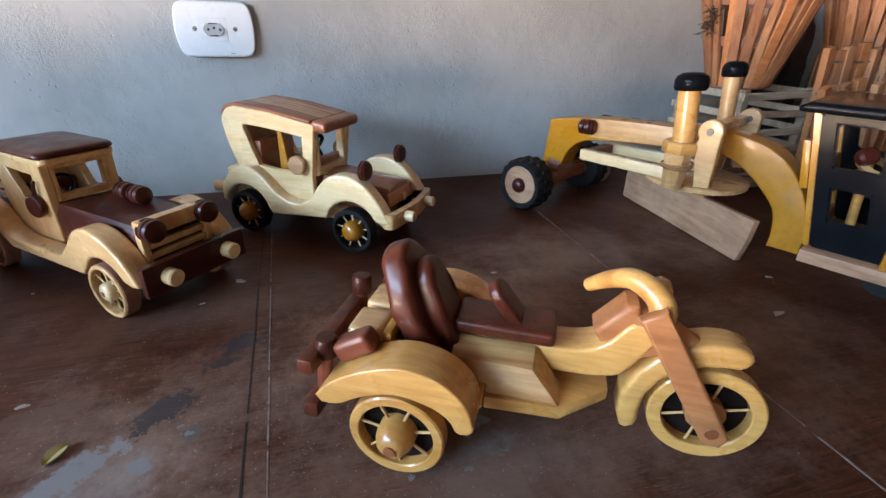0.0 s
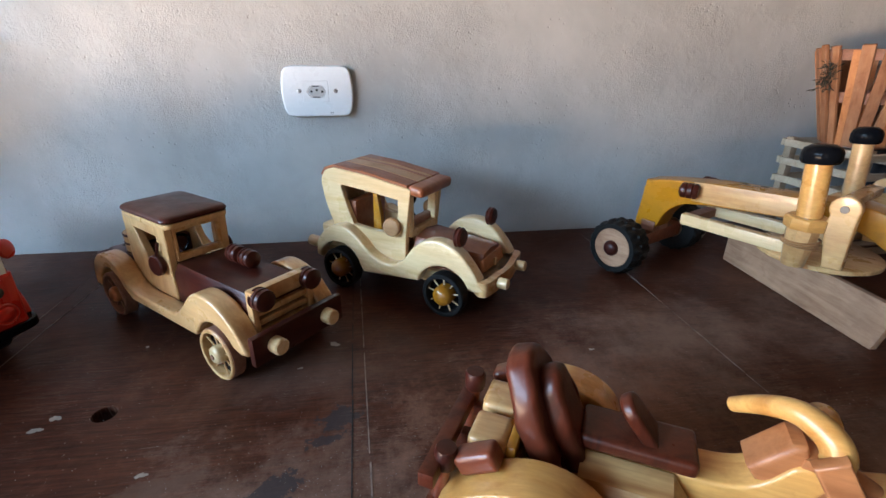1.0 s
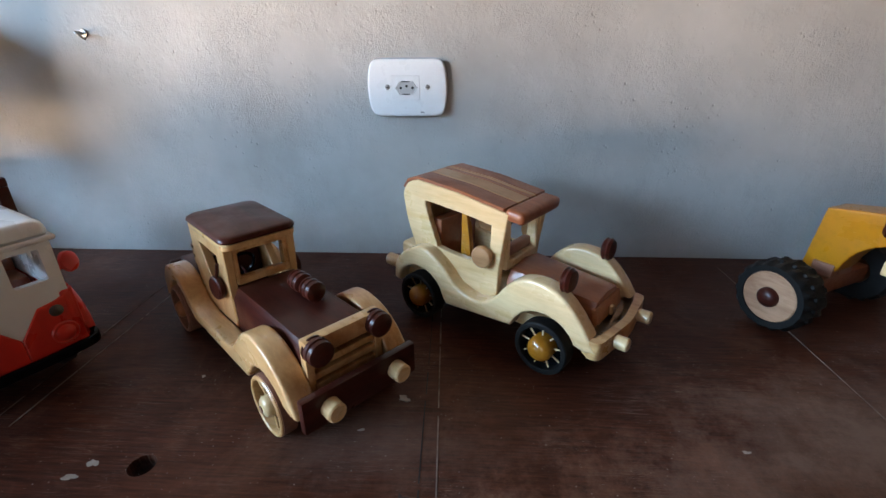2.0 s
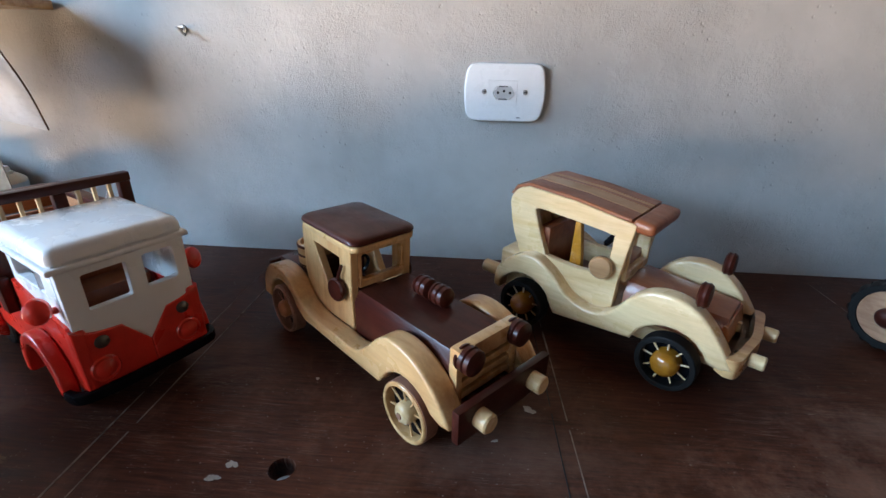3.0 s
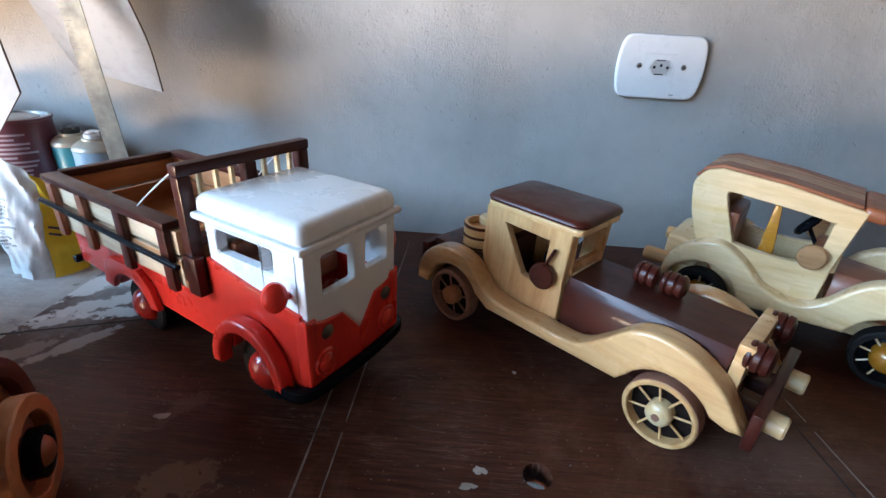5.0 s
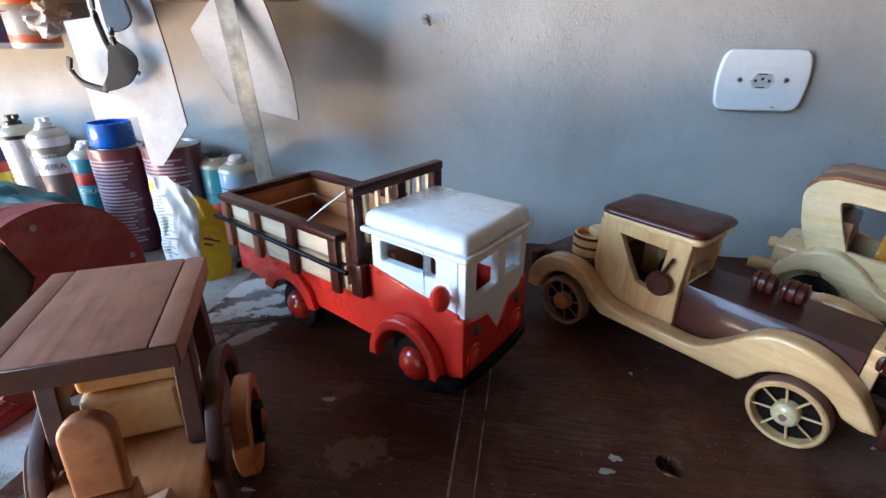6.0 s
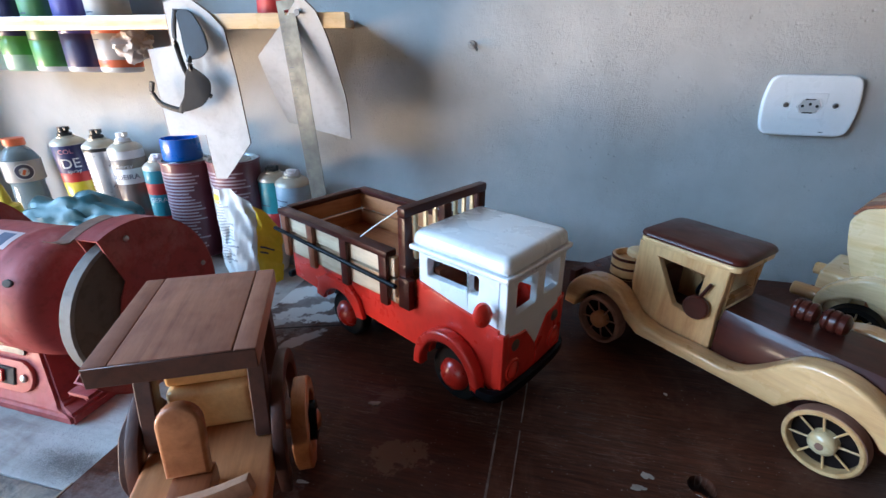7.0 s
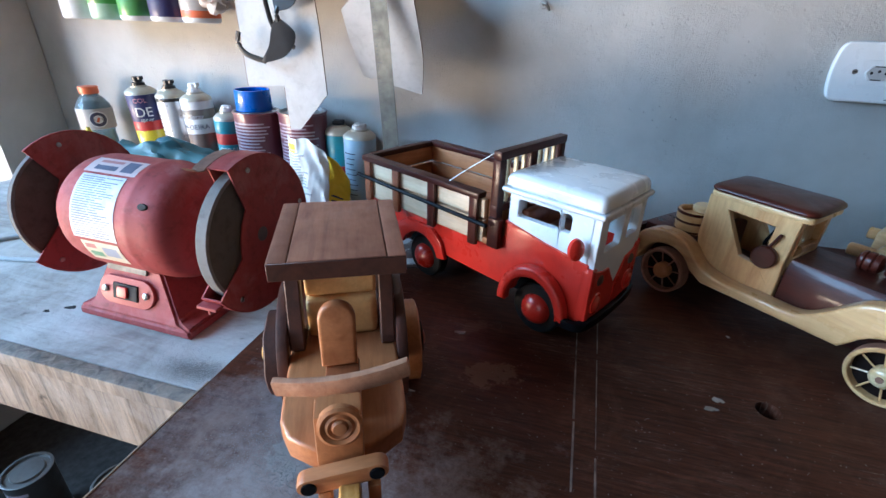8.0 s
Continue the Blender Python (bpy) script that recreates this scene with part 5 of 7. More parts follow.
    small = catmull([(-0.016, 0.003), (0.0, 0.001), (0.016, 0.003), (0.0205, 0.024), (0.0195, 0.05), (0.0125, 0.069), (0.0, 0.0755), (-0.0125, 0.069), (-0.0195, 0.05), (-0.0205, 0.024)], 5, True)
    part("cushion", moved(carved(profile(small, -0.0125, 0.0045, 0.0065, 4), 7, 0.001), lean), SEATWOOD, back, "raised oval cushion")
    # boxes and rack at the back
    for y0, y1 in ((-0.047, -0.018), (-0.013, 0.017)):
        part("luggage_box", box(-0.034, -0.0085, y0, y1, 0.0785, 0.0935, 0.0045, 3), CREAM, t, "pale rounded box")
    part("box_strap", box(-0.008, -0.0015, -0.047, 0.018, 0.0785, 0.0945, 0.002), AMBER, t, "amber strap board")
    part("rear_block", box(-0.036, 0.0, -0.0445, 0.0235, 0.0605, 0.0782, 0.003), HONEY, t)
    for y in (-0.056, 0.034):
        part("tail_light", moved(box(-0.0145, 0.0145, -0.008, 0.008, -0.0075, 0.0075, 0.0045, 3), Matrix.Translation((-0.0225, y, 0.0885)) @ Matrix.Rotation(radians(-30), 4, "Y")), TAIL_RED, t, "red-brown rounded tail light block")
    rack = part("rear_rack", box(-0.055, -0.044, -0.078, 0.016, 0.074, 0.0855, 0.002), SEATWOOD, t, "dark rear rail")
    part("lower_rail", box(-0.055, -0.044, -0.078, 0.016, 0.038, 0.05, 0.002), SEATWOOD, rack)
    for x, y, top in ((-0.043, -0.059, 0.0885), (-0.0455, 0.0075, 0.099)):
        part("rack_post", rod((-0.0495, y, 0.041), (x, y, top - 0.004), 0.005, 12), TAIL_RED, rack)
        part("knob", lathe([(0, 0), (0.0072, 0), (0.0078, 0.002), (0.0078, 0.012), (0.0066, 0.0145), (0, 0.015)], along((x, y, top - 0.011), (x, y, top + 0.02)), 12), MAHOGANY, rack, "dark blunt knob")
    for y in (-0.025, 0.005):
        part("rack_arm", box(-0.0438, -0.0355, y - 0.004, y + 0.004, 0.066, 0.0762, 0.001), SEATWOOD, rack)
    # fork, bars, lamp, front wheel and fender
    spoked_wheel(t, 0.212, 0.0, 0.0385, 0.038, 0.014, -1, HONEY, DISC_BROWN, TAN, CREAM, 6, 0.26, 0.34, None, None, 0.15)
    cover = [(0.212 + r * math.cos(radians(a)), 0.04 + r * math.sin(radians(a))) for a, r in ((203, 0.0545), (200, 0.0578), (188, 0.059), (170, 0.0592), (150, 0.0595), (130, 0.0602), (112, 0.061), (100, 0.0612), (90, 0.0608), (82, 0.0598), (77, 0.058), (74.5, 0.055), (74.5, 0.0515), (76, 0.048), (79, 0.0455), (83, 0.0445), (92, 0.044), (105, 0.0437), (125, 0.0436), (145, 0.0436), (165, 0.0437), (185, 0.0438), (197, 0.045), (202, 0.048))]
    part("front_fender", profile(cover, -0.0125, 0.0125, 0.0062, 4), HONEY, t, "thick rounded front fender")
    for s in (-1, 1):
        y0, y1 = sorted((s * 0.0135, s * 0.0225))
        a, b = Vector((0.16, 0, 0.121)), Vector((0.212, 0, 0.0385))
        d = (b - a).normalized()
        n = Vector((-d.z, 0, d.x)) * 0.0085
        b = b + d * 0.009
        leg = part("fork_leg", profile([(a.x + n.x, a.z + n.z), (b.x + n.x, b.z + n.z), (b.x + d.x * 0.005, b.z + d.z * 0.005), (b.x - n.x, b.z - n.z), (a.x - n.x, a.z - n.z)], y0, y1, 0.0025, 3), TAN, t, "tan fork leg")
        part("plug", rod((0.212, s * 0.0225, 0.0385), (0.212, s * 0.0233, 0.0385), 0.0045, 14, 0.0003), REDWOOD, leg)
    arm = catmull([(0.1635, -0.0105, 0.109), (0.1675, -0.0095, 0.117), (0.163, -0.004, 0.126), (0.15, 0.006, 0.1305), (0.137, 0.017, 0.123), (0.1245, 0.03, 0.109)], 5)
    k = len(arm)
    part("handlebar", sweep(arm, 0.0088, 14, 1.0, [0.82 + 0.18 * min(1, i / 4) - 0.45 * (i / (k - 1)) ** 2 for i in range(k)]), HONEY, t, "curved horn-shaped handlebar")
    arm = catmull([(0.164, 0.008, 0.103), (0.169, 0.015, 0.114), (0.172, 0.028, 0.116), (0.175, 0.046, 0.107)], 5)
    k = len(arm)
    part("handlebar", sweep(arm, 0.0092, 14, 1.0, [1.0 - 0.4 * (i / (k - 1)) ** 2 for i in range(k)]), HONEY, t, "curved horn-shaped handlebar")
    part("fork_block", profile([(0.15, 0.079), (0.178, 0.089), (0.184, 0.099), (0.168, 0.118), (0.152, 0.114)], -0.0133, 0.0133, 0.002), TAN, t)
    lampb = [(0.128, 0.097), (0.134, 0.089), (0.147, 0.09), (0.158, 0.11), (0.153, 0.1205), (0.146, 0.1195)]
    part("dash_block", profile(lampb, -0.0122, 0.0122, 0.004, 3), TAN, t, "tan rounded block between the bars")
    lamp = part("headlight", rod((0.171, 0.0, 0.102), (0.1925, -0.002, 0.0905), 0.0085, 18, 0.0016), TAN, t, "tan headlight peg with two dark plugs")
    for dy, dz in ((-0.0035, 0.0032), (0.003, -0.0028)):
        part("plug", rod((0.1905, -0.002 + dy, 0.0915 + dz), (0.1945, -0.0022 + dy, 0.0894 + dz), 0.0034, 12, 0.0006), BLACK_PAINT, lamp)
    return t


build_tricycle()


# ---- yellow road grader ----
def build_grader():
    g = thing("toy_grader", pose(0.526, 0.828, 0, 0, 0, 117), "wooden toy road grader, ochre yellow frame and black cab", "toy grader")
    C = -0.02
    neck = [(0.018, 0.139), (0.026, 0.064), (-0.006, 0.057)] + arc(-0.068, 0.062, 0.055, 12, 84, 8) + [(-0.09, 0.1215), (-0.17, 0.128), (-0.235, 0.132)]
    neck += catmull([(-0.252, 0.133), (-0.276, 0.122), (-0.302, 0.102), (-0.3235, 0.0775), (-0.33, 0.05), (-0.33, 0.03)], 5) + [(-0.3655, 0.03)] + catmull([(-0.3655, 0.06), (-0.3555, 0.0916), (-0.334, 0.126), (-0.300, 0.151), (-0.25, 0.163)], 5) + [(-0.17, 0.157), (-0.09, 0.154), (-0.02, 0.146)]
    part("frame", profile(neck, C - 0.02, C + 0.02, 0.003, 3), YELLOW_PAINT, g, "ochre yellow arched frame")
    part("beam_face", profile([(-0.058, 0.1225), (-0.1, 0.1245), (-0.205, 0.1325), (-0.205, 0.1585), (-0.1, 0.1535), (-0.058, 0.151)], C + 0.0195, C + 0.0222, 0.001), CREAM, g, "bare pale wood face of the beam")
    # front axle and wheels
    part("axle_beam", box(-0.008, 0.02, C - 0.07, C + 0.07, 0.033, 0.056, 0.004), REDWOOD, g, "reddish front axle")
    part("king_post", box(-0.01, 0.014, C - 0.022, C + 0.022, 0.0562, 0.074, 0.002), WALNUT, g)
    for s in (-1, 1):
        m = Matrix.Translation((0.006, C + s * 0.087, 0.0438)) @ Matrix.Rotation(radians(90 if s < 0 else -90), 4, "X")
        bm = lathe([(0.018, -0.02), (0.039, -0.02), (0.0425, -0.017), (0.0433, -0.012), (0.0433, -0.006), (0.0433, -0.0055), (0.0433, 0.004), (0.0433, 0.0045), (0.0433, 0.012), (0.0425, 0.016), (0.0385, 0.0195), (0.0315, 0.0188), (0.0312, 0.016)], None, 72)
        for v in bm.verts:
            q = math.hypot(v.co.x, v.co.y)
            if q > 0.0415:
                cell = int(math.degrees(math.atan2(v.co.y, v.co.x)) / 10 + (0.9 if v.co.z > -0.0052 else 0) + (0.9 if v.co.z > 0.0042 else 0) + 40)
                if cell % 2:
                    v.co.x, v.co.y = v.co.x * 0.925, v.co.y * 0.925
        w = part("wheel", moved(bm, m), RUBBER, g, "black wheel with a knobbly tread")
        part("wheel_disc", lathe([(0.0315, 0.012), (0.031, 0.0178), (0.0298, 0.0188), (0, 0.0188)], m, 36), BLADE_WOOD, w, "bare tan disc")
        part("hub", lathe([(0.0122, 0.0185), (0.012, 0.022), (0.0095, 0.0255), (0.0048, 0.0275), (0, 0.028)], m, 24), MAHOGANY, w, "dark round hub")
    bead(g, "head_lamp", (-0.07, C + 0.027, 0.139), (0.9, 0.25, 0), 0.0115, 0.026, MAHOGANY, "dark turned lamp on the beam")
    bead(g, "head_lamp", (-0.07, C - 0.027, 0.139), (0.9, -0.25, 0), 0.0115, 0.026, MAHOGANY, "dark turned lamp on the beam")
    # draw bars, turntable, blade
    for y in (C + 0.038, C - 0.038):
        part("draw_bar", moved(box(-0.215, -0.06, y - 0.007, y + 0.007, 0.091, 0.107, 0.0015), Matrix.Identity(4)), WHITE_WOOD, g, "bare white draw bar")
    part("hitch", box(-0.0755, -0.0595, C - 0.03, C + 0.03, 0.092, 0.105, 0.0015), WALNUT, g)
    disc = part("turntable", lathe([(0, 0), (0.066, 0), (0.068, 0.0015), (0.068, 0.0065), (0.066, 0.008), (0, 0.008)], pose(-0.215, C - 0.015, 0.0815), 44), CREAM, g, "pale round turntable")
    part("turntable_block", box(-0.24, -0.19, C - 0.035, C + 0.005, 0.066, 0.0813, 0.002), CREAM, disc)
    edge = [(-0.158, 0.0008), (0.108, 0.0008)] + catmull([(0.1095, 0.0015), (0.116, 0.03), (0.1195, 0.06)], 4) + [(0.1185, 0.062), (-0.158, 0.062)]
    blade = part("blade", profile(edge, -0.005, 0.004, 0.0012), BLADE_WOOD, g, "long raw cedar scraper blade")
    blade.matrix_local = pose(-0.212, -0.05, 0, 0, 0, 150)
    # lift posts with black caps
    for y, top, r, cr, mat, tray in ((C + 0.069, 0.221, 0.0128, 0.0195, HONEY, HONEY), (C - 0.075, 0.229, 0.0108, 0.0165, CREAM, WHITE_WOOD)):
        p = part("lift_post", rod((-0.217, y, 0.15), (-0.21, y, top - 0.006), r, 20), mat, g, "round varnished lift post")
        part("cap", lathe([(0, -0.009), (cr - 0.002, -0.009), (cr, -0.006), (cr, 0.003), (cr - 0.002, 0.0075), (cr * 0.6, 0.011), (0, 0.012)], along((-0.2105, y, top), (-0.207, y, top + 0.05)), 28), BLACK_PAINT, p, "glossy black cap")
        part("collar", lathe([(0, 0), (0.0215, 0), (0.0225, 0.0015), (0.0225, 0.0125), (0.021, 0.014), (0, 0.014)], pose(-0.2165, y, 0.1372, 0, 0, 22), 8), tray, p, "eight-sided collar block")
        part("lower_post", lathe([(0.0115, 0), (0.0125, 0.001), (0.0165, 0.034), (0.0175, 0.047), (0, 0.047)], pose(-0.215, y, 0.0897, 0, 0, 45), 8), CREAM, p, "tapered lower post")
        s = 1 if y > C else -1
        plate = part("link", profile([(-0.262, 0.1), (-0.2435, 0.098), (-0.234, 0.15)] + arc(-0.2475, 0.168, 0.0145, -40, 200, 12) + [(-0.261, 0.15)], *sorted((y - s * 0.006, y + s * 0.006)), 0.0025, 3), CREAM, p, "pale rounded link plate")
        part("screw", rod((-0.2475, y + 0.0058, 0.168), (-0.2475, y + 0.0072, 0.168), 0.0042, 12, 0.0005), DARK_STEEL, plate)
        for k in range(3):
            part("cord", lathe([(0.0165 + k * 0.0006, 0), (0.019 + k * 0.0006, 0.0014), (0.0165 + k * 0.0006, 0.0028)], pose(-0.216, y, 0.1145 + k * 0.0034, 4 - 4 * k, 3 * k - 3, 0), 20), PALE_TAN, p, "cord wound round the post")
    part("cross_arm", box(-0.2465, -0.2305, C - 0.07, C + 0.064, 0.1605, 0.172, 0.002), CREAM, g)
    # cab: two black side walls with openings, leaning forward a little
    def leaning(bm):
        for v in bm.verts:
            v.co.x += 0.22 * (v.co.z - 0.062)
        return bm
    for y0 in (C + 0.062, C - 0.07):
        part("cab_side", leaning(panel((-0.475, -0.377), (0.062, 0.203), [(-0.43, -0.392, 0.152, 0.194), (-0.424, -0.392, 0.095, 0.129), (-0.466, -0.438, 0.152, 0.194)], 0.008, Matrix.Translation((0, y0, 0)) @ upright(), 0.002)), BLACK_PAINT, g, "glossy black cab side with openings")
    part("cab_front", leaning(panel((C - 0.07, C + 0.07), (0.062, 0.203), [(C - 0.058, C - 0.006, 0.145, 0.19), (C + 0.006, C + 0.058, 0.145, 0.19), (C - 0.058, C - 0.024, 0.08, 0.125), (C + 0.024, C + 0.058, 0.08, 0.125)], 0.006, Matrix.Translation((-0.3768, 0, 0)) @ upright("x"), 0.001)), YELLOW_PAINT, g, "ochre yellow cab front")
    for s in (-1, 1):
        part("front_strip", leaning(box(-0.3705, -0.3625, C + s * 0.062 - 0.008, C + s * 0.062 + 0.008, 0.124, 0.175, 0.002)), YELLOW_PAINT, g)
        part("side_tank", box(-0.53, -0.438, *sorted((C + s * 0.0706, C + s * 0.084)), 0.0617, 0.104, 0.003), YELLOW_PAINT, g, "ochre side tank behind the cab")
    roof = box(-0.475, -0.326, C - 0.08, C + 0.08, 0.2035, 0.2135, 0.0045, 3)
    for v in roof.verts:
        if v.co.z > 0.209:
            v.co.z += 0.006 * (1 - ((v.co.y - C) / 0.08) ** 2)
            if v.co.x > -0.34:
                v.co.x -= 0.006
    part("cab_roof", roof, BLACK_PAINT, g, "black rounded cab roof")
    part("cab_floor", box(-0.53, -0.372, C - 0.084, C + 0.084, 0.047, 0.0615, 0.002), BLADE_WOOD, g, "raw board under the cab")
    part("seat", box(-0.465, -0.43, C - 0.03, C + 0.03, 0.0617, 0.12, 0.004), AMBER, g)
    col = part("steering_column", rod((-0.40, C, 0.062), (-0.392, C, 0.15), 0.005, 12), HONEY, g)
    part("steering_wheel", lathe([(0.014, -0.0025), (0.0175, -0.004), (0.021, 0), (0.0175, 0.004), (0.014, 0.0025), (0.014, -0.0025)], along((-0.4, C + 0.02, 0.15), (-0.42, C + 0.03, 0.2)), 26), CREAM, col, "pale steering ring")
    part("knob", rod((-0.388, C + 0.03, 0.158), (-0.395, C + 0.042, 0.165), 0.0095, 16, 0.003), MAHOGANY, col)
    part("rear_hood", box(-0.7, -0.4765, C - 0.06, C + 0.06, 0.05, 0.135, 0.006), YELLOW_PAINT, g, "ochre engine box")
    for x in (-0.45, -0.62):
        for s in (-1, 1):
            m = Matrix.Translation((x, C + s * 0.083, 0.0445)) @ Matrix.Rotation(radians(90 if s < 0 else -90), 4, "X")
            part("wheel", lathe([(0, -0.016), (0.043, -0.016), (0.044, -0.014), (0.044, 0.006), (0.042, 0.0085), (0, 0.0085)], m, 36) if x < -0.5 else lathe([(0, -0.05), (0.0225, -0.05), (0.0225, -0.03), (0, -0.03)], m, 16), RUBBER, g)
    return g


build_grader()


# ---- slatted baskets and racks beyond the grader ----
def slat_basket(x, y, z, r0, r1, h, n, seed, label):
    b = thing("slatted_basket", pose(x, y, z), label, "basket", "tall slatted baskets")
    rnd = random.Random(seed)
    for i in range(n):
        a = 2 * math.pi * i / n + rnd.uniform(-0.05, 0.05)
        c, s = math.cos(a), math.sin(a)
        tilt = math.degrees(math.atan2(r1 - r0, h))
        m = pose(r0 * c, r0 * s, 0, 0, 0, math.degrees(a)) @ Matrix.Rotation(radians(tilt), 4, "Y") @ Matrix.Rotation(radians(rnd.uniform(-2, 2)), 4, "X")
        w = rnd.uniform(0.0055, 0.0085)
        part("slat", moved(box(-0.003, 0.003, -w, w, 0.0, math.hypot(h, r1 - r0) * rnd.uniform(0.97, 1.03), 0.0008, 1), m), SLAT_WOOD if rnd.random() < 0.75 else TAN, b)
    for k in (0.03, 0.5, 0.93):
        r = r0 + (r1 - r0) * k - 0.005
        part("hoop", lathe([(r - 0.003, h * k - 0.008), (r, h * k - 0.008), (r, h * k + 0.008), (r - 0.003, h * k + 0.008), (r - 0.003, h * k - 0.008)], None, 40), WALNUT, b)
    part("base", lathe([(0, 0.0), (r0 - 0.006, 0.0), (r0 - 0.006, 0.008), (0, 0.008)], None, 32), WALNUT, b)
    return b


def slat_crate(x, y, z, turn, w, d, h, rows, label):
    c = thing("slatted_crate", pose(x, y, z, 0, 0, turn), label, "crate")
    for sx in (-1, 1):
        for sy in (-1, 1):
            part("post", moved(box(-0.007, 0.007, -0.007, 0.007, 0, h, 0.001), pose(sx * (w / 2 - 0.012), sy * (d / 2 - 0.012), 0)), SLAT_PALE, c)
    rnd = random.Random(3)
    for k in range(rows):
        zz = 0.004 + (h - 0.02) * k / (rows - 1)
        for s in (-1, 1):
            part("slat", moved(box(-w / 2, w / 2, -0.0025, 0.0025, 0, 0.0125, 0.0008, 1), pose(0, s * (d / 2 - 0.0022), zz, rnd.uniform(-4, 4), rnd.uniform(-1, 1))), SLAT_PALE, c)
            part("slat", moved(box(-0.0025, 0.0025, -d / 2 + 0.006, d / 2 - 0.006, 0, 0.0125, 0.0008, 1), pose(s * (w / 2 - 0.0022), 0, zz)), SLAT_PALE, c)
    for k in range(5):
        part("bottom_slat", box(-w / 2 + 0.006, w / 2 - 0.006, -d / 2 + 0.012 + k * (d - 0.04) / 4, -d / 2 + 0.028 + k * (d - 0.04) / 4, 0.0, 0.0038, 0.0008, 1), SLAT_PALE, c)
    return c


def slat_rack(x, y, z, turn, n, h, label, lean=0.0):
    r = thing("slat_rack", pose(x, y, z, 0, 0, turn), label, "rack")
    rnd = random.Random(9)
    for i in range(n):
        u = i * 0.0295
        part("slat", moved(box(-0.0095, 0.0095, -0.006, 0.006, 0, h * rnd.uniform(0.96, 1.03), 0.0012, 1), pose(u, 0, 0, rnd.uniform(-1.5, 1.5), rnd.uniform(-2, 2) - lean * (1 - 0.5 * i / n), rnd.uniform(-12, 12))), SLAT_WOOD if i % 3 else TAN, r)
    for k in (0.22, 0.88):
        part("rod", rod((-0.012 - h * k * math.tan(radians(lean)), 0, h * k), ((n - 1) * 0.0295 + 0.012 - h * k * math.tan(radians(lean * 0.5)), 0, h * k), 0.0022, 8), STEEL, r, "thin steel rod")
    return r


slat_crate(0.945, 0.875, 0, 3, 0.19, 0.16, 0.185, 6, "open crate of pale sawn slats on the table")
slat_basket(0.912, 0.868, 0.1857, 0.05, 0.092, 0.15, 24, 5, "flared basket of reddish slats on the crate")
slat_rack(1.005, 0.735, 0, 4, 8, 0.212, "row of upright reddish slats joined by steel rods", 18)
slat_rack(1.05, 0.795, 0, 4, 8, 0.262, "taller row of upright slats joined by steel rods", 9)
slat_basket(1.24, 0.862, 0, 0.095, 0.098, 0.235, 34, 6, "straight round basket of reddish slats")
slat_basket(1.24, 0.862, 0.2443, 0.088, 0.132, 0.16, 34, 7, "round slatted basket stacked on another")

tuft = bmesh.new()
rnd = random.Random(4)
for i in range(220):
    a, b = rnd.uniform(0, 6.28), rnd.uniform(-1.2, 1.2)
    d = Vector((math.cos(a) * math.cos(b), math.sin(a) * math.cos(b), math.sin(b)))
    q = Vector((rnd.uniform(-0.008, 0.008), rnd.uniform(-0.006, 0.006), rnd.uniform(-0.02, 0.02)))
    s = d.orthogonal().normalized() * 0.0016
    t2 = d * rnd.uniform(0.006, 0.014)
    tuft.faces.new([tuft.verts.new(q - s), tuft.verts.new(q + t2 * 0.6 - s * 0.7), tuft.verts.new(q + t2), tuft.verts.new(q + t2 * 0.6 + s * 0.7)])
MOSS = paint("dry_moss", (0.035, 0.033, 0.022), (0.06, 0.05, 0.03), 0.9, 0.0)
solid("moss_tuft", tuft, MOSS, "dark dry tuft of moss hanging on the basket", "moss", "", pose(0.815, 0.868, 0.292))

# loops of rope on the table behind the grader
coil = []
for i in range(90):
    a = i * 0.28
    coil.append((0.036 * math.cos(a) * (1 + 0.1 * math.sin(i * 0.9)), 0.03 * math.sin(a), 0.004 + 0.0009 * (i // 3) + 0.003 * math.sin(i * 0.37) ** 2))
ROPE = paint("grey_rope", (0.36, 0.32, 0.26), (0.26, 0.23, 0.19), 0.9, 0.0, 0.4)
solid("rope_coil", sweep(coil, 0.0036, 8), ROPE, "loose coil of grey rope on the table", "rope", "", pose(0.66, 0.92, 0))


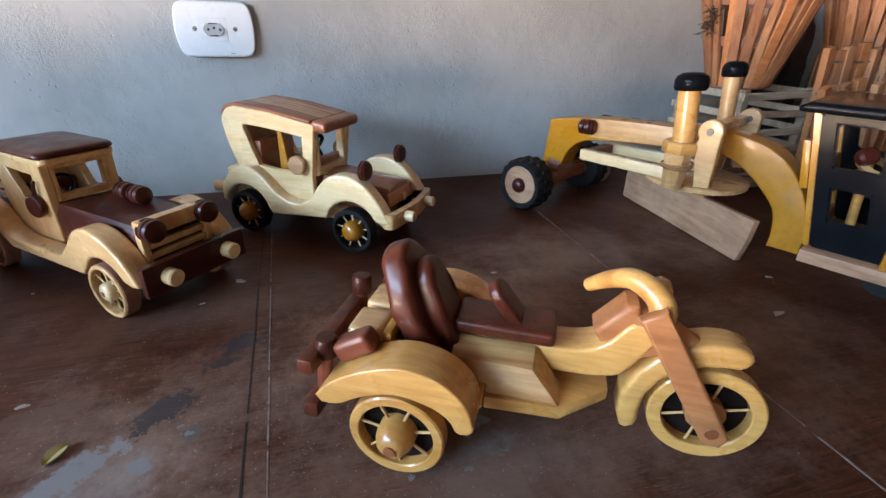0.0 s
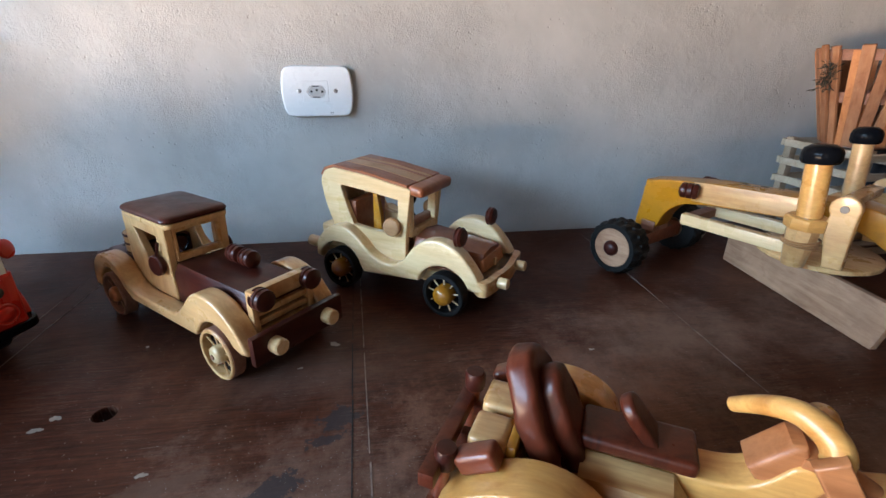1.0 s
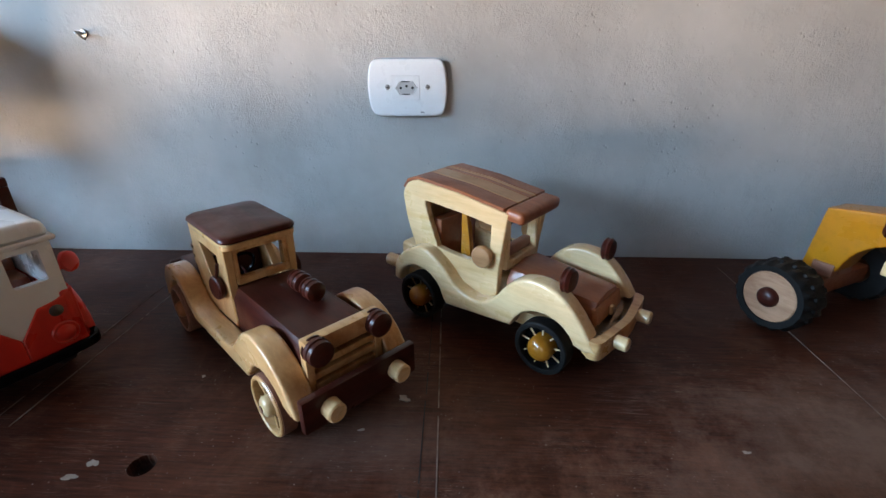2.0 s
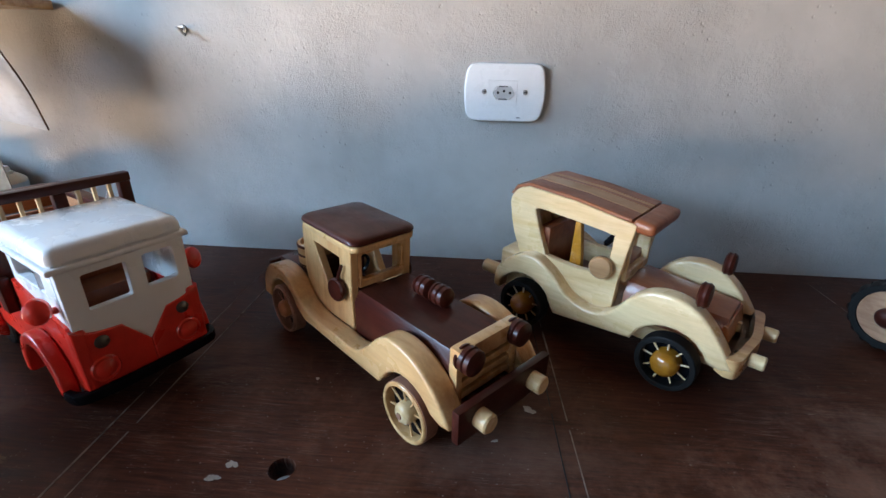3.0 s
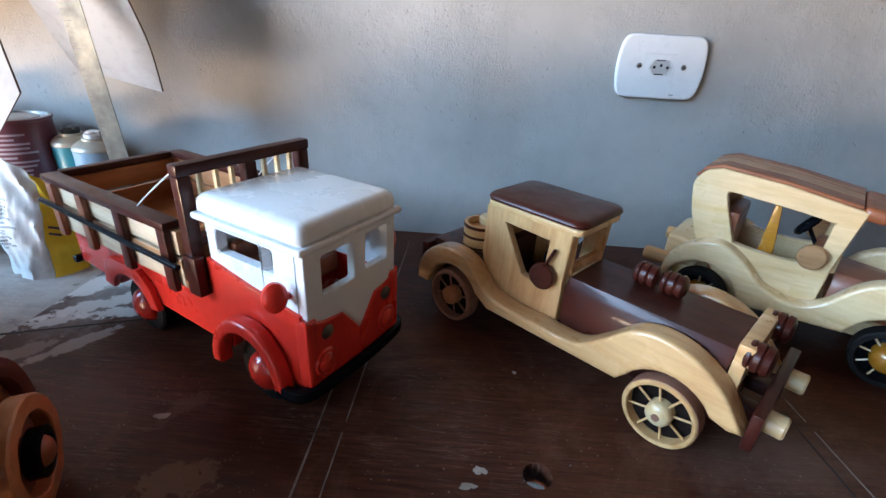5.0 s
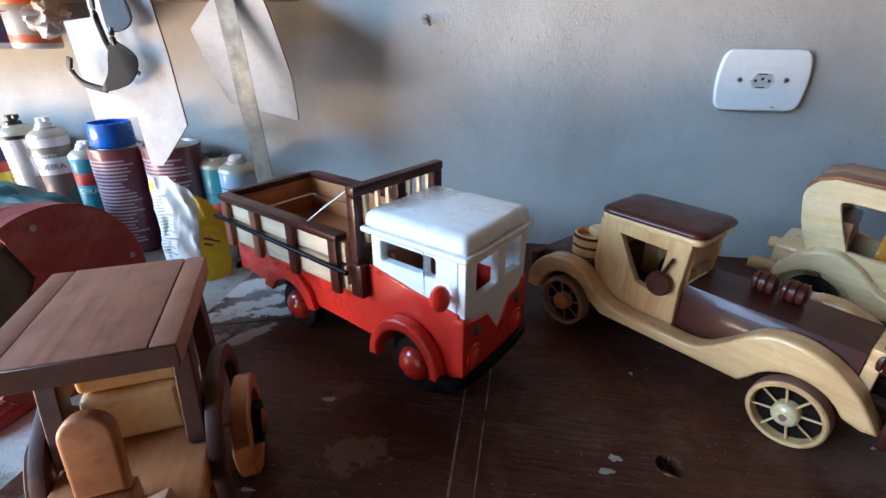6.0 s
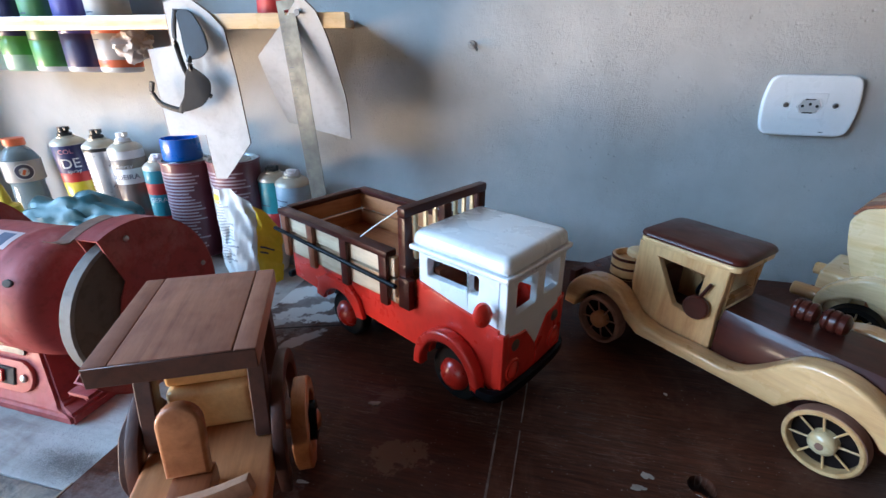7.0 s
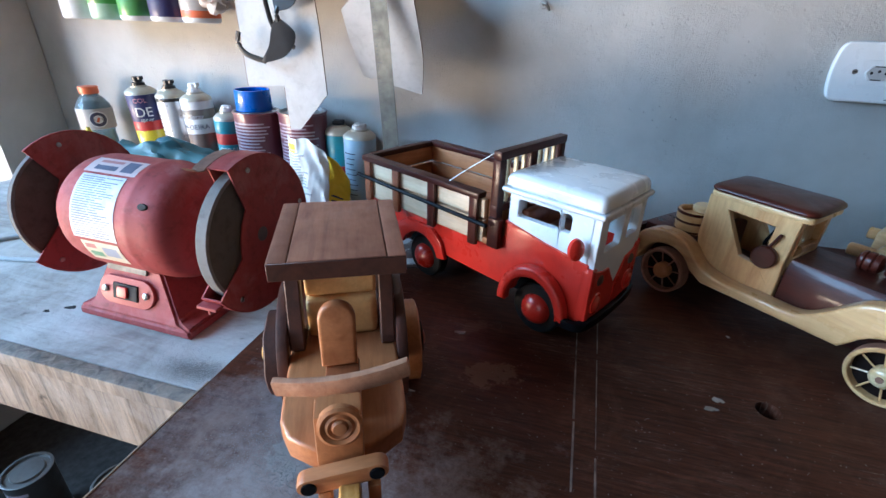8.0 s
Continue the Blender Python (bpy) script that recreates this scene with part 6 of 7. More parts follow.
# ---- socket plate and wall hook ----
def build_outlet():
    o = thing("wall_socket", pose(0.0, WALL_Y, 0.264), "white plastic wall socket plate with two screws", "socket")
    half = catmull([(0.040, 0.0395), (0.050, 0.0375), (0.0565, 0.030), (0.0595, 0.015), (0.0605, 0.0), (0.0595, -0.015), (0.0565, -0.030), (0.050, -0.0375), (0.040, -0.0395)], 5)
    half = [(x * 0.953, z) for x, z in half]
    outline = half + [(-x, z) for x, z in half[::-1]]
    part("plate", profile(outline, -0.0085, -0.0002, 0.0035, 4), PLASTIC_WHITE, o)
    mod = part("module", box(-0.0235, 0.0175, -0.0092, -0.0086, -0.0165, 0.0165, 0.0003, 1), PLASTIC_WHITE, o)
    hexa = [(-0.0175, 0), (-0.0115, 0.0095), (0.009, 0.0095), (0.0145, 0), (0.009, -0.0095), (-0.0115, -0.0095)]
    small = [(x * 0.88 - 0.0002, z * 0.84) for x, z in hexa]
    part("recess", profile(small, -0.0096, -0.0093, 0.0001, 1), plain("grey_plastic", (0.5, 0.5, 0.49), 0.4), mod, "six-sided plug recess")
    part("recess_rim", ring_board(hexa, small, -0.0102, -0.00925), PLASTIC_WHITE, mod)
    for x, z in ((-0.0095, 0), (-0.001, 0.0025), (0.0075, 0)):
        part("pin_hole", moved(rod((x, -0.00958, z), (x, -0.0099, z), 0.0019, 12, 0), Matrix.Identity(4)), HOLE_BLACK, mod)
    for z in (0.0086, -0.0086):
        part("slot", box(-0.0085, 0.004, -0.0104, -0.0101, z - 0.0007, z + 0.0007, 0), HOLE_BLACK, mod)
    for x in (-0.029, 0.029):
        sc = part("screw", lathe([(0.0034, 0), (0.0032, 0.0008), (0.002, 0.0013), (0, 0.0014)], along((x, -0.0085, 0.001), (x, -0.02, 0.001)), 16), STEEL, o, "small steel screw")
        part("screw_slot", box(x - 0.0024, x + 0.0024, -0.01005, -0.0098, 0.0006, 0.0014, 0), HOLE_BLACK, sc)
    part("mark", box(0.018, 0.024, -0.0088, -0.0085, -0.0342, -0.0334, 0), HOLE_BLACK, o)
    return o


build_outlet()
solid("wall_hook", joined(rod((0, 0.0, 0), (0, -0.022, 0.002), 0.0028, 10), rod((0, -0.004, 0), (0, -0.0004, 0), 0.0085, 16), sweep(catmull([(0, -0.021, 0.002), (0.006, -0.026, 0.0), (0.012, -0.024, -0.006), (0.0135, -0.018, -0.01)], 5), 0.0026, 8)), STEEL, "small steel screw hook in the wall", "hook", "", pose(-0.466, WALL_Y, 0.339) @ Matrix.Scale(0.75, 4))


# ---- bench grinder ----
def build_grinder():
    g = thing("bench_grinder", pose(-0.856, 0.573, BZ, 0, 0, -1.5), "dusty red double-wheel bench grinder with worn labels", "grinder")
    Z = 0.1184
    ax = lambda x: Matrix.Translation((x, 0, Z)) @ Matrix.Rotation(radians(90), 4, "Y")
    rows = [(0, -0.083), (0.04, -0.083), (0.05, -0.081), (0.058, -0.076), (0.0635, -0.067), (0.0665, -0.055), (0.0672, -0.04), (0.0672, 0.026), (0.0682, 0.03), (0.0684, 0.033), (0.0682, 0.036), (0.0672, 0.04), (0.0668, 0.05), (0.0645, 0.064), (0.0595, 0.073), (0.051, 0.079), (0.04, 0.082), (0, 0.083)]
    motor = part("motor", lathe(rows, ax(0), 56), GRINDER_RED, g, "rounded red motor housing")
    # paper labels wrapped on the housing
    def wrapped(x0, x1, a0, a1, r, n=12):
        bm = bmesh.new()
        vs = [[bm.verts.new((x, r * math.cos(radians(a0 + (a1 - a0) * i / n)), Z + r * math.sin(radians(a0 + (a1 - a0) * i / n)))) for x in (x0, x1)] for i in range(n + 1)]
        for p, q in zip(vs, vs[1:]):
            bm.faces.new((p[0], p[1], q[1], q[0]))
        bmesh.ops.recalc_face_normals(bm, faces=bm.faces[:])
        for f in bm.faces:
            c = f.calc_center_median() - Vector((f.calc_center_median().x, 0, Z))
            if f.normal.dot(c) < 0:
                f.normal_flip()
        return bm
    paper = paint("worn_label_paper", (0.52, 0.555, 0.57), (0.44, 0.42, 0.40), 0.5, 0.1, 0.3)
    lab = part("label", wrapped(-0.043, 0.018, 122, 184, 0.0677), paper, motor, "worn white data label")
    lab2 = part("label", wrapped(-0.046, 0.025, 98, 119.5, 0.0677), plain("label_pinkish", (0.62, 0.5, 0.5), 0.4), motor, "small white top label")
    lab3 = part("label", wrapped(-0.036, 0.017, 187, 211, 0.0677), paint("label_ivory", (0.66, 0.58, 0.42), (0.5, 0.45, 0.35), 0.5, 0.1), motor, "small ivory label with coloured marks")
    ink = plain("label_ink", (0.10, 0.11, 0.17), 0.6)
    fine_ink = plain("label_fine_print", (0.17, 0.2, 0.24), 0.6)
    rnd = random.Random(2)
    for k in range(26):
        a = 124.5 + k * 2.25
        cut = rnd.uniform(-0.022, -0.006)
        part("text_bar", wrapped(-0.040, cut - 0.0015, a, a + 0.95, 0.06795, 2), fine_ink, lab)
        part("text_bar", wrapped(cut, min(0.016, cut + rnd.uniform(0.012, 0.024)), a, a + 0.95, 0.06795, 2), fine_ink, lab)
    part("title_bar", wrapped(-0.035, -0.005, 110, 116, 0.06795, 3), ink, lab2)
    part("title_bar", wrapped(0.001, 0.018, 101, 116, 0.06795, 3), ink, lab2)
    part("title_bar", wrapped(-0.036, -0.004, 102, 106, 0.06795, 3), plain("label_red", (0.45, 0.2, 0.2), 0.5), lab2)
    for x0, x1, a0, a1, col in ((-0.032, -0.017, 190, 195, (0.5, 0.2, 0.17)), (-0.031, -0.013, 199, 206, (0.18, 0.34, 0.2)), (-0.009, 0.012, 192, 203, (0.36, 0.38, 0.45))):
        part("colour_mark", wrapped(x0, x1, a0, a1, 0.06795, 3), plain("mark_colour", col, 0.5), lab3)
    part("vent", moved(rod((0, 0, 0.062), (0, 0, 0.0672), 0.0048, 16), Matrix.Translation((0.052, 0, Z)) @ Matrix.Rotation(radians(56), 4, "X") @ Matrix.Diagonal((1.35, 0.8, 1, 1))), PITCH_DARK, motor, "dark housing slot")
    # shaft, stones and guards
    part("shaft", rod((-0.12, 0, Z), (0.15, 0, Z), 0.009, 16), DARK_STEEL, g)
    for s, x in ((1, 0.1385), (-1, -0.1225)):
        lw = -0.0075 if s > 0 else -0.001
        part("grinding_wheel", lathe([(0, lw), (0.0745, lw), (0.0768, lw + 0.0015), (0.0768, 0.006), (0.0745, 0.0075), (0, 0.0075)], ax(x), 52), STONE, g, "grey grinding stone")
        part("stone_side", lathe([(0.0742, 0), (0.0742, 0.0004), (0, 0.0004)], ax(x + 0.0075), 48), STONE_SIDE, g.children[-1], "dark brown-grey stone side")
        part("stone_side", lathe([(0.0742, 0), (0.0742, -0.0004), (0, -0.0004)], ax(x + lw), 48), STONE_SIDE, g.children[-1], "dark brown-grey stone side")
        R = 0.0868
        lo, hi = (-150, 113) if s > 0 else (-147, 121)
        rim = [(R * math.cos(radians(a)), R * math.sin(radians(a))) for a in np.linspace(lo, hi, 34)]
        sector = rim + [(-0.019, 0.035), (-0.028, 0.021), (-0.034, 0.003), (-0.036, -0.015)]
        guard = None
        for off in (-0.0125, 0.0105) if s > 0 else (0.0105,):
            bm = profile(sector, -0.0009, 0.0009, 0)
            m = Matrix.Translation((x + off, 0, Z)) @ Matrix(((0, 1, 0, 0), (1, 0, 0, 0), (0, 0, 1, 0), (0, 0, 0, 1)))
            bm = moved(bm, m)
            bmesh.ops.recalc_face_normals(bm, faces=bm.faces[:])
            if guard is None:
                guard = part("guard", bm, GRINDER_RED, g, "red sheet steel wheel guard")
            else:
                part("side_plate", bm, GRINDER_RED, guard)
        inner = -0.0134 if s > 0 else 0.0085
        band = bmesh.new()
        prev = None
        for a in np.linspace(lo, hi, 34):
            c, sn = math.cos(radians(a)), math.sin(radians(a))
            cur = [band.verts.new((x + dx, r * c, Z + r * sn)) for dx, r in ((inner, R), (0.0114, R), (0.0114, R + 0.0016), (inner, R + 0.0016))]
            if prev:
                for i in range(4):
                    band.faces.new((prev[i], prev[(i + 1) % 4], cur[(i + 1) % 4], cur[i]))
            else:
                band.faces.new(cur)
            prev = cur
        band.faces.new(prev[::-1])
        bmesh.ops.recalc_face_normals(band, faces=band.faces[:])
        part("guard_band", band, GRINDER_RED, guard)
        for a in (96, 10, -130):
            for side in (-0.0136, 0.0116) if s > 0 else (0.0116,):
                y, z = (R - 0.012) * math.cos(radians(a)), Z + (R - 0.012) * math.sin(radians(a))
                part("rivet", lathe([(0.003, 0), (0.0026, 0.0012), (0, 0.0018)], along((x + side, y, z), (x + side * 2, y, z)), 12), STEEL, guard)
        c, sn = math.cos(radians(116)), math.sin(radians(116))
        if s > 0:
            hood = bmesh.new()
            prev = None
            for a, r in [(q, R + 0.0005) for q in range(84, 118, 4)] + [(119, R + 0.004), (121, R + 0.010)]:
                cc, ss = math.cos(radians(a)), math.sin(radians(a))
                cur = [hood.verts.new((x + dx, q * cc, Z + q * ss)) for dx, q in ((-0.0285, r), (-0.0138, r), (-0.0138, r + 0.0013), (-0.0285, r + 0.0013))]
                if prev:
                    for i in range(4):
                        hood.faces.new((prev[i], prev[(i + 1) % 4], cur[(i + 1) % 4], cur[i]))
                else:
                    hood.faces.new(cur)
                prev = cur
            hood.faces.new(prev[::-1])
            bmesh.ops.recalc_face_normals(hood, faces=hood.faces[:])
            part("spark_shield", hood, plain("bronze_sheet", (0.24, 0.13, 0.095), 0.5, 0.2, vary=0.5), guard, "bent brownish spark shield")
        if s > 0:
            part("tool_rest", joined(box(x - 0.016, x + 0.008, -0.082, -0.066, Z - 0.054, Z - 0.05, 0.001), box(x - 0.0115, x - 0.0085, -0.074, -0.045, Z - 0.066, Z - 0.05, 0.001)), GRINDER_RED, guard, "flat steel tool rest")
    # pedestal
    ped = bmesh.new()
    lows = [(-0.083, -0.066), (0.083, -0.066), (0.083, 0.066), (-0.083, 0.066)]
    ups = [(-0.038, -0.044), (0.038, -0.044), (0.038, 0.044), (-0.038, 0.044)]
    rings = []
    for pts, z in ((lows, 0.0), (lows, 0.013), ([(x * 0.78, y * 0.93) for x, y in lows], 0.018), (ups, 0.075)):
        rings.append([ped.verts.new((x, y, z)) for x, y in pts])
    for a, b in zip(rings, rings[1:]):
        for i in range(4):
            ped.faces.new((a[i], a[(i + 1) % 4], b[(i + 1) % 4], b[i]))
    ped.faces.new(rings[0][::-1]), ped.faces.new(rings[-1])
    bmesh.ops.recalc_face_normals(ped, faces=ped.faces[:])
    bmesh.ops.bevel(ped, geom=ped.edges[:], offset=0.003, segments=2, affect="EDGES")
    base = part("pedestal", ped, GRINDER_RED, g, "flared red pedestal")
    tiltm = Matrix.Translation((-0.006, -0.0545, 0.042)) @ Matrix.Rotation(radians(-16), 4, "X")
    outl = [(-0.026, -0.017), (0.026, -0.017)] + arc(0.024, 0, 0.0165, -75, 75, 8) + [(0.026, 0.017), (-0.026, 0.017)] + arc(-0.024, 0, 0.0165, 105, 255, 8)
    sw = part("switch_plate", moved(profile(outl, -0.0035, 0.0008, 0.001), tiltm), paint("light_red_enamel", (0.37, 0.06, 0.055), (0.38, 0.12, 0.11), 0.5, 0.0), base, "raised oval switch plate")
    part("switch_frame", moved(box(-0.018, 0.018, -0.0055, -0.003, -0.0095, 0.0095, 0.0008, 1), tiltm), HOLE_BLACK, sw)
    part("rocker", moved(box(-0.009, 0.005, -0.0085, -0.005, -0.0065, 0.0065, 0.0012), tiltm), plain("red_switch", (0.55, 0.03, 0.03), 0.35), sw, "bright red rocker switch")
    for x in (-0.03, 0.03):
        part("bolt", moved(lathe([(0.0042, 0), (0.0042, 0.002), (0.003, 0.003), (0, 0.0032)], along((x, -0.0035, 0), (x, -0.02, 0)), 8), tiltm), STEEL, sw)
    part("name_plate", moved(box(-0.032, 0.026, -0.0012, 0.0012, -0.0042, 0.0042, 0.0005, 1), Matrix.Translation((-0.004, -0.0475, 0.0685)) @ Matrix.Rotation(radians(-16), 4, "X")), plain("tarnished_plate", (0.14, 0.135, 0.125), 0.55, 0.4, vary=0.6), base, "narrow metal name plate")
    return g


build_grinder()
cord = catmull([(-0.96, 0.68, 0.004), (-1.08, 0.7, 0.0035), (-1.2, 0.66, 0.0035), (-1.25, 0.6, 0.0035), (-1.19, 0.575, 0.0035), (-1.08, 0.6, 0.0035), (-0.99, 0.63, 0.0035)], 8)
solid("power_cord", sweep(cord, 0.0035, 8), plain("grey_cord", (0.5, 0.5, 0.5), 0.5), "pale grey power cord lying on the bench", "cord", "", pose(0, 0, BZ))


# ---- shelf with cans sunk into it ----
shelf = thing("wall_shelf", pose(0, 0, 0), "pale pine shelf with spray cans sunk through it", "shelf")
part("shelf_board", box(LEFT_X + 0.002, -0.655, 0.868, WALL_Y - 0.002, 0.362, 0.374, 0.001), CREAM, shelf)
part("front_rail", box(LEFT_X + 0.002, -0.603, 0.851, 0.8675, 0.357, 0.376, 0.0015), WHITE_WOOD, shelf, "pale front rail with a knot")


def on_can(text, size, r, angle, z, mat, parent, name="lettering"):
    """Letters wrapped round an upright can."""
    ob = writing(name, text, size, Matrix.Identity(4), mat, parent)
    for v in ob.data.vertices:
        a = radians(angle) + v.co.x / r
        rr = r + 0.0011 + v.co.z
        v.co = (rr * math.cos(a), rr * math.sin(a), z + v.co.y)
    return ob


def spray_can(x, y, z, r, h, bands, cap, label, tilt=(0, 0), nozzle=True, texts=(), turn=0, bars=0):
    """An aerosol can: sleeve in bands from the bottom, domed shoulder and nozzle."""
    c = thing("spray_can", pose(x, y, z, tilt[0], tilt[1], turn), label, "spray can", "cans of paint and spray")
    hb = h * 0.845
    r = r * 1.05
    part("body", lathe([(0, 0), (r * 0.9, 0), (r * 0.97, 0.002), (r, 0.004), (r, hb), (r * 0.98, hb + 0.002)], None, 32), bands[0][1], c)
    z0 = 0.0
    for top, mat in bands:
        if z0 > 0:
            part("label_band", lathe([(r, z0 * hb), (r + 0.00012, z0 * hb + 0.0004), (r + 0.00012, top * hb - 0.0002), (r, top * hb)], None, 32), mat, c)
        z0 = top
    part("shoulder", lathe([(r * 0.98, hb), (r * 1.02, hb + 0.0015), (r * 1.0, hb + 0.0045), (r * 0.93, hb + 0.007), (r * 0.7, hb + 0.012), (r * 0.52, hb + 0.0135), (r * 0.52, hb + 0.0165), (0, hb + 0.0165)], None, 32), CAN_CREAM, c, "pale domed shoulder")
    if nozzle:
        part("nozzle", joined(lathe([(r * 0.42, 0), (r * 0.42, 0.006), (r * 0.3, 0.0075), (r * 0.3, h - hb - 0.0165), (0, h - hb - 0.0165)], pose(0, 0, hb + 0.0155), 18), box(-r * 0.2, r * 0.42, -r * 0.17, r * 0.17, h - 0.007, h, 0.001)), cap, c)
    for text, size, angle, zz, mat in texts:
        on_can(text, size, r, angle, zz, mat, c)
    rnd = random.Random(int(x * 1000))
    for k in range(bars):
        bm = bmesh.new()
        n, a0, w = 8, radians(-105 + rnd.uniform(-4, 4)), rnd.uniform(0.5, 0.95)
        zz = hb * (0.3 + 0.6 * k / max(1, bars))
        vs = [[bm.verts.new(((r + 0.0003) * math.cos(a0 - w / 2 + w * i / n), (r + 0.0003) * math.sin(a0 - w / 2 + w * i / n), zz + dz)) for dz in (0, 0.0017)] for i in range(n + 1)]
        for p, q in zip(vs, vs[1:]):
            bm.faces.new((p[0], q[0], q[1], p[1]))
        part("text_bar", bm, INK, c)
    return c


CAN_CREAM = plain("cream_lacquer", (0.56, 0.52, 0.42), 0.35, 0.3)
INK = plain("dark_print", (0.05, 0.05, 0.09), 0.5)
NAVY = plain("navy_print", (0.02, 0.022, 0.10), 0.45, coat=0.08)
PINK_PRINT = plain("pink_print", (0.72, 0.32, 0.34), 0.4)
RED_PRINT = plain("red_print", (0.50, 0.03, 0.025), 0.45, coat=0.08)
YELLOW_PRINT = plain("yellow_print", (0.72, 0.56, 0.03), 0.3, coat=0.3)
SILVER = plain("silver_lacquer", (0.62, 0.63, 0.66), 0.3, 0.5)
WHITE_PRINT = plain("white_print", (0.75, 0.75, 0.75), 0.35, coat=0.2)
BROWN_PRINT = plain("brown_print", (0.16, 0.10, 0.075), 0.35, coat=0.2)
TEAL_PRINT = plain("teal_print", (0.04, 0.27, 0.32), 0.35, coat=0.2)
BLUE_PLASTIC = plain("blue_plastic", (0.01, 0.13, 0.60), 0.28, coat=0.3)
MAROON = plain("maroon_print", (0.16, 0.045, 0.06), 0.35, coat=0.2)
PALE_BLUE = plain("pale_blue_print", (0.38, 0.50, 0.58), 0.35, coat=0.2)
ORANGE_CAP = plain("orange_plastic", (0.72, 0.16, 0.06), 0.4)
GREEN_PRINT = plain("green_print", (0.10, 0.32, 0.08), 0.35, coat=0.2)
PURPLE_PRINT = plain("violet_print", (0.06, 0.05, 0.28), 0.35, coat=0.2)
TAUPE_PRINT = plain("taupe_print", (0.2, 0.17, 0.145), 0.4, coat=0.1)
GREY_PRINT = plain("grey_print", (0.42, 0.40, 0.38), 0.4, coat=0.2)
GREEN_DEEP = plain("deep_green_print", (0.07, 0.22, 0.07), 0.35, coat=0.2)
PALE_GREEN = plain("pale_green_print", (0.38, 0.55, 0.42), 0.35, coat=0.2)
BLACK_PLASTIC = plain("black_plastic", (0.015, 0.015, 0.016), 0.35)

sunk = (("grey and orange spray can sunk in the shelf", [(0.05, WHITE_PRINT), (0.12, ORANGE_CAP), (0.36, GREY_PRINT), (0.44, ORANGE_CAP), (1, GREY_PRINT)]), ("navy blue spray can sunk in the shelf", [(0.05, WHITE_PRINT), (0.36, NAVY), (1, PURPLE_PRINT)]),
        ("green spray can sunk in the shelf", [(0.05, WHITE_PRINT), (0.3, GREEN_PRINT), (1, GREEN_DEEP)]), ("white and green spray can with a blue band", [(0.16, PALE_GREEN), (0.34, GREEN_PRINT), (1, NAVY)]),
        ("silver spray can sunk in the shelf", [(0.2, WHITE_PRINT), (1, SILVER)]))
for i, (lab, bands) in enumerate(sunk):
    can = spray_can(-1.0385 - i * 0.0665, 0.918, 0.296, 0.0295, 0.19, bands, WHITE_PRINT, lab, bars=5 if i != 1 else 0)
    if i == 1:
        bm = bmesh.new()
        ring = [bm.verts.new((0.02985 * math.cos(radians(a)), 0.02985 * math.sin(radians(a)), z)) for a, z in ((-100, 0.066), (-84, 0.066), (-68, 0.066), (-76, 0.056), (-84, 0.046), (-92, 0.056))]
        bm.faces.new(ring)
        part("orange_patch", bm, ORANGE_CAP, can, "orange pointed patch")

wad = bmesh.new()
bmesh.ops.create_icosphere(wad, subdivisions=4, radius=0.03)
for v in wad.verts:
    n = noise.noise(v.co * 60) * 0.012 + noise.noise(v.co * 150) * 0.005
    v.co = Vector((v.co.x * 0.95, v.co.y * 0.8, v.co.z * 0.75)) + v.co.normalized() * n
solid("plastic_wad", wad, plain("cloudy_plastic", (0.55, 0.48, 0.44), 0.3, coat=0.3), "crumpled cloudy plastic wedged under the shelf", "plastic bag", "", pose(-0.985, 0.9, 0.338))
solid("red_lid", lathe([(0, 0), (0.024, 0), (0.025, 0.003), (0.024, 0.03), (0, 0.032)], pose(-0.73, 0.9, 0.3743), 28), RED_PRINT, "red plastic lid standing on the shelf", "lid")


# ---- white templates, ruler and sunglasses hanging from the shelf ----
HARDBOARD = paint("white_faced_hardboard", (0.48, 0.475, 0.46), (0.40, 0.385, 0.37), 0.65, 0.0, 0.15)
BROWN_EDGE = plain("brown_hardboard_edge", (0.13, 0.07, 0.04), 0.7)


def template(name, outline, lean, label):
    """A cut board, white in front with a brown edge, hanging from the shelf's front rail and leaning back."""
    t = thing(name, Matrix.Translation((0, 0.8475, 0.37)) @ Matrix.Rotation(math.atan(lean), 4, "X"), label, "template", "cutting templates")
    k = math.sqrt(1 + lean * lean)
    pts = [(x, (z - 0.37) * k) for x, z in outline]
    part("board", profile(pts, -0.0006, 0.0022, 0), BROWN_EDGE, t, "brown hardboard core")
    part("white_face", profile([(x * 0.999 + 0.0004 * (1 if x < -0.8 else -1), z) for x, z in pts], -0.0012, -0.00065, 0), HARDBOARD, t)
    return t


template("window_template", [(-0.915, 0.331), (-0.872, 0.336), (-0.868, 0.39), (-0.83, 0.398), (-0.8, 0.378), (-0.781, 0.358), (-0.777, 0.295), (-0.777, 0.201), (-0.834, 0.142), (-0.854, 0.141), (-0.853, 0.211), (-0.921, 0.206)], 0.08, "white stepped hardboard template hanging from the shelf")
template("round_template", [(-0.657, 0.395)] + catmull([(-0.64, 0.377), (-0.632, 0.345), (-0.628, 0.3), (-0.626, 0.259), (-0.633, 0.206)], 4) + [(-0.688, 0.219), (-0.73, 0.229), (-0.741, 0.28), (-0.745, 0.323), (-0.697, 0.36)], 0.36, "white curved hardboard template hanging from the shelf")
ruler = thing("steel_ruler", pose(-0.672, 0.8445, 0.255, 0, -4.2, 0), "long scratched steel ruler hanging on a nail", "ruler")
bm = panel((-0.0125, 0.0125), (-0.13, 0.135), [(-0.003, 0.003, 0.118, 0.124)], 0.001, upright(), 0)
part("blade", bm, plain("dull_ruler_steel", (0.20, 0.19, 0.155), 0.5, 0.5, vary=0.5), ruler)
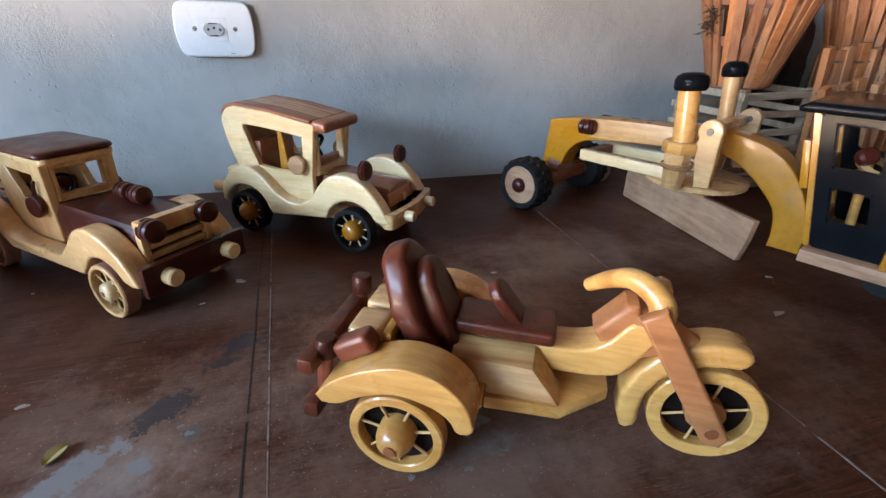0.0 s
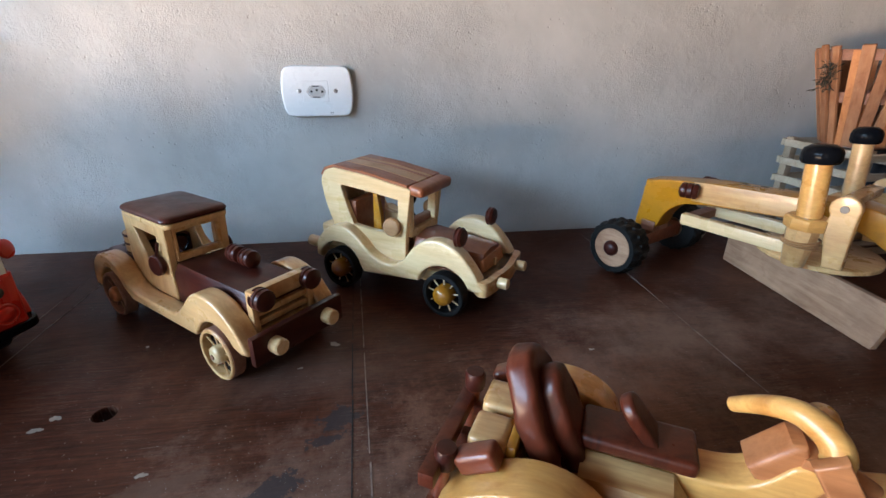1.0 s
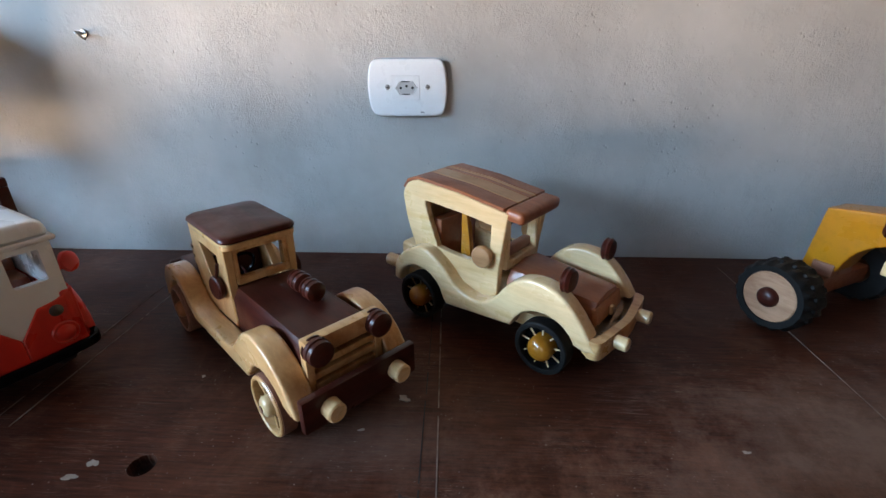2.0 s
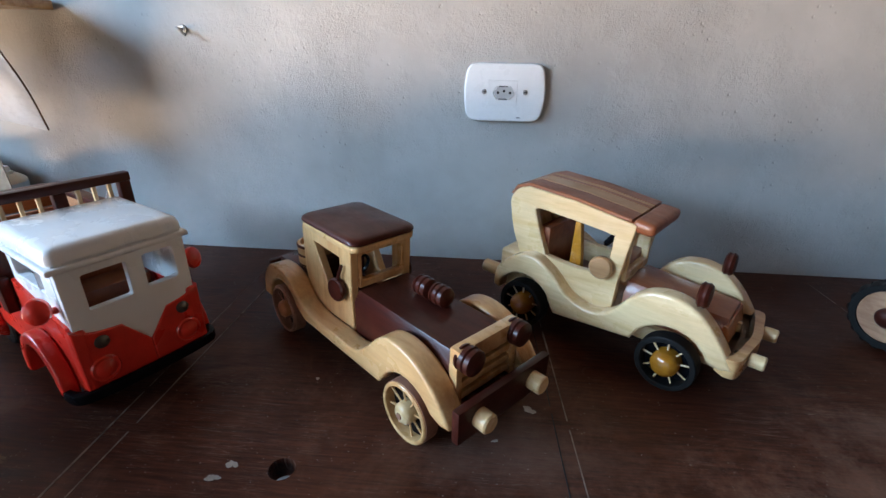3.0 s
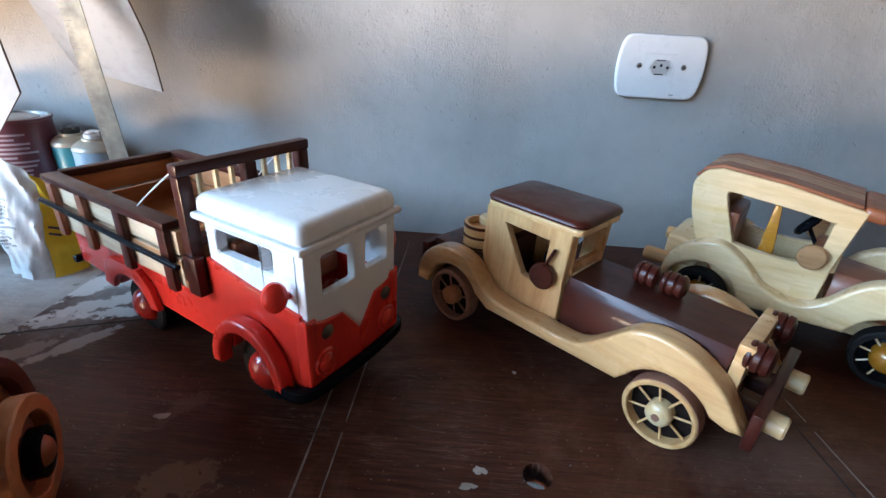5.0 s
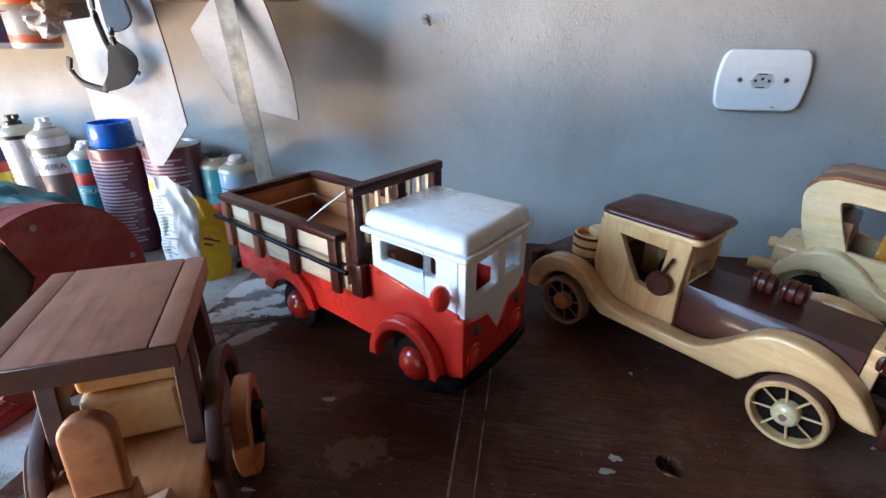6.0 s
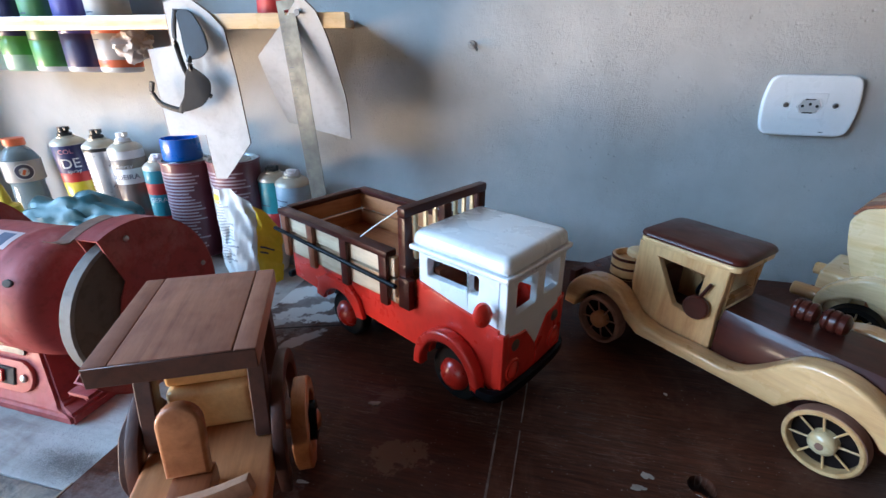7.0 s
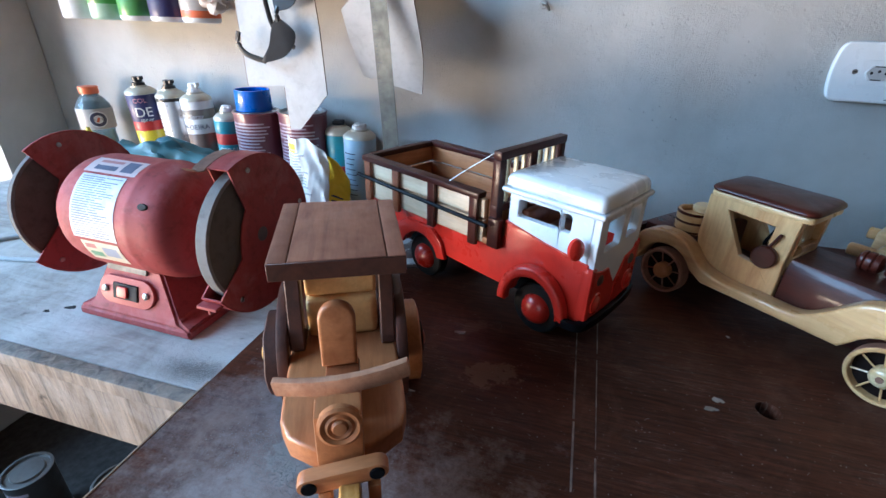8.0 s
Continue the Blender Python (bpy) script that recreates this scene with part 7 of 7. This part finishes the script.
for k in range(40):
    part("tick", box(-0.012, -0.012 + (0.009 if k % 5 == 0 else 0.0045), -0.0002, -0.00005, 0.11 - k * 0.0055, 0.1104 - k * 0.0055, 0), INK, ruler)
solid("nail", joined(rod((0, 0.0065, 0), (0, -0.004, 0), 0.002, 10), rod((0, -0.004, 0), (0, -0.0052, 0), 0.004, 12)), DARK_STEEL, "nail in the shelf's front rail", "nail", "", pose(-0.6633, 0.8445, 0.3752))

# sunglasses hung by one arm
g = thing("sunglasses", pose(-0.83, 0.838, 0.315), "black wrap-around sunglasses hanging on a template", "sunglasses")
LENS = plain("smoked_lens", (0.04, 0.043, 0.048), 0.4)
LENS.node_tree.nodes["Principled BSDF"].inputs["Specular IOR Level"].default_value = 0.15
upper = catmull([(-0.014, 0.0667), (0.005, 0.0645), (0.0193, 0.0508), (0.0303, 0.0344), (0.0337, 0.0184), (0.0222, 0.0078), (0.0057, 0.0035), (-0.0031, 0.0047), (-0.006, 0.0219), (-0.0078, 0.0394), (-0.014, 0.0667)], 4)[:-1]
lower = catmull([(0.0032, -0.0068), (0.0227, -0.0213), (0.0237, -0.0325), (0.0152, -0.0455), (-0.0034, -0.0599), (-0.0341, -0.0672), (-0.0206, -0.0449), (-0.0131, -0.0234), (-0.0055, -0.0084), (0.0032, -0.0068)], 4)[:-1]
for out in (upper, lower):
    bm = profile(out, -0.0012, 0.0012, 0.0006, 1)
    for v in bm.verts:
        v.co.y += -6 * (v.co.x - 0.012) ** 2 + 2.2 * v.co.z ** 2 - 0.006
    part("lens", bm, LENS, g, "dark smoked lens")
part("bridge", sweep(catmull([(0.002, -0.0065, 0.009), (-0.0015, -0.007, 0.0), (-0.0005, -0.0065, -0.011)], 5), 0.0036, 8), BLACK_PLASTIC, g)
part("arm", sweep(catmull([(-0.013, -0.001, 0.066), (-0.0214, -0.002, 0.036), (-0.02, -0.001, 0.0039), (-0.0122, 0.001, -0.0234), (0.017, 0.001, -0.0455)], 6), 0.0024, 8, 1.5), BLACK_PLASTIC, g)
part("arm", sweep(catmull([(-0.032, -0.004, -0.0665), (-0.0609, -0.008, -0.0577), (-0.0732, -0.009, -0.0422), (-0.0696, -0.009, -0.0266)], 6), 0.0028, 8, 1.5), BLACK_PLASTIC, g)


# ---- bottles, cans, tins and bags on the side bench ----
spray_can(-1.240, 0.953, BZ, 0.0275, 0.217, [(0.05, SILVER), (0.4, NAVY), (0.62, YELLOW_PRINT), (0.72, RED_PRINT), (1, NAVY)], BLACK_PLASTIC, "navy and red spray can with a black nozzle", (1, -3), texts=(("DE", 0.026, -52, 0.1495, WHITE_PRINT), ("spray", 0.0105, -48, 0.1355, WHITE_PRINT), ("COL", 0.012, -56, 0.1725, PINK_PRINT)))
spray_can(-1.169, 0.953, BZ, 0.0272, 0.214, [(0.965, SILVER), (1, BLACK_PLASTIC)], BLACK_PLASTIC, "silver spray can with a black nozzle", (0, -3), bars=14)
spray_can(-1.110, 0.953, BZ, 0.0275, 0.211, [(0.1, WHITE_PRINT), (0.66, BROWN_PRINT), (0.82, WHITE_PRINT), (0.92, TAUPE_PRINT), (1, WHITE_PRINT)], WHITE_PRINT, "white and brown wood spray can with a white nozzle", (0, -3), texts=(("MADEIRA", 0.0135, -78, 0.131, INK), ("Mix Spray", 0.0115, -80, 0.151, WHITE_PRINT)))
spray_can(-1.046, 0.945, BZ, 0.024, 0.176, [(0.2, WHITE_PRINT), (0.42, RED_PRINT), (0.7, TEAL_PRINT), (0.84, RED_PRINT), (1, TEAL_PRINT)], WHITE_PRINT, "small teal and red spray can with a white nozzle", texts=(("GERAL", 0.0125, -64, 0.094, WHITE_PRINT),))
spray_can(-0.812, 0.955, BZ, 0.0255, 0.166, [(0.35, BROWN_PRINT), (0.6, RED_PRINT), (1, TEAL_PRINT)], BLACK_PLASTIC, "teal and red spray can with a black nozzle", bars=3)
spray_can(-0.758, 0.93, BZ, 0.0275, 0.168, [(1, PALE_BLUE)], WHITE_PRINT, "pale blue spray can with a white nozzle", bars=9)


def paint_tin(x, y, z, r, h, mat, label, bars, group="paint tins"):
    t = thing("paint_tin", pose(x, y, z), label, "paint tin", group)
    part("body", lathe([(0, 0), (r, 0), (r + 0.0015, 0.001), (r + 0.0015, 0.003), (r, 0.0045), (r, h - 0.004), (r + 0.0018, h - 0.003), (r + 0.0018, h - 0.0005), (r, h)], None, 40), mat, t)
    part("lid", lathe([(r, h), (r - 0.003, h), (r - 0.004, h - 0.004), (r - 0.012, h - 0.004), (r - 0.0135, h - 0.001), (0, h - 0.001)], None, 40), DARK_STEEL if mat == DARK_STEEL else STEEL, t, "pressed metal lid")
    rnd = random.Random(int(abs(x) * 999))
    for k in range(bars):
        bm = bmesh.new()
        n, w = 14, rnd.uniform(1.0, 2.2)
        a0 = radians(-86)
        zz = h * 0.12 + h * 0.8 * k / bars
        vs = [[bm.verts.new(((r + 0.0003) * math.cos(a0 - w / 2 + w * i / n), (r + 0.0003) * math.sin(a0 - w / 2 + w * i / n), zz + dz)) for dz in (0, h * 0.36 / bars)] for i in range(n + 1)]
        for p, q in zip(vs, vs[1:]):
            bm.faces.new((p[0], q[0], q[1], p[1]))
        part("text_bar", bm, plain("faded_print", (0.50, 0.40, 0.43), 0.5) if k == 0 else bpy.data.materials["faded_print"], t)
    return t


paint_tin(-0.962, 0.925, BZ, 0.0405, 0.176, MAROON, "maroon paint tin with printed lines", 24)
paint_tin(-0.872, 0.935, BZ, 0.0425, 0.18, MAROON, "maroon paint tin with printed lines", 24)
solid("blue_cap", lathe([(0, 0), (0.031, 0), (0.032, 0.002), (0.031, 0.034), (0.0305, 0.036), (0.028, 0.036), (0.028, 0.004), (0, 0.004)], pose(-0.965, 0.925, BZ + 0.1765, 0, 0, 0), 36), BLUE_PLASTIC, "bright blue plastic cap standing on a paint tin", "cap")

bottle = thing("drink_bottle", pose(-1.382, 0.945, BZ), "clear plastic drink bottle with an orange cap", "bottle")
PET, _, pb = material("cloudy_clear_plastic")
pb.inputs["Base Color"].default_value = (0.42, 0.54, 0.6, 1)
pb.inputs["Roughness"].default_value = 0.15
pb.inputs["Transmission Weight"].default_value = 0.75
pb.inputs["IOR"].default_value = 1.3
part("body", lathe([(0, 0), (0.028, 0), (0.031, 0.004), (0.031, 0.04), (0.029, 0.046), (0.029, 0.084), (0.0275, 0.094), (0.0285, 0.102), (0.0315, 0.112), (0.0325, 0.124), (0.0325, 0.146), (0.0295, 0.154), (0.0225, 0.166), (0.0155, 0.172), (0.0155, 0.178), (0, 0.178)], None, 36), PET, bottle)
part("label", lathe([(0.0327, 0.106), (0.0331, 0.107), (0.0331, 0.147), (0.0327, 0.148)], None, 36), GREY_PRINT, bottle, "grey wrap label with a round mark")
for name, pts, lift, mat in (("mark", [(0, 0), (0.0165, 0), (0.0165, 0.0006), (0, 0.0006)], 0.0, WHITE_PRINT), ("mark_ring", [(0.0085, 0.0007), (0.0145, 0.0007), (0.0145, 0.0012), (0.0085, 0.0012), (0.0085, 0.0007)], 0.0004, INK)):
    bm = lathe(pts, None, 32)
    for v in bm.verts:
        a = radians(-34) + v.co.x / 0.0335
        rr = 0.0333 + lift + v.co.z
        v.co = (rr * math.cos(a), rr * math.sin(a), 0.127 + v.co.y)
    bmesh.ops.recalc_face_normals(bm, faces=bm.faces[:])
    part(name, bm, mat, bottle)
part("mark_bolt", moved(box(-0.0022, 0.0022, -0.0004, 0.0004, -0.006, 0.004, 0.0002, 1), Matrix.Rotation(radians(56), 4, "Z") @ Matrix.Translation((0, -0.0345, 0.127)) @ Matrix.Rotation(radians(25), 4, "Y")), ORANGE_CAP, bottle)
part("cap", lathe([(0, 0.176), (0.0175, 0.176), (0.018, 0.1775), (0.018, 0.1885), (0.0168, 0.19), (0, 0.19)], None, 30), ORANGE_CAP, bottle, "ribbed orange cap")

glue = thing("squeeze_bottle", pose(-1.19, 0.775, BZ), "soft yellow squeeze bottle with a pointed nozzle", "bottle")
YELLOW_SOFT = plain("soft_yellow_plastic", (0.72, 0.62, 0.16), 0.4)
part("body", lathe([(0, 0), (0.036, 0), (0.04, 0.004), (0.04, 0.08), (0.034, 0.095), (0.02, 0.103), (0.018, 0.108), (0, 0.108)], None, 30), YELLOW_SOFT, glue)
part("nozzle", lathe([(0.0185, 0.108), (0.0185, 0.118), (0.009, 0.122), (0.0045, 0.148), (0.0028, 0.154), (0, 0.154)], None, 20), plain("bright_yellow_plastic", (0.78, 0.6, 0.05), 0.35), glue, "bright yellow nozzle")

# crumpled bags
def crumple(name, sx, sy, sz, m, mat, label, seed, amp=0.16, category="bag"):
    bm = bmesh.new()
    bmesh.ops.create_icosphere(bm, subdivisions=5, radius=1.0)
    off = Vector((seed * 3.1, seed * 1.7, seed * 2.3))
    for v in bm.verts:
        d = v.co.normalized()
        f = 1 + amp * noise.noise(d * 1.8 + off) * 1.3 + amp * 0.55 * abs(noise.noise(d * 3.6 + off)) + amp * 0.22 * abs(noise.noise(d * 9 + off))
        v.co = Vector((d.x * sx * f, d.y * sy * f, max(-sz * 0.8, d.z * sz * f)))
    return solid(name, bm, mat, label, category, "", m)


TEAL_BAG, _, tb = material("teal_thin_plastic")
tb.inputs["Base Color"].default_value = (0.03, 0.1, 0.115, 1)
tb.inputs["Roughness"].default_value = 0.45
tb.inputs["Coat Weight"].default_value = 0.05
crumple("plastic_bag", 0.112, 0.05, 0.072, pose(-1.07, 0.8, BZ + 0.0578, 0, 5, 8), TEAL_BAG, "crumpled thin teal plastic bag on the bench", 1, 0.3)

BIN_FILM = plain("black_bin_film", (0.012, 0.014, 0.018), 0.4)
crumple("plastic_bag", 0.055, 0.035, 0.18, pose(1.10, 0.948, 0.1442), BIN_FILM, "dark crumpled plastic bag against the wall", 4, 0.25)

# printed sack: white and yellow, standing folded
SACK_W = paint("white_printed_film", (0.66, 0.68, 0.67), (0.58, 0.61, 0.59), 0.5, 0.05, 0.12)
sack = thing("printed_sack", pose(-0.812, 0.85, BZ, 0, 0, 6), "crumpled white and yellow printed sack, folded open", "sack")


def film(u0, u1, n=26, k=30, w0=0.0, w1=1.0, proud=0.0, thick=0.0012):
    bm = bmesh.new()
    grid = []
    for i in range(n + 1):
        u = u0 + (u1 - u0) * i / n
        col = []
        for j in range(k + 1):
            w = w0 + (w1 - w0) * j / k
            top = 0.157 * (1 - 0.5 * u ** 5) - 0.003 * math.sin(u * 11)
            x = -0.036 + 0.1 * u + 0.006 * w * (u - 0.5)
            y = -0.048 * math.sin(math.pi * u) ** 0.8 * (1 - 0.35 * w) + 0.010 * noise.noise(Vector((u * 2.6, w * 2.2, 1.3))) + 0.009 * abs(noise.noise(Vector((u * 4 + w * 3, w * 2.4 - u * 3, 4.3)))) + 0.005 * abs(noise.noise(Vector((u * 9 - w * 4, w * 8 + u * 3, 7.7))))
            col.append(bm.verts.new((x, y - proud, top * w)))
        grid.append(col)
    for a, b in zip(grid, grid[1:]):
        for j in range(k):
            bm.faces.new((a[j], b[j], b[j + 1], a[j + 1]))
    ext = bmesh.ops.extrude_face_region(bm, geom=bm.faces[:])
    bmesh.ops.translate(bm, vec=(0, thick, 0), verts=[q for q in ext["geom"] if isinstance(q, bmesh.types.BMVert)])
    bmesh.ops.recalc_face_normals(bm, faces=bm.faces[:])
    return bm


part("white_side", film(0.0, 0.755), SACK_W, sack, "white printed film")
part("yellow_side", film(0.76, 0.99, 16), plain("yellow_film", (0.86, 0.62, 0.02), 0.5, coat=0.05), sack, "bright yellow film")
part("filling", lathe([(0, 0), (0.05, 0), (0.055, 0.02), (0.045, 0.055), (0.02, 0.075), (0, 0.08)], pose(0, 0.035, 0), 24), SACK_W, sack)
rnd = random.Random(8)
FAINT_INK = plain("faint_blue_grey_print", (0.36, 0.40, 0.42), 0.6)
for k in range(22):
    w = 0.25 + k * 0.03
    u = 0.08 + 0.06 * math.sin(k * 0.2)
    part("text_bar", film(u, u + rnd.uniform(0.18, 0.36), 12, 1, w, w + 0.014, 0.0009, 0.0004), FAINT_INK, sack)
for w in (0.44, 0.50):
    part("text_bar", film(0.79, 0.79 + rnd.uniform(0.06, 0.13), 8, 1, w, w + 0.02, 0.0009, 0.0004), INK, sack)
part("yellow_corner", film(0.03, 0.22, 8, 6, 0.86, 0.95, 0.0008, 0.0004), bpy.data.materials["yellow_film"], sack)


# ---- paint flecks, chips and stains on the table ----
def fleck(x, y, r, stretch, seed, mat, label, thick=0.0005, z=0.0, category="paint spot"):
    rr = random.Random(seed)
    pts = []
    ph = [rr.uniform(0, 6.28) for _ in range(4)]
    for i in range(44):
        a = 2 * math.pi * i / 44
        k = r * (1 + (0.5 if r > 0.009 else 0.2) * noise.noise(Vector((2.1 * math.cos(a), 2.1 * math.sin(a), seed * 1.7))) + (0.25 if r > 0.009 else 0.0) * noise.noise(Vector((6 * math.cos(a), 6 * math.sin(a), seed * 0.9))) + 0.22 * math.sin(2 * a + ph[0]) + 0.16 * math.sin(3 * a + ph[1]) + 0.11 * math.sin(5 * a + ph[2]) + 0.06 * math.sin(9 * a + ph[3]))
        pts.append((k * math.cos(a) * stretch, k * math.sin(a)))
    bm = moved(profile(pts, 0, thick, 0), Matrix(((1, 0, 0, 0), (0, 0, 1, 0), (0, 1, 0, 0), (0, 0, 0, 1))))
    bmesh.ops.recalc_face_normals(bm, faces=bm.faces[:])
    return solid("paint_spot" if category == "paint spot" else category.replace(" ", "_"), bm, mat, label, category, "", pose(x, y, z, 0, 0, rr.uniform(-30, 30)), "flecks on the table")


FLECK = plain("dried_pale_paint", (0.42, 0.34, 0.28), 0.7, vary=0.5)
GREY_SPOT = plain("dried_grey_paint", (0.19, 0.175, 0.165), 0.6, vary=0.5)
for i, (x, y, r, k) in enumerate(((0.029, 0.652, 0.0042, 1.7), (-0.224, 0.563, 0.0038, 1.5), (-0.233, 0.549, 0.0034, 1.8), (0.664, 0.507, 0.003, 1.6), (0.602, 0.439, 0.004, 2.2), (0.231, 0.537, 0.002, 1.3), (-0.481, 0.589, 0.004, 1.4), (-0.189, 0.676, 0.002, 1.2), (-0.506, 0.487, 0.0016, 4.0), (-0.115, 0.483, 0.003, 1.5), (-0.005, 0.61, 0.0016, 2), (0.33, 0.6, 0.002, 1.6))):
    fleck(x, y, r * 0.85, k, 30 + i, FLECK, "small dried fleck of pale paint on the table")
for i, (x, y, r) in enumerate(((0.21, 0.339, 0.0022), (0.24, 0.349, 0.0024), (0.17, 0.342, 0.002), (0.23, 0.379, 0.0026), (0.218, 0.366, 0.002), (0.017, 0.421, 0.0026), (0.01, 0.43, 0.002))):
    fleck(x, y, r, 1.2, 60 + i, GREY_SPOT, "dried grey paint spot on the table")
leaf = bmesh.new()
rows = []
for i in range(9):
    u = i / 8
    w = 0.0058 * math.sin(math.pi * min(1, u * 0.96 + 0.03)) ** 0.8
    rows.append([leaf.verts.new((-0.0095 + 0.019 * u, s * w, 0.0012 + 0.002 * abs(s) + 0.0015 * math.sin(u * 3))) for s in (-1, 0, 1)])
for a, b in zip(rows, rows[1:]):
    for j in range(2):
        leaf.faces.new((a[j], b[j], b[j + 1], a[j + 1]))
ext = bmesh.ops.extrude_face_region(leaf, geom=leaf.faces[:])
bmesh.ops.translate(leaf, vec=(0, 0, -0.0009), verts=[q for q in ext["geom"] if isinstance(q, bmesh.types.BMVert)])
bmesh.ops.recalc_face_normals(leaf, faces=leaf.faces[:])
solid("dry_leaf", leaf, paint("dry_leaf_skin", (0.34, 0.27, 0.09), (0.24, 0.13, 0.05), 0.6, 0.0), "small dry olive leaf on the table", "leaf", "", pose(-0.068, 0.4226, 0, 0, 0, 62))

# sawdust lying round the grinder, on the bench edge and under the three-wheeler
dust = bmesh.new()
rnd = random.Random(12)
for cx, cy, cz, sx, sy, n in ((-0.735, 0.468, BZ, 0.022, 0.009, 7000), (-0.85, 0.497, BZ, 0.06, 0.005, 1800), (-0.565, 0.385, 0, 0.024, 0.018, 5000), (-0.50, 0.33, 0, 0.02, 0.02, 2500), (0.15, 0.42, 0, 0.28, 0.07, 500), (0.0, 0.42, 0, 0.07, 0.05, 300), (0.2, 0.36, 0, 0.06, 0.03, 260), (-0.25, 0.55, 0, 0.2, 0.1, 260)):
    for i in range(n):
        x, y, s = rnd.gauss(cx, sx), rnd.gauss(cy, sy), rnd.uniform(0.0002, 0.00055)
        if cz == 0 and x < -0.687 or cz < 0 and (x > -0.693 or y < 0.447):
            continue
        a = rnd.uniform(0, 6.28)
        b = [dust.verts.new((x + s * math.cos(a + k * 2.09), y + s * math.sin(a + k * 2.09), cz)) for k in range(3)]
        t3 = dust.verts.new((x, y, cz + s * 0.9))
        for k in range(3):
            dust.faces.new((b[k], b[(k + 1) % 3], t3))
solid("sawdust", dust, plain("grey_sawdust", (0.33, 0.32, 0.31), 0.9), "loose grey sawdust on bench and table", "sawdust", "stuff")
for i, (x, y, r) in enumerate(((-0.91, 0.555, 0.0055), (-0.965, 0.515, 0.004), (-0.985, 0.5, 0.0025), (-1.02, 0.62, 0.004))):
    fleck(x, y, r, 1.5, 120 + i, HOLE_BLACK, "small black burnt spot on the bench", 0.0004, BZ)

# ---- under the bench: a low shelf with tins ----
# planks and tins carry the shade under the bench in their colour
low = thing("low_shelf", pose(0, 0, 0), "plank shelf under the side bench, coloured near-black for its shade", "shelf")
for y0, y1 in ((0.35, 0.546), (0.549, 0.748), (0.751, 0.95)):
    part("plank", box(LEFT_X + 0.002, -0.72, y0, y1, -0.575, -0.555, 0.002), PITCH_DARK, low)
paint_tin(-1.245, 0.515, -0.5548, 0.038, 0.125, DARK_STEEL, "old paint tin with a shiny lid, darkened for the shade under the bench", 6)
paint_tin(-1.075, 0.545, -0.5548, 0.038, 0.125, DARK_STEEL, "old paint tin with a shiny lid, darkened for the shade under the bench", 6)
for x in (-1.4, -0.8):
    solid("low_shelf_block", box(x - 0.04, x + 0.04, 0.6, 0.7, FLOOR_Z, -0.5752, 0.003), BENCH_EDGE, "rough block holding up the low shelf", "block")
